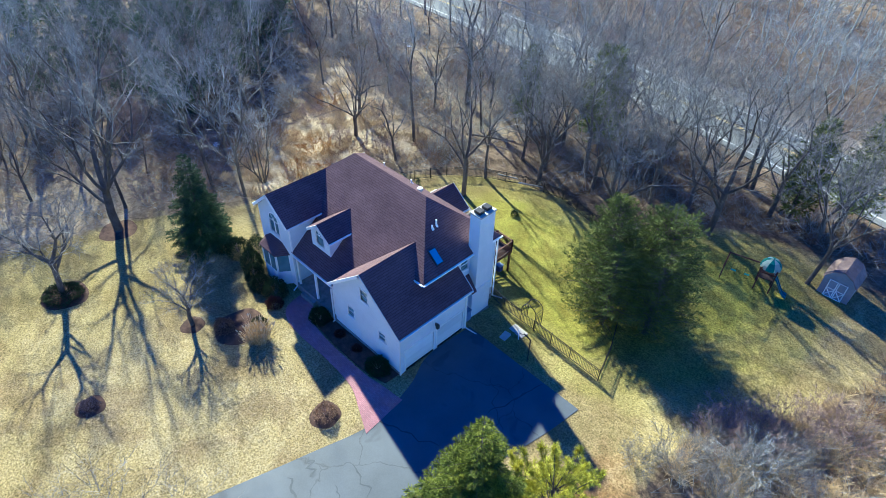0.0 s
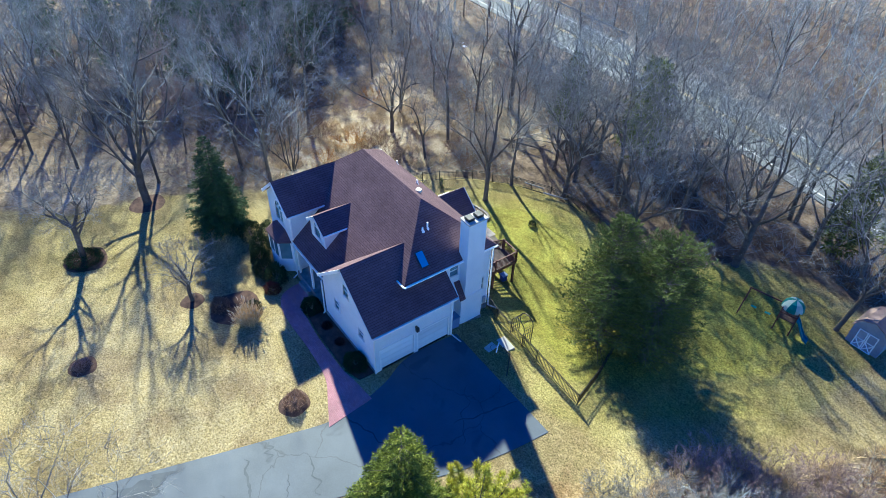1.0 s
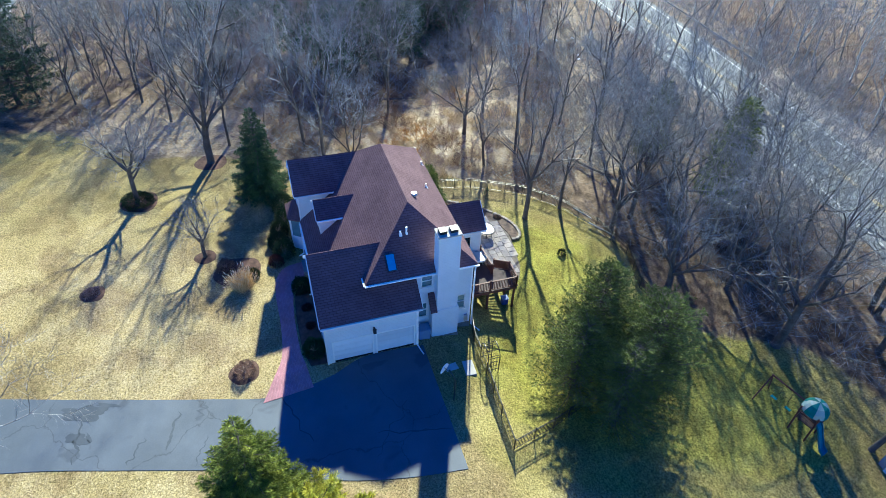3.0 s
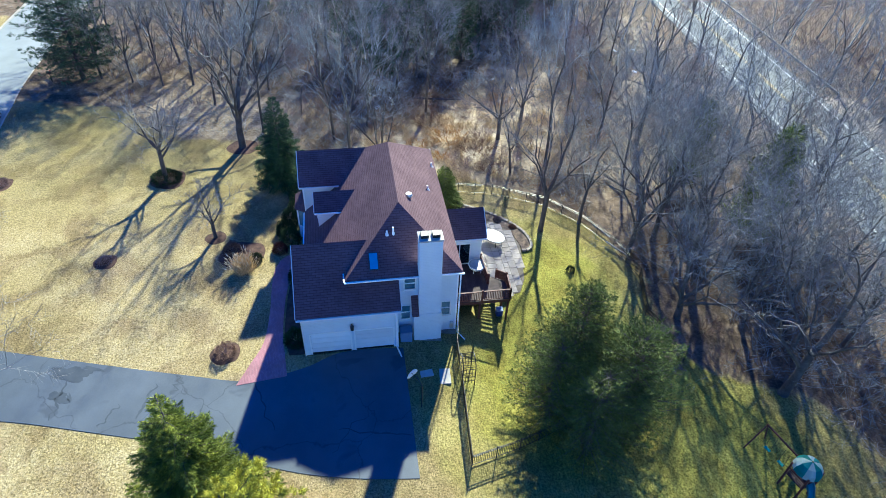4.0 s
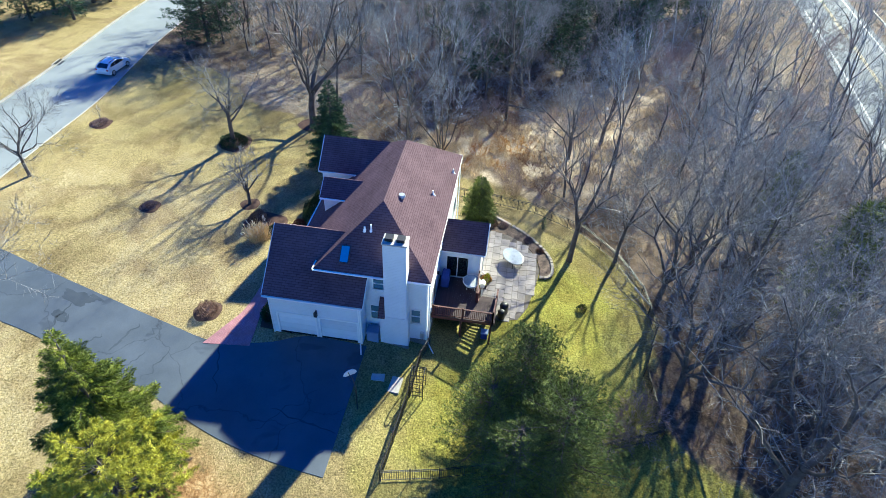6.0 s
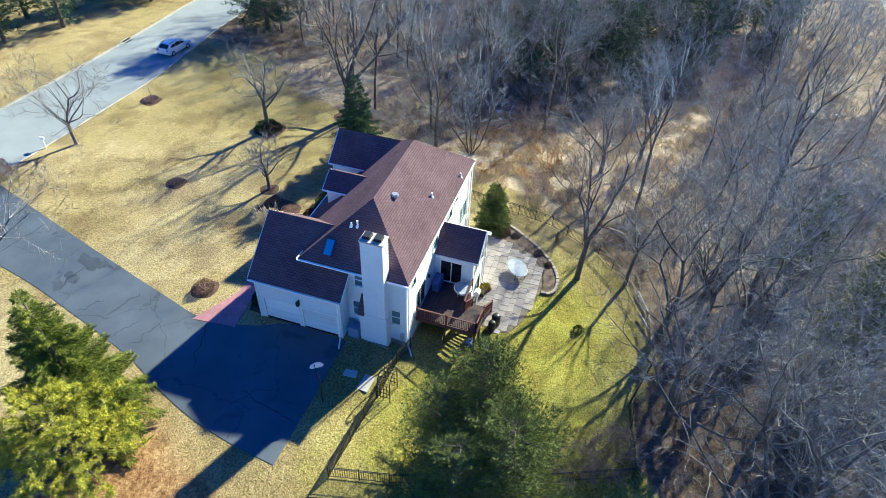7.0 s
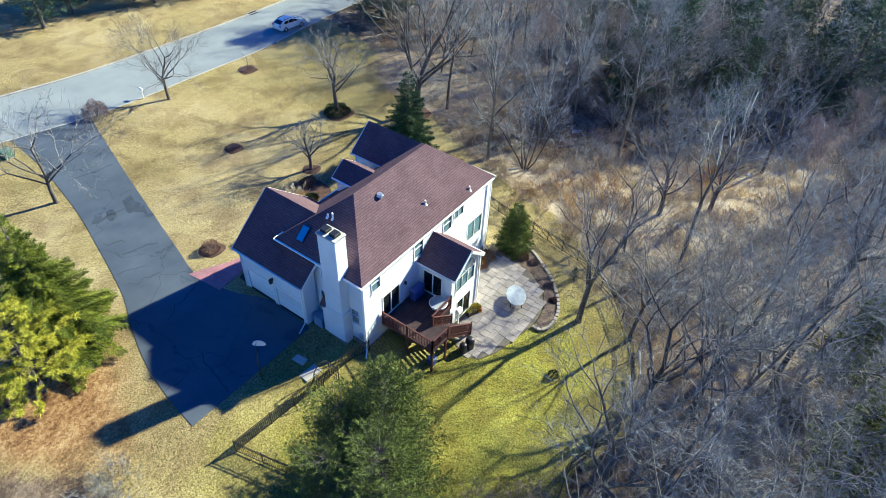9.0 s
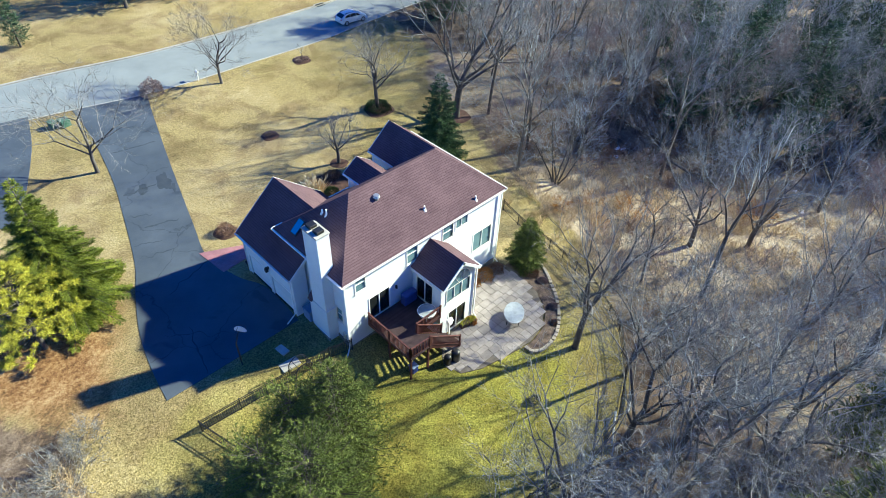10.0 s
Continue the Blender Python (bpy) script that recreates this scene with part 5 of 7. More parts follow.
while len(spots2) < 260 and tries < 60000:
    tries += 1
    x, y = rng.uniform(-100, 8), rng.uniform(-8, 70)
    if soft_inside(LAWN_FRONT, x, y, 1.4) or hwy_gap(x, y) < 7.0 or (y < 10 and x > -52) or (x > -4 and y < 24):
        continue
    if any(math.hypot(x - a, y - b) < 1.8 for a, b in spots2) or inside(CLEAR, x, y):
        continue
    spots2.append((x, y))
for x, y in spots2:
    tree(brush[rng.randrange(4)], (x, y), rng.uniform(0, 360), rng.uniform(0.55, 1.25), "bare brown undergrowth shrub", "undergrowth shrubs", "shrub", "bare_shrub")


def scatter(name, label, category, material, count, region, test, length, radius, upright, seed):
    """Loose twigs or blades all over a region, as one mass."""
    rng = random.Random(seed)
    segs, tries = [], 0
    while len(segs) < count and tries < count * 20:
        tries += 1
        x, y = rng.uniform(region[0], region[1]), rng.uniform(region[2], region[3])
        if not test(x, y):
            continue
        z = ground_z(x, y)
        a = rng.uniform(0, 6.28)
        L = length * rng.uniform(0.5, 1.4)
        up = upright * rng.uniform(0.5, 1.3)
        p = Vector((x, y, z + rng.uniform(-0.1, 0.2)))
        segs.append((p, p + Vector((math.cos(a), math.sin(a), up)).normalized() * L, radius, radius * 0.5))
    return tagged(new(name, segments_mesh(name, segs, material, 3)), label, category, kind="stuff")


def in_woods(x, y):
    return not (inside(CLEAR, x, y) or soft_inside(LAWN_FRONT, x, y, 0.8) or hwy_gap(x, y) < 6.5 or (x > -4 and y < 24)) and noise.noise(Vector((x * 0.12, y * 0.12, 0))) > -0.25


scatter("brushwood", "tangle of grey fallen twigs and stems on the woodland floor", "brushwood", BARK_PALE, 18000, (-90, 6, 6, 68), in_woods, 1.5, 0.016, 0.9, 5)
scatter("dry_weeds", "rust-brown dead weeds and briars", "weeds", SHRUB_RUST, 12000, (-75, 8, 16, 64), in_woods, 0.9, 0.014, 1.2, 6)


def in_meadow(x, y):
    return inside(CLEAR, x, y) and noise.noise(Vector((x * 0.5, y * 0.5, 2))) > 0.0


def in_rough(x, y):
    return -4 < x < 8 and 24 < y < 48 and not inside(LAWN_FRONT, x, y) and noise.noise(Vector((x * 0.6, y * 0.6, 2))) > -0.1


def past_road(x, y):
    return hwy_gap(x, y) > 9.5 and y > 74 - 0.16 * x and noise.noise(Vector((x * 0.1, y * 0.1, 9))) > -0.3


scatter("roadside_brush", "grey-brown brush and saplings beyond the highway", "brushwood", BARK_RED, 9000, (-110, 12, 72, 125), past_road, 2.6, 0.02, 2.0, 9)
scatter("meadow_grass", "tussocks of pale dead grass in the meadow", "grass", STRAW, 9000, (-86, -43, 18, 64), in_meadow, 0.6, 0.022, 1.6, 7)
scatter("rough_grass", "tussocks of tan dead grass beside the lawn", "grass", STRAW, 14000, (-4, 8, 24, 48), in_rough, 0.75, 0.02, 1.2, 8)


# ---- house details ----
def strip(p0, p1, w, h, name, material=None, parent=None, label=""):
    """A straight board or gutter between two points, w wide and h high, hanging below them."""
    p0, p1 = Vector(p0), Vector(p1)
    d = (p1 - p0).normalized()
    side = d.cross(Vector((0, 0, 1))).normalized() * w / 2
    up = side.cross(d).normalized() * h
    bm = bmesh.new()
    ring = [[bm.verts.new(p + s * side + u * up) for s, u in ((-1, 0), (1, 0), (1, -1), (-1, -1))] for p in (p0, p1)]
    for i in range(4):
        bm.faces.new((ring[0][i], ring[0][(i + 1) % 4], ring[1][(i + 1) % 4], ring[1][i]))
    bm.faces.new(ring[0][::-1])
    bm.faces.new(ring[1])
    return part(name, bm, material or TRIM, parent or house, label)


GE = GR - S * 3.8
for a, b in (((-20.13, 17.2, GE - 0.02), (-20.13, 24.1, GE - 0.02)), ((-21.43, 20.5, E0 - 0.02), (-21.43, 28.5, E0 - 0.02)), ((-37.3, 28.42, E0 - 0.15), (-21.5, 28.42, E0 - 0.15)),
             ((-32.7, 17.53, main_front(17.6) - 0.02), (-27.85, 17.53, main_front(17.6) - 0.02)), ((-27.48, 28.3, XR - S * 1.9 - 0.02), (-27.48, 31.55, XR - S * 1.9 - 0.02)),
             ((-32.63, 17.4, WR - S * 2.3 - 0.02), (-32.63, 20.5, WR - S * 2.3 - 0.02)), ((-23.4, 20.48, E0 - 0.02), (-21.5, 20.48, E0 - 0.02)), ((-37.37, 17.4, E0 - 0.02), (-37.37, 28.5, E0 - 0.02)),
             ((-29.13, 18.6, DR - 0.97), (-29.13, 20.6, DR - 0.97)), ((-31.42, 28.3, XR - S * 1.9 - 0.02), (-31.42, 31.55, XR - S * 1.9 - 0.02))):
    strip(a, b, 0.10, 0.10, "gutter")
for a, b in (((-20.2, 17.17, GE), (-24, 17.17, GR)), ((-27.8, 17.17, GE), (-24, 17.17, GR)), ((-32.7, 17.37, WR - S * 2.3), (-35, 17.37, WR)), ((-37.3, 17.37, WR - S * 2.3), (-35, 17.37, WR)),
             ((-29.2, 18.57, DR - 0.95), (-30.57, 18.57, DR)), ((-31.94, 18.57, DR - 0.95), (-30.57, 18.57, DR)), ((-27.55, 31.58, XR - S * 1.9), (-29.45, 31.58, XR)),
             ((-31.35, 31.58, XR - S * 1.9), (-29.45, 31.58, XR)), ((-20.2, 24.13, GE), (-21.75, 24.13, GE + S * 1.55))):
    strip(a, b, 0.05, 0.22, "bargeboard")
# corner boards and eave soffits
for x, y, z0, z1 in ((-20.46, 17.5, -0.5, 3.6), (-20.46, 23.86, -0.5, 3.6), (-21.78, 28.18, -2.4, 5.4), (-37.08, 28.18, -2.4, 5.4), (-27.73, 31.18, -2.3, 3.2), (-31.13, 31.18, -2.3, 3.2), (-32.88, 17.7, -1.2, 5.4)):
    part("corner_board", boxed(x - 0.07, x + 0.02, y - 0.07, y + 0.03, z0, z1), TRIM, house)
part("soffit", boxed(-37.2, -21.55, 28.22, 28.44, E0 - 0.2, E0 - 0.17), TRIM, house)
part("soffit", boxed(-21.78, -21.5, 20.6, 28.4, E0 - 0.2, E0 - 0.17), TRIM, house)
part("soffit", boxed(-20.48, -20.22, 17.3, 24.0, GE - 0.2, GE - 0.17), TRIM, house)
# stone footing that shows below the siding
for x0, x1, y0, y1, z1 in ((-21.84, -21.74, 24.0, 28.24, -0.35), (-21.05, -20.96, 25.0, 27.05, -0.35), (-37.0, -31.2, 28.16, 28.26, -1.75), (-27.7, -21.8, 28.16, 28.26, -0.9), (-27.6, -20.5, 17.42, 17.52, -0.02)):
    part("footing", boxed(x0, x1, y0, y1, -2.6, z1), STONE_BASE, house)


def downspout(x, y, top, low, dx, dy, reach=0.7):
    d = new("downspout")
    d.parent = house
    bm = bmesh.new()
    box(bm, x - 0.05, x + 0.05, y - 0.04, y + 0.04, low + 0.25, top)
    part("pipe", bm, TRIM, d)
    bm = bmesh.new()
    tube(bm, (x, y, low + 0.3), (x + dx * reach, y + dy * reach, low + 0.06), 0.055, n=6)
    part("elbow", bm, TRIM, d)


downspout(-20.38, 23.75, GE - 0.1, -0.25, 1, 0.3, 0.9)
downspout(-21.70, 28.34, E0 - 0.1, -0.9, 0.8, 0.6, 0.8)
downspout(-37.0, 28.36, E0 - 0.1, -2.0, 0, 1, 0.4)
downspout(-32.75, 17.55, 3.0, -0.5, 0, -1, 0.4)
downspout(-27.75, 17.4, 3.0, -0.5, 0, -1, 0.3)
downspout(-31.25, 31.3, 3.1, -2.1, 0, 1, 0.3)

# roof fittings
v = new("roof_vent")
v.parent = house
v["label"] = "round metal attic vent"
bm = bmesh.new()
tube(bm, (-27.0, 25.4, 7.95), (-27.0, 25.4, 8.22), 0.16, n=14)
part("neck", bm, METAL, v)
bm = bmesh.new()
tube(bm, (-27.0, 25.4, 8.2), (-27.0, 25.4, 8.34), 0.27, 0.2, n=16)
part("cap", bm, METAL, v)
for x, y, z, h in ((-29.85, 27.15, 6.5, 0.42), (-34.2, 28.08, 5.7, 0.42), (-23.81, 23.55, 7.35, 0.34), (-23.84, 23.98, 7.35, 0.58)):
    v = new("vent_pipe")
    v.parent = house
    bm = bmesh.new()
    tube(bm, (x, y, z), (x, y, z + h), 0.065, n=10)
    part("pipe", bm, TRIM, v)
    bm = bmesh.new()
    tube(bm, (x, y, z), (x, y, z + 0.16), 0.19, 0.08, n=10)
    part("collar", bm, TRIM, v)
sk = new("skylight")
sk.parent = house
sk["label"] = "blue glass skylight in a low curb"
hx = Vector((-1, 0, S)).normalized()
hn = Vector((S, 0, 1)).normalized()
c0 = Vector((-22.42, 22.52, E0 + S * 0.92)) + hn * 0.02


def on_hip(u, w, n):
    return tuple(c0 + hx * u + Vector((0, 1, 0)) * w + hn * n)


part("curb", slab([on_hip(u, w, 0.09) for u, w in ((-0.6, -0.33), (0.6, -0.33), (0.6, 0.33), (-0.6, 0.33))], -0.1 * hn), METAL_DARK, sk)
part("pane", slab([on_hip(u, w, 0.12) for u, w in ((-0.53, -0.26), (0.53, -0.26), (0.53, 0.26), (-0.53, 0.26))], -0.025 * hn), SKY_GLASS, sk)

# lantern between the garage doors
ln = new("wall_lantern")
ln.parent = house
ln["label"] = "black wall lantern"
part("body", boxed(-20.40, -20.18, 20.66, 20.88, 2.2, 2.52, bevel=0.02), BLACK_METAL, ln)
bm = bmesh.new()
tube(bm, (-20.29, 20.77, 2.52), (-20.29, 20.77, 2.68), 0.14, 0.02, n=8)
part("hood", bm, BLACK_METAL, ln)
part("bracket", boxed(-20.5, -20.4, 20.72, 20.82, 2.35, 2.6), BLACK_METAL, ln)
# lantern and meter on the walls
part("meter_box", boxed(-21.8, -21.62, 27.75, 28.0, -0.1, 0.5, bevel=0.02), METAL, house)
part("wall_light", boxed(-26.2, -26.08, 28.2, 28.36, 2.1, 2.4, bevel=0.02), BLACK_METAL, house)

# bay window under the front gable
bay = new("bay_window")
bay.parent = house
bay["label"] = "white three-sided bay window with a small shingle roof"
outline = [(-36.6, 17.69), (-36.0, 16.85), (-34.2, 16.85), (-33.6, 17.69)]
part("base", slab([(x, y, 0.75) for x, y in outline], (0, 0, -1.9)), SIDING, bay)
part("head", slab([(x, y, 2.55) for x, y in outline], (0, 0, -0.22)), TRIM, bay)
for (xa, ya), (xb, yb) in zip(outline, outline[1:]):
    part("bay_pane", slab([(xa, ya, 0.75), (xb, yb, 0.75), (xb, yb, 2.33), (xa, ya, 2.33)], (0, 0.03, 0)), GLASS, bay)
for x, y in outline:
    part("mullion", boxed(x - 0.07, x + 0.07, y - 0.03, y + 0.09, 0.75, 2.33), TRIM, bay)
part("mullion", boxed(-35.14, -35.06, 16.82, 16.9, 0.75, 2.33), TRIM, bay)
part("bay_roof", slab([(-36.15, 16.7, 2.55), (-34.05, 16.7, 2.55), (-34.3, 17.69, 3.25), (-35.9, 17.69, 3.25)], (0, 0, -0.08)), SHINGLE, bay)
part("bay_roof", slab([(-34.05, 16.7, 2.55), (-33.4, 17.69, 2.55), (-34.3, 17.69, 3.25)], (0, 0, -0.08)), SHINGLE, bay)
part("bay_roof", slab([(-36.8, 17.69, 2.55), (-36.15, 16.7, 2.55), (-35.9, 17.69, 3.25)], (0, 0, -0.08)), SHINGLE, bay)

# front porch
part("porch_floor", boxed(-32.8, -27.6, 17.55, 19.4, -1.4, 0.08), STONE_BASE, house)
for x in (-32.5, -30.2, -27.95):
    part("porch_post", boxed(x - 0.08, x + 0.08, 17.66, 17.82, 0.08, 2.85, bevel=0.015), TRIM, house)
part("porch_beam", boxed(-32.7, -27.7, 17.64, 17.84, 2.7, 2.9), TRIM, house)
dd = new("front_door")
dd.parent = house
part("leaf", boxed(-31.55, -30.55, 19.44, 19.5, 0.1, 2.18, bevel=0.01), DECK_RED, dd, "dark red panelled door")
for zz in (0.25, 0.95, 1.6):
    part("panel", boxed(-31.4, -30.7, 19.415, 19.44, zz, zz + 0.5, bevel=0.01), DECK_RED, dd)
part("porch_step", boxed(-31.8, -30.2, 17.2, 17.55, -0.9, -0.1), STONE_BASE, house)

# ---- deck with rails and stairs ----
deck = thing("deck", "dark brown timber deck with red-stained rails and stairs", "deck")
FLOOR = 0.55
y = 28.24
while y < 32.74:
    x0 = -27.7 if y < 31.2 else -25.3
    part("board", boxed(x0, -23.45, y, y + 0.136, FLOOR - 0.035, FLOOR), DECK, deck)
    y += 0.14
for a in ((-27.7, -23.5, 28.22, 28.27), (-25.3, -23.45, 32.66, 32.72), (-23.52, -23.46, 28.27, 32.66), (-27.7, -25.3, 31.2, 31.26), (-27.7, -23.5, 29.8, 29.86)):
    part("joist", boxed(*a, FLOOR - 0.3, FLOOR - 0.04), DECK_RED, deck)
for x, y in ((-23.6, 32.6), (-25.2, 32.6), (-23.6, 30.4), (-25.6, 31.2)):
    part("support_post", boxed(x - 0.07, x + 0.07, y - 0.07, y + 0.07, ground_z(x, y) - 0.2, FLOOR - 0.05), DECK_RED, deck)
baluster = boxed(-0.018, 0.018, -0.018, 0.018, 0, 0.82)
bal_ob = part("baluster", baluster, DECK_RED, deck)
bal_ob.matrix_basis = pose(-23.5, 28.4, FLOOR + 0.08)


def rail(p0, p1, posts=True):
    p0, p1 = Vector(p0), Vector(p1)
    strip(p0 + Vector((0, 0, 0.96)), p1 + Vector((0, 0, 0.96)), 0.11, 0.05, "top_rail", DECK_RED, deck)
    strip(p0 + Vector((0, 0, 0.12)), p1 + Vector((0, 0, 0.12)), 0.05, 0.06, "bottom_rail", DECK_RED, deck)
    L = (p1 - p0).length
    k = max(2, int(L / 0.13))
    for i in range(1, k):
        p = p0.lerp(p1, i / k)
        shared("baluster", bal_ob.data, pose(p.x, p.y, p.z + 0.08), deck)
    if posts:
        for p in (p0, p1):
            part("rail_post", boxed(p.x - 0.055, p.x + 0.055, p.y - 0.055, p.y + 0.055, p.z - 0.3, p.z + 1.04, bevel=0.01), DECK_RED, deck)


rail((-23.5, 28.35, FLOOR), (-23.5, 32.68, FLOOR))
part("rail_post", boxed(-23.56, -23.44, 30.45, 30.57, FLOOR - 0.3, FLOOR + 1.04, bevel=0.01), DECK_RED, deck)
rail((-23.5, 32.68, FLOOR), (-25.2, 32.78, FLOOR))
rail((-27.65, 31.25, FLOOR), (-25.3, 31.3, FLOOR))
steps = 13
for i in range(steps):
    x = -25.35 - i * 0.235
    z = FLOOR - (i + 1) * 0.185
    part("tread", boxed(x - 0.27, x, 31.45, 32.72, z - 0.04, z), DECK, deck)
for yy in (31.42, 32.74):
    strip((-25.3, yy, FLOOR - 0.06), (-28.45, yy, -1.95), 0.05, 0.26, "stringer", DECK_RED, deck)
rail((-25.3, 32.78, FLOOR - 0.05), (-28.2, 32.82, -1.7))
rail((-25.3, 31.38, FLOOR - 0.05), (-27.7, 31.38, -1.35))

# ---- patio of large pavers ----
PATIO = [(-37.2, 28.4), (-37.4, 30.6), (-37.1, 31.8), (-36.8, 33.2), (-35.8, 34.7), (-34.4, 35.7), (-32.5, 36.1), (-30.4, 35.8), (-28.0, 35.3), (-26.6, 34.6), (-26.2, 33.2), (-27.7, 31.3), (-31.2, 31.3), (-31.2, 28.4)]
PZ = -2.04
part_bm = slab([(x, y, PZ - 0.012) for x, y in PATIO], (0, 0, -0.4))
patio = tagged(finish("patio", part_bm, MORTAR), "rounded terrace of large tan and grey stone pavers", "patio", kind="structure")
rng = random.Random(12)
paver_meshes = {}


def paver(x0, x1, y0, y1):
    key = (round(x1 - x0, 2), round(y1 - y0, 2))
    if key not in paver_meshes:
        bm = boxed(-key[0] / 2, key[0] / 2, -key[1] / 2, key[1] / 2, -0.03, 0.012, bevel=0.008)
        o = part("paver", bm, PAVER, patio)
        paver_meshes[key] = o.data
    else:
        o = shared("paver", paver_meshes[key], Matrix(), patio)
    o.matrix_basis = pose((x0 + x1) / 2, (y0 + y1) / 2, PZ + rng.uniform(-0.004, 0.006), rng.uniform(-0.4, 0.4), rng.uniform(-0.4, 0.4), 0)


row = 0
y = 28.45
while y < 36.1:
    h = (0.62, 0.45, 0.62, 0.76)[row % 4]
    x = -37.6 + (row * 0.37) % 0.7
    while x < -26:
        w = rng.choice((0.45, 0.62, 0.62, 0.92))
        if inside(PATIO, x + w / 2, y + h / 2) and 3 <= sum(inside(PATIO, a, b) for a, b in ((x + 0.08, y + 0.08), (x + w - 0.08, y + 0.08), (x + 0.08, y + h - 0.08), (x + w - 0.08, y + h - 0.08))):
            paver(x + 0.008, x + w - 0.008, y + 0.008, y + h - 0.008)
        x += w
    y += h
    row += 1

# curved stone kerb round the planting bed
wall_line = bezier([(-40.3, 29.6, 0), (-39.7, 31.5, 0), (-38.5, 33.4, 0), (-37.4, 34.8, 0), (-35.8, 36.2, 0), (-34.3, 37.0, 0), (-32.7, 37.2, 0), (-31.9, 36.8, 0), (-31.8, 36.1, 0)], 12)
garden_wall = thing("garden_wall", "low curved wall of pale stone blocks round the bed", "garden wall")
bm = boxed(-0.178, 0.178, -0.13, 0.13, 0, 0.17, bevel=0.02)
blk = part("stone_block", bm, KERB_STONE, garden_wall)
acc, last, first = 0.0, wall_line[0], True
for p in wall_line[1:]:
    acc += (p - last).length
    if acc >= 0.36:
        a = math.degrees(math.atan2(p.y - last.y, p.x - last.x))
        m = pose(p.x, p.y, ground_z(p.x, p.y) + 0.02 + rng.uniform(-0.005, 0.01), 0, 0, a + rng.uniform(-1, 1))
        if first:
            blk.matrix_basis, first = m, False
        else:
            shared("stone_block", blk.data, m, garden_wall)
        acc = 0.0
    last = p

# planting bed between the terrace and the kerb
bed_in = bezier([(-37.3, 29.2, 0), (-37.5, 30.6, 0), (-37.15, 31.8, 0), (-36.85, 33.2, 0), (-35.85, 34.75, 0), (-34.4, 35.75, 0), (-33.2, 36.05, 0), (-32.4, 36.15, 0), (-31.9, 36.1, 0)], 6)
bed_out = bezier([(-40.2, 29.6, 0), (-39.6, 31.5, 0), (-38.4, 33.3, 0), (-37.3, 34.7, 0), (-35.7, 36.1, 0), (-34.3, 36.85, 0), (-32.8, 37.05, 0), (-32.0, 36.7, 0), (-31.85, 36.2, 0)], 6)
tagged(finish("planting_bed", ribbon(bed_in, bed_out, 0.09), BED), "brown leaf-strewn planting bed round the terrace", "planting bed", kind="structure")

# things on the terrace
def oval(bm, profile, rx, ry, n=36):
    """A turned oval shape from (height, scale) rows, closed at both ends."""
    rings = [[bm.verts.new((rx * k * math.cos(2 * math.pi * i / n), ry * k * math.sin(2 * math.pi * i / n), z)) for i in range(n)] for z, k in profile]
    for r0, r1 in zip(rings, rings[1:]):
        for i in range(n):
            bm.faces.new((r0[i], r0[(i + 1) % n], r1[(i + 1) % n], r1[i]))
    bm.faces.new(rings[0][::-1])
    bm.faces.new(rings[-1])
    return bm


tb = thing("patio_table", "oval patio table with a reflecting grey glass top and dark legs", "table", at=(-33.2, 33.75, PZ + 0.012), turn=35)
part("tabletop", oval(bmesh.new(), ((0.70, 0.96), (0.705, 0.99), (0.72, 0.99), (0.725, 0.96)), 1.12, 0.78), TABLE_GLASS, tb)
part("rim", oval(bmesh.new(), ((0.62, 0.985), (0.66, 1.0), (0.71, 1.0), (0.715, 0.99)), 1.12, 0.78), METAL, tb)
for sx, sy in ((-0.7, -0.45), (0.7, -0.45), (-0.7, 0.45), (0.7, 0.45)):
    bm = bmesh.new()
    tube(bm, (sx, sy, 0), (sx * 0.95, sy * 0.95, 0.64), 0.035, n=8)
    part("leg", bm, BLACK_METAL, tb)

rt = thing("round_table", "round white table with a pale glass top on the deck", "table", at=(-26.8, 30.75, FLOOR))
bm = bmesh.new()
tube(bm, (0, 0, 0.72), (0, 0, 0.745), 0.63, n=28)
part("tabletop", bm, TABLE_GLASS, rt)
bm = oval(bmesh.new(), ((0.47, 0.86), (0.50, 0.90), (0.66, 0.99), (0.725, 1.0), (0.735, 0.97)), 0.68, 0.68, 28)
part("rim", bm, TRIM, rt)
for i in range(4):
    a = math.pi / 4 + i * math.pi / 2
    bm = bmesh.new()
    tube(bm, (0.42 * math.cos(a), 0.42 * math.sin(a), 0), (0.36 * math.cos(a), 0.36 * math.sin(a), 0.7), 0.022, n=8)
    part("leg", bm, TRIM, rt)

gr = thing("covered_grill", "barbecue grill under a blue cover on the deck", "grill", at=(-26.9, 28.75, FLOOR))
part("cover", boxed(-0.6, 0.6, -0.3, 0.3, 0.05, 1.05, bevel=0.09), BLUE_COVER, gr)
for sx in (-0.5, 0.5):
    part("foot", boxed(sx - 0.04, sx + 0.04, -0.22, 0.22, 0, 0.08), BLACK_METAL, gr)

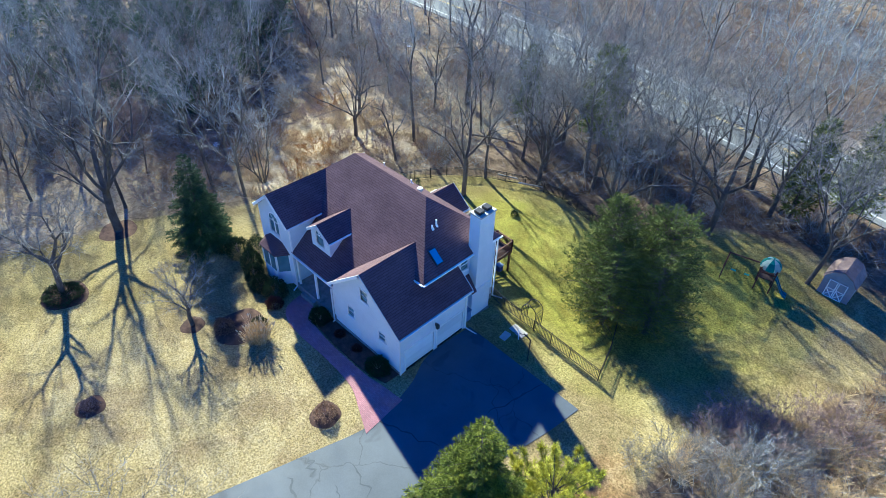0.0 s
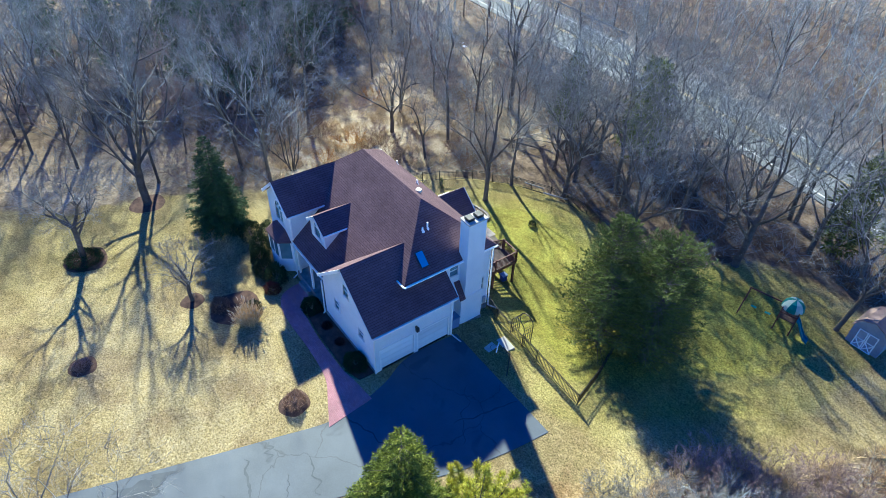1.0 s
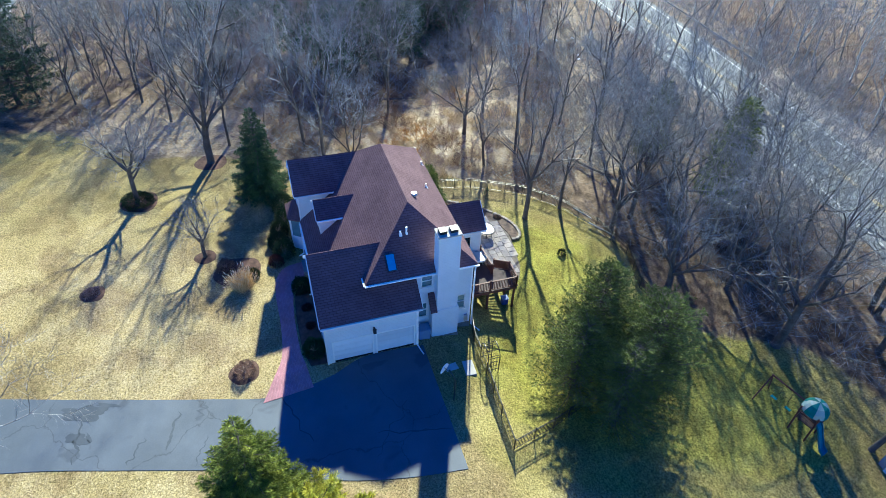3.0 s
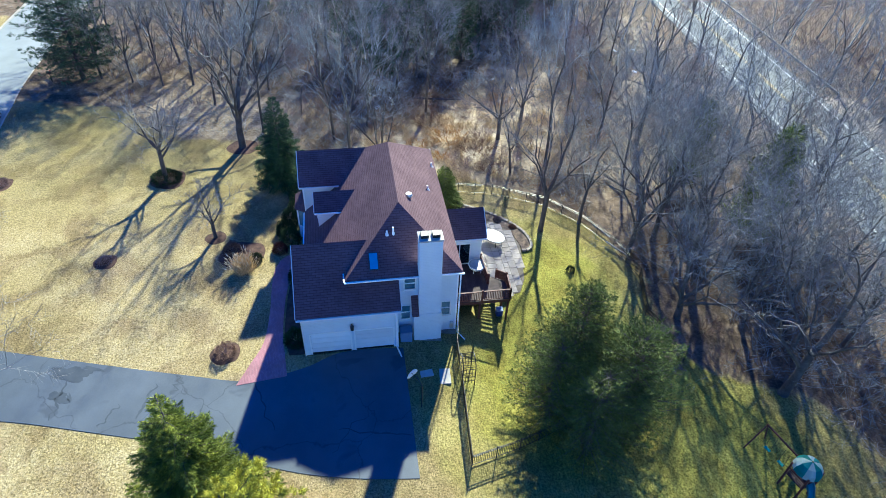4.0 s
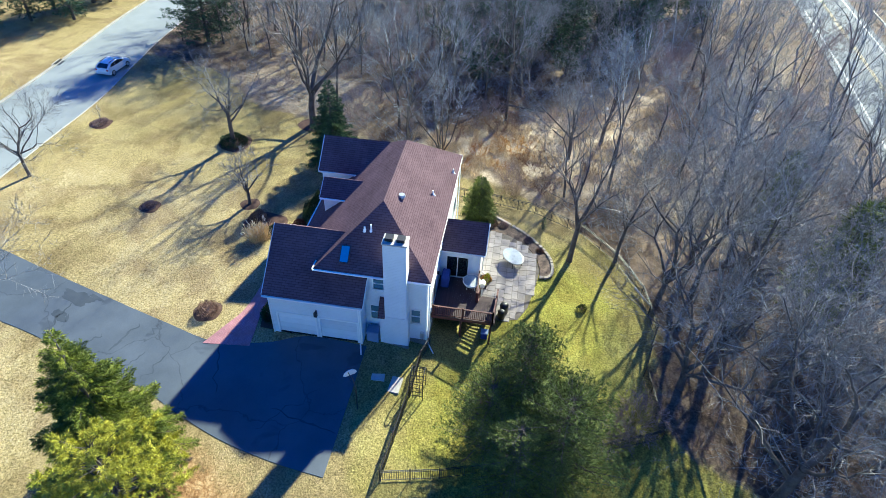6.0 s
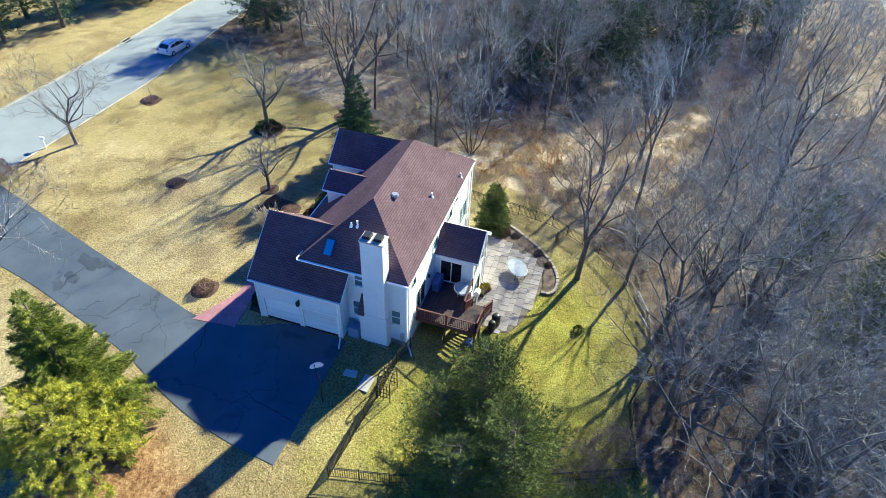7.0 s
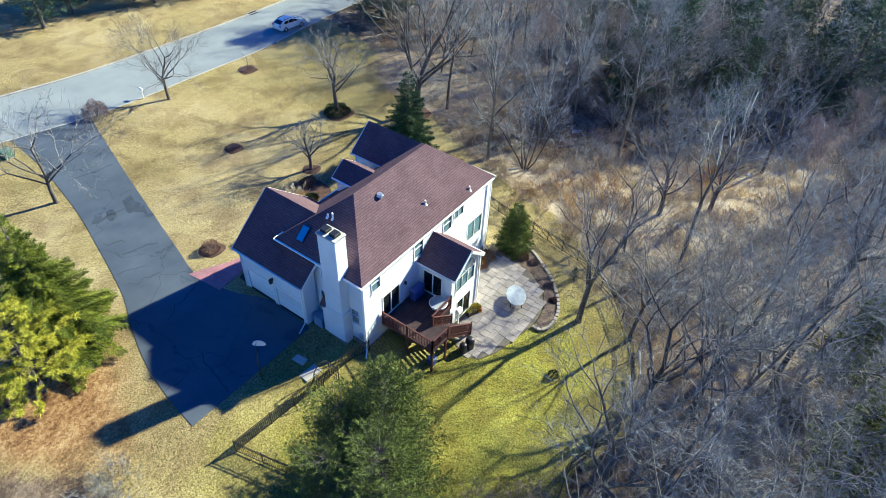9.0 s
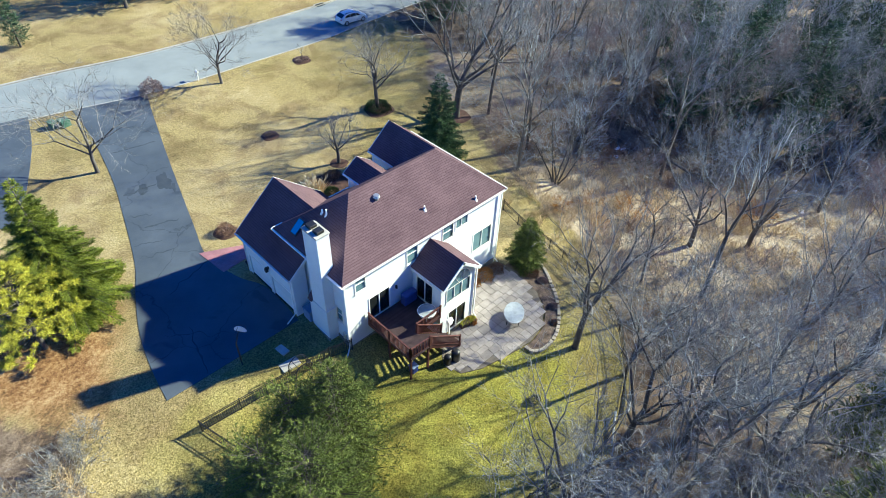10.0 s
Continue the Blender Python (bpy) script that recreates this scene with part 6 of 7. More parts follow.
for x, y, s, lab in ((-27.15, 33.45, 1.0, "black covered kettle grill on the terrace"), (-26.5, 33.3, 0.85, "dark planter pot by the deck stairs")):
    kg = thing("kettle_grill" if s == 1.0 else "planter_pot", lab, "grill" if s == 1.0 else "planter", at=(x, y, PZ + 0.012))
    bm = bmesh.new()
    prof = ((0.0, 0.30), (0.05, 0.34), (0.6, 0.34), (0.85, 0.33), (0.95, 0.26), (1.0, 0.10))
    rr = [[bm.verts.new((r * s * math.cos(a), r * s * math.sin(a), z * s)) for a in [2 * math.pi * i / 18 for i in range(18)]] for z, r in prof]
    for a, b in zip(rr, rr[1:]):
        for i in range(18):
            bm.faces.new((a[i], a[(i + 1) % 18], b[(i + 1) % 18], b[i]))
    bm.faces.new(rr[-1])
    bm.faces.new(rr[0][::-1])
    part("body", bm, BLACK_METAL, kg, smooth=True)
    bm = bmesh.new()
    tube(bm, (0.38 * s, -0.12, 0.6 * s), (0.38 * s, 0.12, 0.6 * s), 0.02, n=6)
    part("handle", bm, BLACK_METAL, kg)

bh = thing("birdhouse", "small white birdhouse on a post by the deck stairs", "birdhouse", at=(-28.35, 31.55, PZ))
part("post", boxed(-0.05, 0.05, -0.05, 0.05, 0, 1.35), TRIM, bh)
part("box", boxed(-0.17, 0.17, -0.17, 0.17, 1.35, 1.75, bevel=0.01), TRIM, bh)
part("roof", slab([(-0.24, -0.22, 1.72), (0.24, -0.22, 1.72), (0.24, 0, 1.95), (-0.24, 0, 1.95)], (0, 0, -0.03)), TRIM, bh)
part("roof", slab([(-0.24, 0.22, 1.72), (0.24, 0.22, 1.72), (0.24, 0, 1.95), (-0.24, 0, 1.95)], (0, 0, -0.03)), TRIM, bh)

# planter with yellow winter foliage
fp = thing("flower_planter", "low wooden planter with yellow and dark foliage by the sunroom", "planter", at=(-30.2, 31.75, PZ + 0.012), turn=-10)
part("tub", boxed(-0.7, 0.7, -0.2, 0.2, 0, 0.32, bevel=0.02), DECK, fp)
part("soil", boxed(-0.66, 0.66, -0.16, 0.16, 0.3, 0.335), BED, fp)
o = new("foliage", leafy_mesh(371, 0.66, 0.2, 0.3, 60, 0.18, NEEDLE_YELLOW))
o.parent, o.location = fp, (0, 0, 0.31)

# beds by the terrace
for i, (x, y, r, h, mat) in enumerate(((-36.3, 29.2, 0.7, 0.8, SHRUB_RUST), (-35.0, 29.0, 0.8, 0.9, SHRUB_ORANGE), (-33.6, 28.9, 0.75, 0.8, SHRUB_ORANGE), (-32.2, 29.0, 0.7, 0.9, SHRUB_RUST), (-31.75, 30.3, 0.45, 0.9, SHRUB_GREEN), (-31.75, 29.4, 0.4, 1.1, SHRUB_GREEN),
                                  (-30.6, 31.75, 0.4, 0.5, SHRUB_ORANGE), (-38.3, 31.4, 0.6, 0.6, SHRUB_RUST), (-38.3, 32.6, 0.4, 0.3, BARK_RED), (-36.6, 35.0, 0.35, 0.25, BARK_RED), (-38.9, 30.6, 0.5, 0.4, SHRUB_RUST), (-35.3, 36.1, 0.3, 0.16, SHRUB_RUST))):
    mound((x, y), r, r, h, 420, 0.16, mat, "low bush of dry orange leaves by the terrace" if mat is SHRUB_ORANGE else "low brown bush in the terrace bed", "garden_bush", "terrace bushes", 300 + i)

# ---- front beds ----
fb_l = bezier([(-20.7, 16.3, 0), (-22.5, 15.95, 0), (-25.3, 15.95, 0), (-27.9, 16.15, 0), (-29.3, 16.65, 0)], 6)
fb_r = bezier([(-20.6, 17.45, 0), (-22.5, 17.45, 0), (-25.3, 17.45, 0), (-27.6, 17.45, 0), (-29.4, 17.5, 0)], 6)
tagged(finish("planting_bed_front", ribbon(fb_l, fb_r, 0.06), MULCH_MAT), "dark mulched bed along the garage wall", "planting bed", kind="structure")
HEDGE = ((-28.7, 16.75, 0.85, 1.05), (-22.0, 16.75, 0.9, 0.9), (-33.5, 16.0, 1.0, 1.5), (-35.0, 15.6, 1.0, 1.1), (-36.5, 15.9, 0.9, 1.4), (-37.8, 16.5, 1.0, 1.8), (-38.6, 17.6, 1.0, 2.2), (-40.2, 16.6, 1.1, 1.5))
for i, (x, y, r, h) in enumerate(HEDGE):
    mound((x, y), r, r * 0.85, h, 600, 0.17, SHRUB_GREEN, "rounded dark evergreen shrub against the house", "evergreen_shrub", "foundation shrubs", 330 + i)
for i, (x, r, h) in enumerate(((-26.4, 0.42, 0.2), (-24.4, 0.38, 0.18))):
    mound((x, 16.85), r, r * 0.8, h, 260, 0.15, SHRUB_RED, "low dark red-brown shrub against the garage", "red_shrub", "foundation shrubs", 344 + i)
mound((-32.4, 15.2), 0.6, 0.6, 0.8, 420, 0.15, SHRUB_RED, "small dark red shrub by the front walk", "red_shrub", "", 350)
mound((-21.5, 11.95), 0.72, 0.72, 1.0, 210, 0.15, SHRUB_RUST, "rust-coloured round bush in a mulch ring on the lawn", "round_bush", "", 351, turn=30)
mound((-32.5, 1.4), 0.7, 0.6, 0.35, 240, 0.13, BARK_RED, "flattened dark bush in a mulch patch on the lawn", "low_bush", "", 352)
mound((-33.0, 11.2), 0.9, 0.7, 0.7, 380, 0.15, SHRUB_RUST, "brown bush in the lawn bed", "low_bush", "", 353)
mound((-31.4, 13.2), 0.7, 0.6, 0.6, 380, 0.15, SHRUB_GREEN, "dark low shrub in the lawn bed", "low_bush", "", 354)
mound((-44.6, 4.0), 1.5, 1.4, 0.8, 900, 0.17, SHRUB_GREEN, "ring of clipped dark shrub round a tree foot", "hedge_ring", "", 355)
mound((-27.3, -13.4), 1.25, 1.2, 1.7, 800, 0.16, BARK_RED, "round reddish bare bush at the driveway mouth", "round_bush", "", 356)
mound((-44.7, -10.7), 0.95, 0.8, 0.35, 240, 0.14, BARK_RED, "low twiggy bush round a sapling", "low_bush", "", 357)
mound((-28.65, 39.6), 0.4, 0.35, 0.5, 160, 0.12, SHRUB_GREEN, "small dark shrub on the back lawn", "low_bush", "", 358)
thicket = [bare_tree_meshes(160 + i, 2.5, 0.02, THICKET, 0, m, m, stems=20, splay=0.9) for i, m in enumerate((BARK_GREY, BARK_RED))]
for x, y, k, size in ((-3.8, 25.3, 0, 0.9), (-1.8, 31.2, 1, 1.1), (-3.2, 29.6, 1, 0.9), (-1.9, 27.6, 0, 0.9), (0.2, 33.6, 1, 1.0), (0.6, 30.0, 0, 1.0), (1.6, 36.5, 1, 0.9), (-17.0, 41.3, 1, 0.8), (-5.6, 23.6, 0, 0.6), (-0.3, 25.2, 0, 0.8), (-18.6, 43.2, 1, 0.9)):
    tree(thicket[k], (x, y), rng.uniform(0, 360), size, "grey leafless thicket bush beside the lawn" if k == 0 else "brown leafless thicket bush beside the lawn", "lawn-edge thickets", "shrub", "thicket_bush")
rust = [bare_tree_meshes(170 + i, 1.9, 0.02, SHRUBBY, 0, m, m, stems=18, splay=0.9) for i, m in enumerate((SHRUB_RUST, SHRUB_ORANGE, BARK_RED))]
for i, (x, y, r) in enumerate(((-53.8, 25.7, 1.1), (-51.7, 32.8, 1.2), (-46.5, 38.0, 1.1), (-49.3, 35.4, 1.3), (-50.5, 29.0, 0.8), (-46.0, 33.0, 0.9), (-56.0, 31.0, 1.2), (-47.5, 27.5, 0.7), (-58.5, 37.0, 1.2), (-43.5, 42.0, 1.0), (-48.2, 31.4, 0.6),
                                (-52.6, 36.8, 0.8), (-45.0, 36.0, 0.7), (-60.5, 41.0, 1.1), (-54.5, 44.0, 0.9), (-49.5, 41.2, 0.8))):
    tree(rust[i % 3], (x, y), i * 77, r, "rust-brown leafless bush in the meadow", "meadow bushes", "shrub", "meadow_bush")

# mulch rings
for x, y, r in ((-21.5, 11.95, 1.05), (-32.5, 1.4, 0.95), (-44.7, -10.7, 1.2), (-44.6, 4.0, 1.8), (-50.3, 10.6, 1.6), (-34.9, 9.7, 0.9), (-32.2, 12.2, 1.9)):
    bm = bmesh.new()
    rim = [bm.verts.new((x + r * (1 + 0.08 * math.sin(4 * a + x)) * math.cos(a), y + r * (1 + 0.06 * math.sin(3 * a)) * math.sin(a), ground_z(x, y) + 0.0)) for a in [2 * math.pi * i / 24 for i in range(24)]]
    mid = [bm.verts.new((x + r * 0.7 * math.cos(a), y + r * 0.7 * math.sin(a), ground_z(x, y) + 0.10)) for a in [2 * math.pi * i / 24 for i in range(24)]]
    for i in range(24):
        bm.faces.new((rim[i], rim[(i + 1) % 24], mid[(i + 1) % 24], mid[i]))
    bm.faces.new(mid)
    tagged(finish("mulch_ring", bm, MULCH_MAT, smooth=True), "dark bark mulch ring on the lawn", "mulch", "mulch rings")

# plume grass
pg = thing("plume_grass", "tall clump of straw-coloured plume grass", "ornamental grass", at=(-30.2, 12.4, ground_z(-30.2, 12.4)))
rows, plumes = [], []
rng = random.Random(77)
for i in range(1100):
    a, e = rng.uniform(0, 6.28), abs(rng.gauss(0, 0.42))
    d = Vector((math.cos(a) * e, math.sin(a) * e, 1)).normalized()
    p = Vector((math.cos(a) * 0.75 * rng.random(), math.sin(a) * 0.75 * rng.random(), 0))
    L = rng.uniform(0.9, 1.65)
    rows.append((p, d, L, 0.014))
    if i % 9 == 0:
        plumes.append((p + d * L * 0.9, (d + Vector((0.15, -0.05, 0))).normalized(), 0.42, 0.05))
for nm, r, m in (("blades", rows, STRAW), ("plumes", plumes, PLUME)):
    o = new("blade" if nm == "blades" else "plume", blades_mesh(nm, r, m))
    o.parent = pg

# sapling by the street
tree(bare_tree_meshes(150, 2.4, 0.03, SHRUBBY, 0), (-44.7, -10.7), 0, 1, "thin bare sapling on the lawn", "", "tree", "sapling")

# ---- fence of black metal pickets ----
fence = thing("fence", "black metal picket fence round the back lawn", "fence")
FH = 1.15
picket_me = post_me = None
count = 0
rest = []


def fence_run(pts):
    global picket_me, post_me, count
    for (xa, ya), (xb, yb) in zip(pts, pts[1:]):
        L = math.hypot(xb - xa, yb - ya)
        bays = max(1, round(L / 1.85))
        for i in range(bays):
            f0, f1 = i / bays, (i + 1) / bays
            p0, p1 = (Vector((xa + (xb - xa) * f, ya + (yb - ya) * f, 0)) for f in (f0, f1))
            for p in (p0, p1):
                p.z = ground_z(p.x, p.y)
            for h, w in ((FH - 0.03, 0.04), (FH - 0.18, 0.035), (0.14, 0.035)):
                strip(p0 + Vector((0, 0, h)), p1 + Vector((0, 0, h)), w, 0.035, "rail", BLACK_METAL, fence)
            if post_me is None:
                o = part("post", boxed(-0.035, 0.035, -0.035, 0.035, -0.2, FH + 0.08, bevel=0.008), BLACK_METAL, fence)
                post_me = o.data
            else:
                o = shared("post", post_me, Matrix(), fence)
            o.matrix_basis = pose(p0.x, p0.y, p0.z)
            k = max(2, int((p1 - p0).length / 0.13))
            for j in range(1, k):
                p = p0.lerp(p1, j / k)
                if count < 290:
                    if picket_me is None:
                        o = part("picket", boxed(-0.012, 0.012, -0.012, 0.012, 0.08, FH), BLACK_METAL, fence)
                        picket_me = o.data
                    else:
                        o = shared("picket", picket_me, Matrix(), fence)
                    o.matrix_basis = pose(p.x, p.y, p.z)
                    count += 1
                else:
                    rest.append((p + Vector((0, 0, 0.08)), p + Vector((0, 0, FH)), 0.014, 0.014))


fence_run([(-21.8, 28.45), (-20.2, 28.05), (-18.45, 27.95)])
fence_run([(-17.1, 27.85), (-15.4, 27.7), (-13.6, 27.55), (-11.0, 27.35), (-12.1, 30.7), (-13.3, 33.6), (-15.4, 39.4), (-17.6, 44.6)])
fence_run([(-17.6, 44.6), (-22.7, 43.9), (-27.0, 45.2), (-31.3, 44.5), (-35.1, 42.7), (-38.4, 40.0), (-41.0, 35.4), (-42.0, 30.4), (-42.5, 24.5), (-37.4, 23.5)])
o = tagged(new("picket_rest", segments_mesh("picket_rest", rest, BLACK_METAL, 3)), kind="stuff")
o.parent = fence

arbor = thing("garden_arbor", "black wrought-iron garden arbor with an arched top over the gate", "arbor", at=(-17.78, 27.9, ground_z(-17.8, 28.2)))
for yy in (0.0, 0.85):
    bm = bmesh.new()
    pts = [Vector((-0.66, yy, -0.2)), Vector((-0.66, yy, 1.55))] + [Vector((-0.66 * math.cos(a), yy, 1.55 + 0.62 * math.sin(a))) for a in [math.pi * i / 10 for i in range(1, 10)]] + [Vector((0.66, yy, 1.55)), Vector((0.66, yy, -0.2))]
    for a, b in zip(pts, pts[1:]):
        tube(bm, a, b, 0.034, n=6)
    part("arch", bm, BLACK_METAL, arbor)
for x in (-0.66, 0.66):
    for z in (0.35, 0.75, 1.15, 1.55):
        bm = bmesh.new()
        tube(bm, (x, 0, z), (x, 0.85, z), 0.022, n=5)
        part("crossbar", bm, BLACK_METAL, arbor)
    for yy in (0.2, 0.42, 0.64):
        bm = bmesh.new()
        tube(bm, (x, yy, 0.1), (x, yy, 1.55), 0.018, n=5)
        part("side_bar", bm, BLACK_METAL, arbor)
for i in range(1, 10, 2):
    a = math.pi * i / 10
    bm = bmesh.new()
    tube(bm, (-0.66 * math.cos(a), 0, 1.55 + 0.62 * math.sin(a)), (-0.66 * math.cos(a), 0.85, 1.55 + 0.62 * math.sin(a)), 0.022, n=5)
    part("crossbar", bm, BLACK_METAL, arbor)
gate = new("gate")
gate.parent = arbor
for z in (0.15, 0.95):
    part("gate_rail", boxed(-0.6, 0.6, 0.02, 0.05, z, z + 0.035), BLACK_METAL, gate)
for i in range(9):
    x = -0.56 + i * 0.14
    part("gate_bar", boxed(x - 0.01, x + 0.01, 0.025, 0.045, 0.08, 1.05), BLACK_METAL, gate)

# ---- basketball stand, slabs and bin by the driveway ----
hoop = thing("basketball_stand", "basketball stand with a white fan-shaped backboard", "basketball hoop", at=(-15.35, 24.85, ground_z(-15.35, 24.85)), turn=217)
bm = bmesh.new()
tube(bm, (0, 0, -0.3), (0, 0, 2.2), 0.05, n=10)
tube(bm, (0, 0, 2.2), (0.5, 0, 2.75), 0.045, n=10)
part("pole", bm, BLACK_METAL, hoop)
for z in (2.45, 2.85):
    bm = bmesh.new()
    tube(bm, (0.3, 0.12, z - 0.1), (0.82, 0.12, z), 0.02, n=6)
    part("arm", bm, BLACK_METAL, hoop)
bm = slab([(0.84, 0.46 * math.cos(a) if 0 < i < 14 else 0.30 * math.cos(a), 2.45 + (0.50 * math.sin(a) if 0 < i < 14 else 0)) for i, a in enumerate([math.pi * i / 14 for i in range(15)])], (0.04, 0, 0))
part("backboard", bm, DOOR_WHITE, hoop)
bm = bmesh.new()
for i in range(16):
    a, b = 2 * math.pi * i / 16, 2 * math.pi * (i + 1) / 16
    tube(bm, (1.13 + 0.23 * math.cos(a), 0.23 * math.sin(a), 2.52), (1.13 + 0.23 * math.cos(b), 0.23 * math.sin(b), 2.52), 0.012, n=5, caps=False)
part("rim", bm, DECK_RED, hoop)
for x, y, w, d, turn, lab in ((-18.0, 25.55, 0.55, 0.9, 8, "pale concrete paving slab in the grass"), (-17.75, 26.75, 1.3, 0.85, -4, "pale concrete landing slab at the garden gate")):
    sl = tagged(finish("paving_slab", boxed(-w / 2, w / 2, -d / 2, d / 2, -0.1, 0.06, bevel=0.012), CONCRETE), lab, "paving slab", "paving slabs by the gate")
    sl.matrix_basis = pose(x, y, ground_z(x, y), 0, 0, turn)
bin_ = thing("storage_bin", "blue-grey plastic storage bin beside the garage", "storage bin", at=(-21.2, 24.5, -0.2))
part("body", boxed(-0.35, 0.35, -0.42, 0.42, -0.3, 0.85, bevel=0.04), BLUE_BIN, bin_)
part("lid", boxed(-0.38, 0.38, -0.45, 0.45, 0.85, 0.95, bevel=0.03), BLUE_BIN, bin_)
bt = thing("storage_tub", "blue plastic tub under the deck", "tub", at=(-24.2, 32.2, ground_z(-24.2, 32.2)))
part("body", boxed(-0.25, 0.25, -0.25, 0.25, 0, 0.6, bevel=0.05), BLUE_COVER, bt)
part("lid", boxed(-0.28, 0.28, -0.28, 0.28, 0.6, 0.66, bevel=0.02), BLUE_BIN, bt)

# ---- play set and shed ----
play = thing("play_set", "wooden swing set with a teal and white canopy and blue slide", "play set", at=(-7.4, 47.0, ground_z(-7.4, 47.0)), turn=14)
for sx in (-0.6, 0.6):
    for sy in (-0.6, 0.6):
        part("tower_post", boxed(sx - 0.05, sx + 0.05, sy - 0.05, sy + 0.05, -0.2, 2.4), DECK_RED, play)
for i in range(8):
    part("platform_board", boxed(-0.62, 0.62, -0.62 + i * 0.156, -0.48 + i * 0.156, 1.3, 1.34), DECK, play)
for sy in (-0.6, 0.6):
    part("guard_rail", boxed(-0.6, 0.6, sy - 0.03, sy + 0.03, 1.85, 1.95), DECK_RED, play)
for i in range(8):
    a0, a1 = 2 * math.pi * i / 8 + 0.39, 2 * math.pi * (i + 1) / 8 + 0.39
    bm = bmesh.new()
    prev = None
    for r, z in ((0.84, 2.25), (0.78, 2.58), (0.54, 2.9), (0.05, 3.08)):
        cur = [bm.verts.new((r * math.cos(a), r * math.sin(a), z)) for a in (a0, (a0 + a1) / 2, a1)]
        if prev:
            for k in range(2):
                bm.faces.new((prev[k], prev[k + 1], cur[k + 1], cur[k]))
        prev = cur
    bmesh.ops.solidify(bm, geom=list(bm.faces), thickness=0.02)
    part("canopy_panel", bm, TEAL if i % 2 else CANOPY_WHITE, play)
bm = bmesh.new()
tube(bm, (-0.6, 0.2, 2.2), (-3.3, 0.2, 2.2), 0.06, n=8)
part("swing_beam", bm, DECK_RED, play)
for sy in (-0.75, 1.15):
    bm = bmesh.new()
    tube(bm, (-3.25, 0.2, 2.25), (-3.35, sy, -0.1), 0.05, n=8)
    part("leg", bm, DECK_RED, play)
for x in (-1.4, -2.5):
    sw = new("swing")
    sw.parent = play
    part("seat", boxed(x - 0.22, x + 0.22, 0.1, 0.3, 0.55, 0.59), TEAL, sw)
    for s in (-0.2, 0.2):
        bm = bmesh.new()
        tube(bm, (x + s, 0.2, 0.57), (x + s, 0.2, 2.2), 0.008, n=4)
        part("chain", bm, BLACK_METAL, sw)
sl = new("slide")
sl.parent = play
pts = [(0.55, 0.1, 1.34), (0.85, 0.0, 1.15), (1.25, -0.2, 0.6), (1.6, -0.35, 0.2), (1.95, -0.5, 0.12)]
for off, hh, nm in ((0.0, 0.04, "chute"), (-0.25, 0.2, "side"), (0.25, 0.2, "side")):
    bm = bmesh.new()
    wd = 0.25 if nm == "chute" else 0.025
    rows_ = []
    for x, y, z in pts:
        rows_.append([bm.verts.new((x, y + off + s * wd, z + u)) for s, u in ((-1, 0), (1, 0), (1, hh), (-1, hh))])
    for a, b in zip(rows_, rows_[1:]):
        for i in range(4):
            bm.faces.new((a[i], a[(i + 1) % 4], b[(i + 1) % 4], b[i]))
    bm.faces.new(rows_[0][::-1])
    bm.faces.new(rows_[-1])
    part(nm, bm, SLIDE_BLUE, sl)

shed = thing("garden_shed", "grey wooden garden shed with white crossed doors and brown roof", "shed", at=(-2.7, 50.0, ground_z(-2.7, 51.2)))
part("wall", slab([(-1.2, 0, -0.2), (1.2, 0, -0.2), (1.2, 0, 1.75), (0.75, 0, 2.35), (0, 0, 2.7), (-0.75, 0, 2.35), (-1.2, 0, 1.75)], (0, 0.1, 0)), SHED_GREY, shed)
part("wall", slab([(-1.2, 2.5, -0.2), (1.2, 2.5, -0.2), (1.2, 2.5, 1.75), (0.75, 2.5, 2.35), (0, 2.5, 2.7), (-0.75, 2.5, 2.35), (-1.2, 2.5, 1.75)], (0, -0.1, 0)), SHED_GREY, shed)
for sx in (-1, 1):
    x0, x1 = sorted((sx * 1.2, sx * 1.1))
    part("wall", boxed(x0, x1, 0.1, 2.4, -0.2, 1.75), SHED_GREY, shed)
    part("roof", slab([(sx * 1.32, -0.15, 1.68), (sx * 1.32, 2.65, 1.68), (sx * 0.78, 2.65, 2.4), (sx * 0.78, -0.15, 2.4)], (0, 0, 0.06)), SHED_ROOF, shed)
    part("roof", slab([(sx * 0.78, -0.15, 2.4), (sx * 0.78, 2.65, 2.4), (0, 2.65, 2.78), (0, -0.15, 2.78)], (0, 0, 0.06)), SHED_ROOF, shed)
for x0 in (-0.72, 0.02):
    dr = new("shed_door")
    dr.parent = shed
    part("leaf", boxed(x0, x0 + 0.7, -0.05, 0.0, 0, 1.7), SHED_GREY, dr)
    for a, b in (((x0, 0), (x0 + 0.7, 0)), ((x0, 0.85), (x0 + 0.7, 0.85)), ((x0, 1.66), (x0 + 0.7, 1.66)), ((x0 + 0.04, 0), (x0 + 0.04, 1.7)), ((x0 + 0.66, 0), (x0 + 0.66, 1.7)), ((x0, 0), (x0 + 0.7, 0.85)), ((x0, 0.85), (x0 + 0.7, 0))):
        bm = bmesh.new()
        tube(bm, (a[0], -0.06, a[1]), (b[0], -0.06, b[1]), 0.045, n=4)
        part("batten", bm, TRIM, dr)

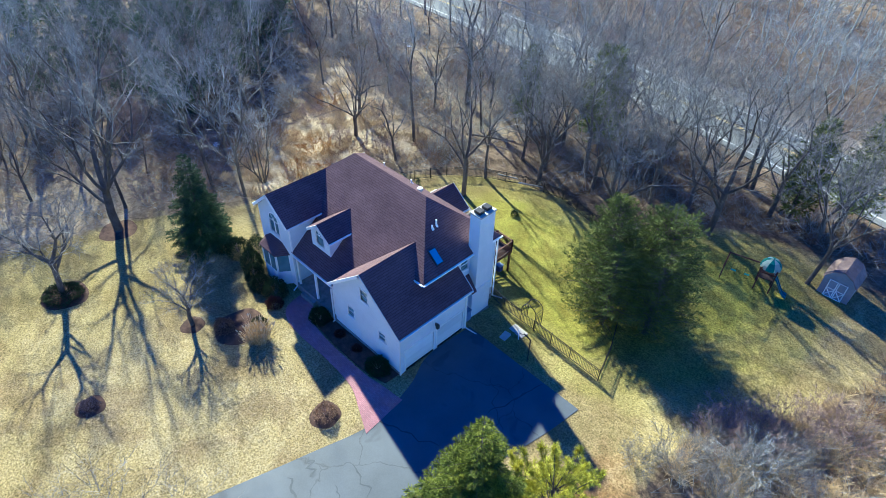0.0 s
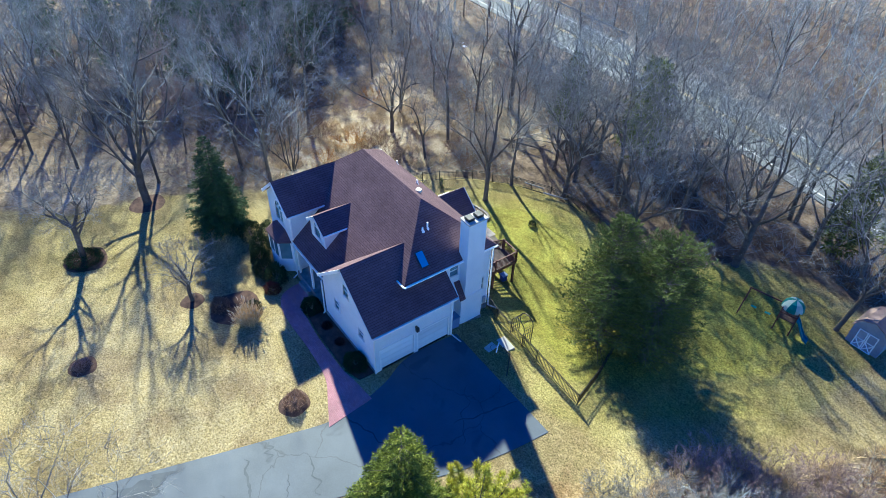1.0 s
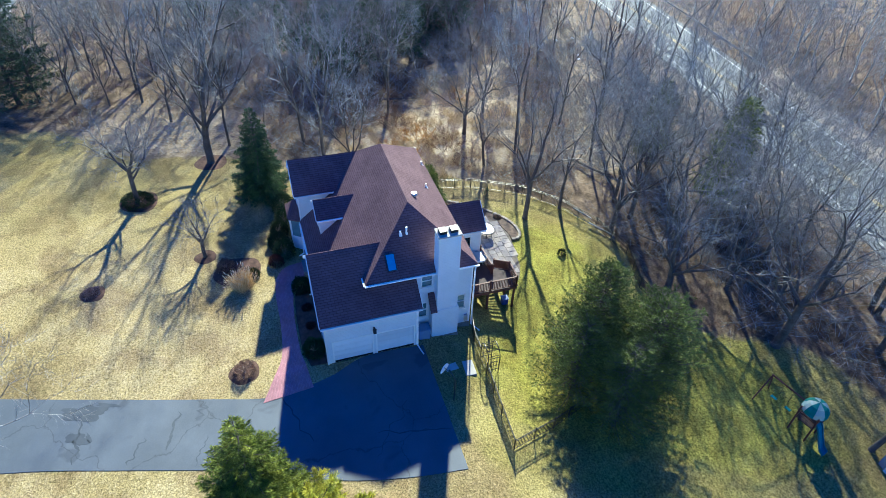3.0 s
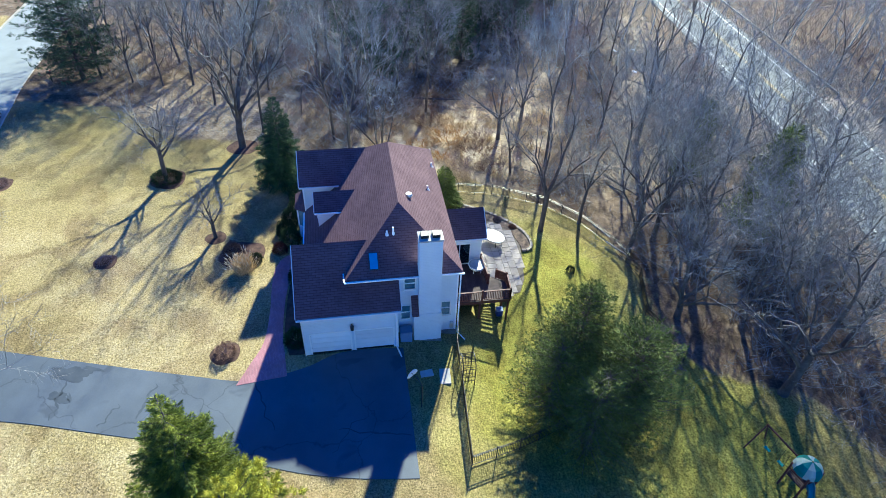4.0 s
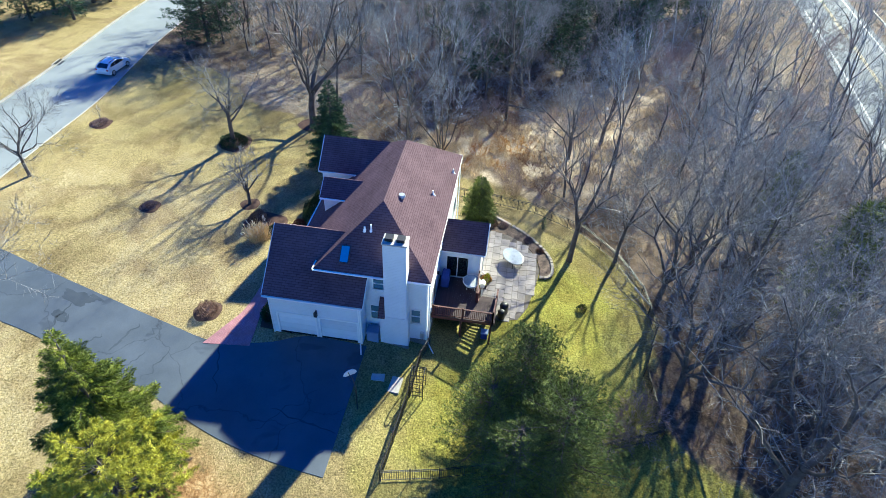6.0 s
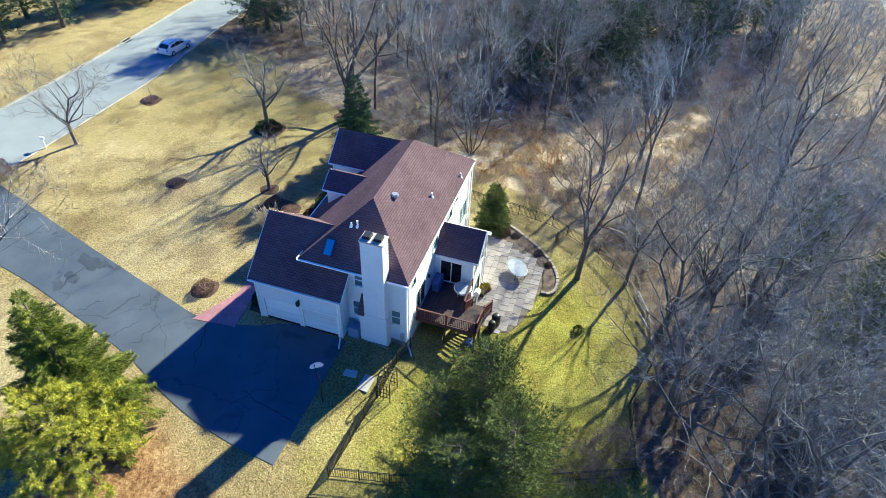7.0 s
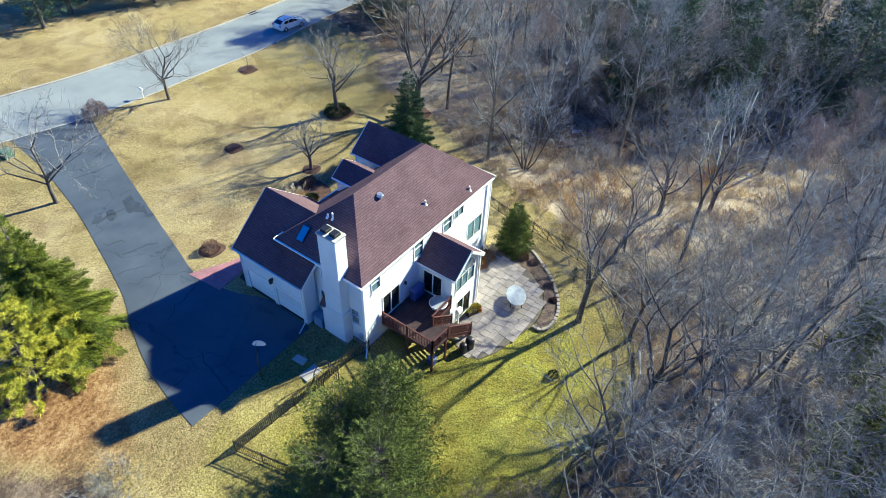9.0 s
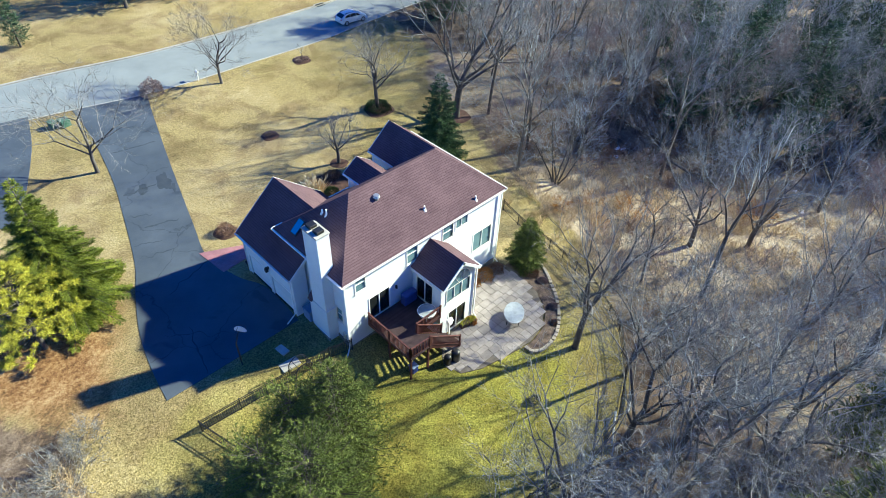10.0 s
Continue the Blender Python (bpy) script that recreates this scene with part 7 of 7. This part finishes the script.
# ---- street side ----
car = thing("car", "silver hatchback crossover car parked on the street", "car", at=(-56.9, -16.3, ground_z(-56.9, -16.3) + 0.04), turn=177)
PROFILE = [(-2.06, 0.32), (-2.14, 0.6), (-2.1, 0.88), (-2.02, 1.02), (-1.7, 1.26), (-1.3, 1.44), (-0.5, 1.53), (0.1, 1.50), (0.6, 1.36), (1.1, 1.04), (1.4, 0.94), (1.9, 0.8), (2.08, 0.62), (2.1, 0.45), (2.04, 0.3)]
bm = bmesh.new()
secs = []
for yy, sh, dz in ((-0.91, 0.975, -0.05), (-0.86, 0.995, -0.01), (-0.6, 1.0, 0.015), (0.6, 1.0, 0.015), (0.86, 0.995, -0.01), (0.91, 0.975, -0.05)):
    secs.append([bm.verts.new((x * sh, yy * (1 - 0.2 * max(0, z - 0.95) / 0.7), z + (dz if z > 0.5 else 0))) for x, z in PROFILE])
for a, b in zip(secs, secs[1:]):
    for i in range(len(PROFILE)):
        j = (i + 1) % len(PROFILE)
        bm.faces.new((a[i], a[j], b[j], b[i]))
bm.faces.new(secs[0])
bm.faces.new(secs[-1][::-1])
part("body", bm, CAR_SILVER, car, smooth=False)
for sy in (-1, 1):
    def side(x, z):
        return (x, sy * (0.91 * (1 - 0.2 * max(0, z - 0.95) / 0.7) + 0.004), z)
    for q in (((-1.6, 1.10), (-0.75, 1.04), (-0.72, 1.42), (-1.25, 1.36)), ((-0.66, 1.04), (0.2, 1.02), (0.16, 1.40), (-0.64, 1.42)), ((0.26, 1.02), (0.92, 1.01), (0.50, 1.28), (0.22, 1.38))):
        part("side_window", slab([side(*p) for p in q], (0, -sy * 0.02, 0)), CAR_GLASS, car)
    for x in (-1.35, 1.35):
        w = new("wheel")
        w.parent = car
        bm = bmesh.new()
        tube(bm, (x, sy * 0.72, 0.32), (x, sy * 0.93, 0.32), 0.33, n=20)
        part("tyre", bm, RUBBER, w)
        bm = bmesh.new()
        tube(bm, (x, sy * 0.9, 0.32), (x, sy * 0.945, 0.32), 0.21, n=14)
        part("rim", bm, METAL, w)
part("rear_window", slab([(-1.98, -0.68, 1.06), (-1.98, 0.68, 1.06), (-1.45, 0.6, 1.39), (-1.45, -0.6, 1.39)], (-0.02, 0, 0.03)), CAR_GLASS, car)
part("windscreen", slab([(1.02, -0.72, 1.10), (1.02, 0.72, 1.10), (0.62, 0.64, 1.36), (0.62, -0.64, 1.36)], (0.02, 0, 0.025)), CAR_GLASS, car)
for sy in (-0.72, 0.72):
    part("tail_light", boxed(-2.15, -2.08, sy - 0.12, sy + 0.12, 0.8, 0.98, bevel=0.02), TAIL_RED, car)
    part("headlight", boxed(1.98, 2.07, sy - 0.16, sy + 0.16, 0.66, 0.8, bevel=0.02), CAR_GLASS, car)
part("roof_rail", boxed(-1.3, 0.0, -0.62, -0.59, 1.44, 1.56), BLACK_METAL, car)
part("roof_rail", boxed(-1.3, 0.0, 0.59, 0.62, 1.44, 1.56), BLACK_METAL, car)

for x, y, w in ((-17.9, -12.6, 0.9), (-16.9, -12.9, 0.6)):
    ub = thing("utility_box", "green metal utility box on the verge", "utility box", "utility boxes", at=(x, y, ground_z(x, y)), turn=12)
    part("body", boxed(-w / 2, w / 2, -0.4, 0.4, -0.1, 0.65, bevel=0.03), GREEN_METAL, ub)
    part("lid", boxed(-w / 2 - 0.03, w / 2 + 0.03, -0.43, 0.43, 0.65, 0.74, bevel=0.02), GREEN_METAL, ub)
mb = thing("mailbox", "white mailbox on a post beside the street", "mailbox", at=(-32.6, -13.2, ground_z(-32.6, -13.2)))
part("post", boxed(-0.05, 0.05, -0.05, 0.05, -0.2, 1.0), TRIM, mb)
part("box", boxed(-0.11, 0.11, -0.26, 0.26, 1.0, 1.25, bevel=0.04), TRIM, mb)

drain = thing("storm_drain", "dark storm drain inlet set in the far kerb", "storm drain", at=(-56.7, -23.35, ground_z(-56.7, -23.35) + 0.02), turn=4)
# Solid near-black block painted as the shade inside the inlet.
part("throat", boxed(-0.75, 0.75, -0.34, 0.06, 0.0, 0.17, bevel=0.02), DARK, drain)
part("lintel", boxed(-0.85, 0.85, -0.42, -0.30, 0.02, 0.2, bevel=0.02), CONCRETE, drain)
for i in range(7):
    x = -0.6 + i * 0.2
    part("grate_bar", boxed(x - 0.03, x + 0.03, 0.06, 0.42, 0.03, 0.05), METAL_DARK, drain)
pm = thing("post_box", "small black post box on a post beside the street", "post box", at=(-67.6, -13.0, ground_z(-67.6, -13.0)), turn=80)
part("post", boxed(-0.05, 0.05, -0.05, 0.05, -0.2, 1.0, bevel=0.01), BLACK_METAL, pm)
bm = bmesh.new()
tube(bm, (-0.28, 0, 1.14), (0.28, 0, 1.14), 0.15, n=14)
part("box", bm, BLACK_METAL, pm, smooth=False)
part("flag", boxed(0.0, 0.12, 0.16, 0.18, 1.16, 1.34), TAIL_RED, pm)

# the neighbour's driveway
nd_l = bezier([(-15.7, -16.4, 0), (-14.2, -11, 0), (-11.8, -5, 0), (-9.5, 0, 0)], 6)
nd_r = bezier([(-10.0, -17.4, 0), (-8.8, -12, 0), (-6.4, -6, 0), (-4.5, -1, 0)], 6)
tagged(finish("driveway_neighbour", ribbon(nd_l, nd_r, 0.05), DRIVE), "dark asphalt driveway next door", "driveway", kind="structure")

# guard rail on the far side of the highway
gr_line = offset_line(hwy, -7.4)
gr_line = [p for p in gr_line if -120 < p.x < -55]
guard = thing("guard_rail", "galvanised steel guard rail along the highway", "guard rail")
for a, b in zip(gr_line, gr_line[1:]):
    za, zb = ground_z(a.x, a.y) + 0.75, ground_z(b.x, b.y) + 0.75
    strip((a.x, a.y, za), (b.x, b.y, zb), 0.06, 0.3, "beam", METAL, guard)
    part("post", boxed(a.x - 0.06, a.x + 0.06, a.y - 0.06, a.y + 0.06, za - 1.1, za - 0.05), METAL, guard)

# snow left in the shade, birch logs, fallen limb
rng = random.Random(31)
for k in range(9):
    cx, cy = ((-61.2, 25.2), (-64.5, 43.0), (-70.0, 62.0), (-76.0, 66.0))[k % 4]
    x, y, r = cx + rng.gauss(0, 1.6), cy + rng.gauss(0, 1.8), rng.uniform(0.3, 0.7)
    bm = bmesh.new()
    ctr = bm.verts.new((x, y, ground_z(x, y) + 0.10))
    rim = [bm.verts.new((x + r * rng.uniform(0.6, 1.3) * math.cos(a), y + r * 0.7 * rng.uniform(0.6, 1.3) * math.sin(a), ground_z(x, y) - 0.05)) for a in [2 * math.pi * i / 12 for i in range(12)]]
    mid = [bm.verts.new(v.co.lerp(ctr.co, 0.45) + Vector((0, 0, 0.03))) for v in rim]
    for i in range(12):
        bm.faces.new((rim[i], rim[(i + 1) % 12], mid[(i + 1) % 12], mid[i]))
        bm.faces.new((mid[i], mid[(i + 1) % 12], ctr))
    tagged(finish("snow_patch", bm, SNOW, smooth=True), "thin patch of old snow on the woodland floor", "snow", "snow patches")
for p0, p1 in (((-34.4, 43.7), (-32.4, 44.6)), ((-31.8, 44.0), (-29.6, 45.2))):
    bm = bmesh.new()
    tube(bm, (*p0, ground_z(*p0) + 0.35), (*p1, ground_z(*p1) + 0.3), 0.09, 0.07, n=8)
    tagged(finish("birch_log", bm, BARK_PALE), "pale fallen log lying along the fence", "log", "fallen logs")
for x, y, t in ((-40.0, 49.0, 20), (-62.0, 33.0, 70), (-57.5, 27.0, 140), (-36.0, 57.0, 100), (-68.0, 28.0, 10)):
    bm = bmesh.new()
    z = ground_z(x, y) + 0.25
    d = Vector((math.cos(radians(t)), math.sin(radians(t)), 0))
    c = Vector((x, y, z))
    tube(bm, c - d * 3, c + d * 3 + Vector((0, 0, 0.5)), 0.16, 0.06, n=7)
    tube(bm, c + d, c + d * 2.2 + Vector((-d.y, d.x, 0.6)), 0.06, 0.02, n=5)
    tagged(finish("fallen_limb", bm, BARK), "grey fallen limb on the woodland floor", "log", "fallen limbs")
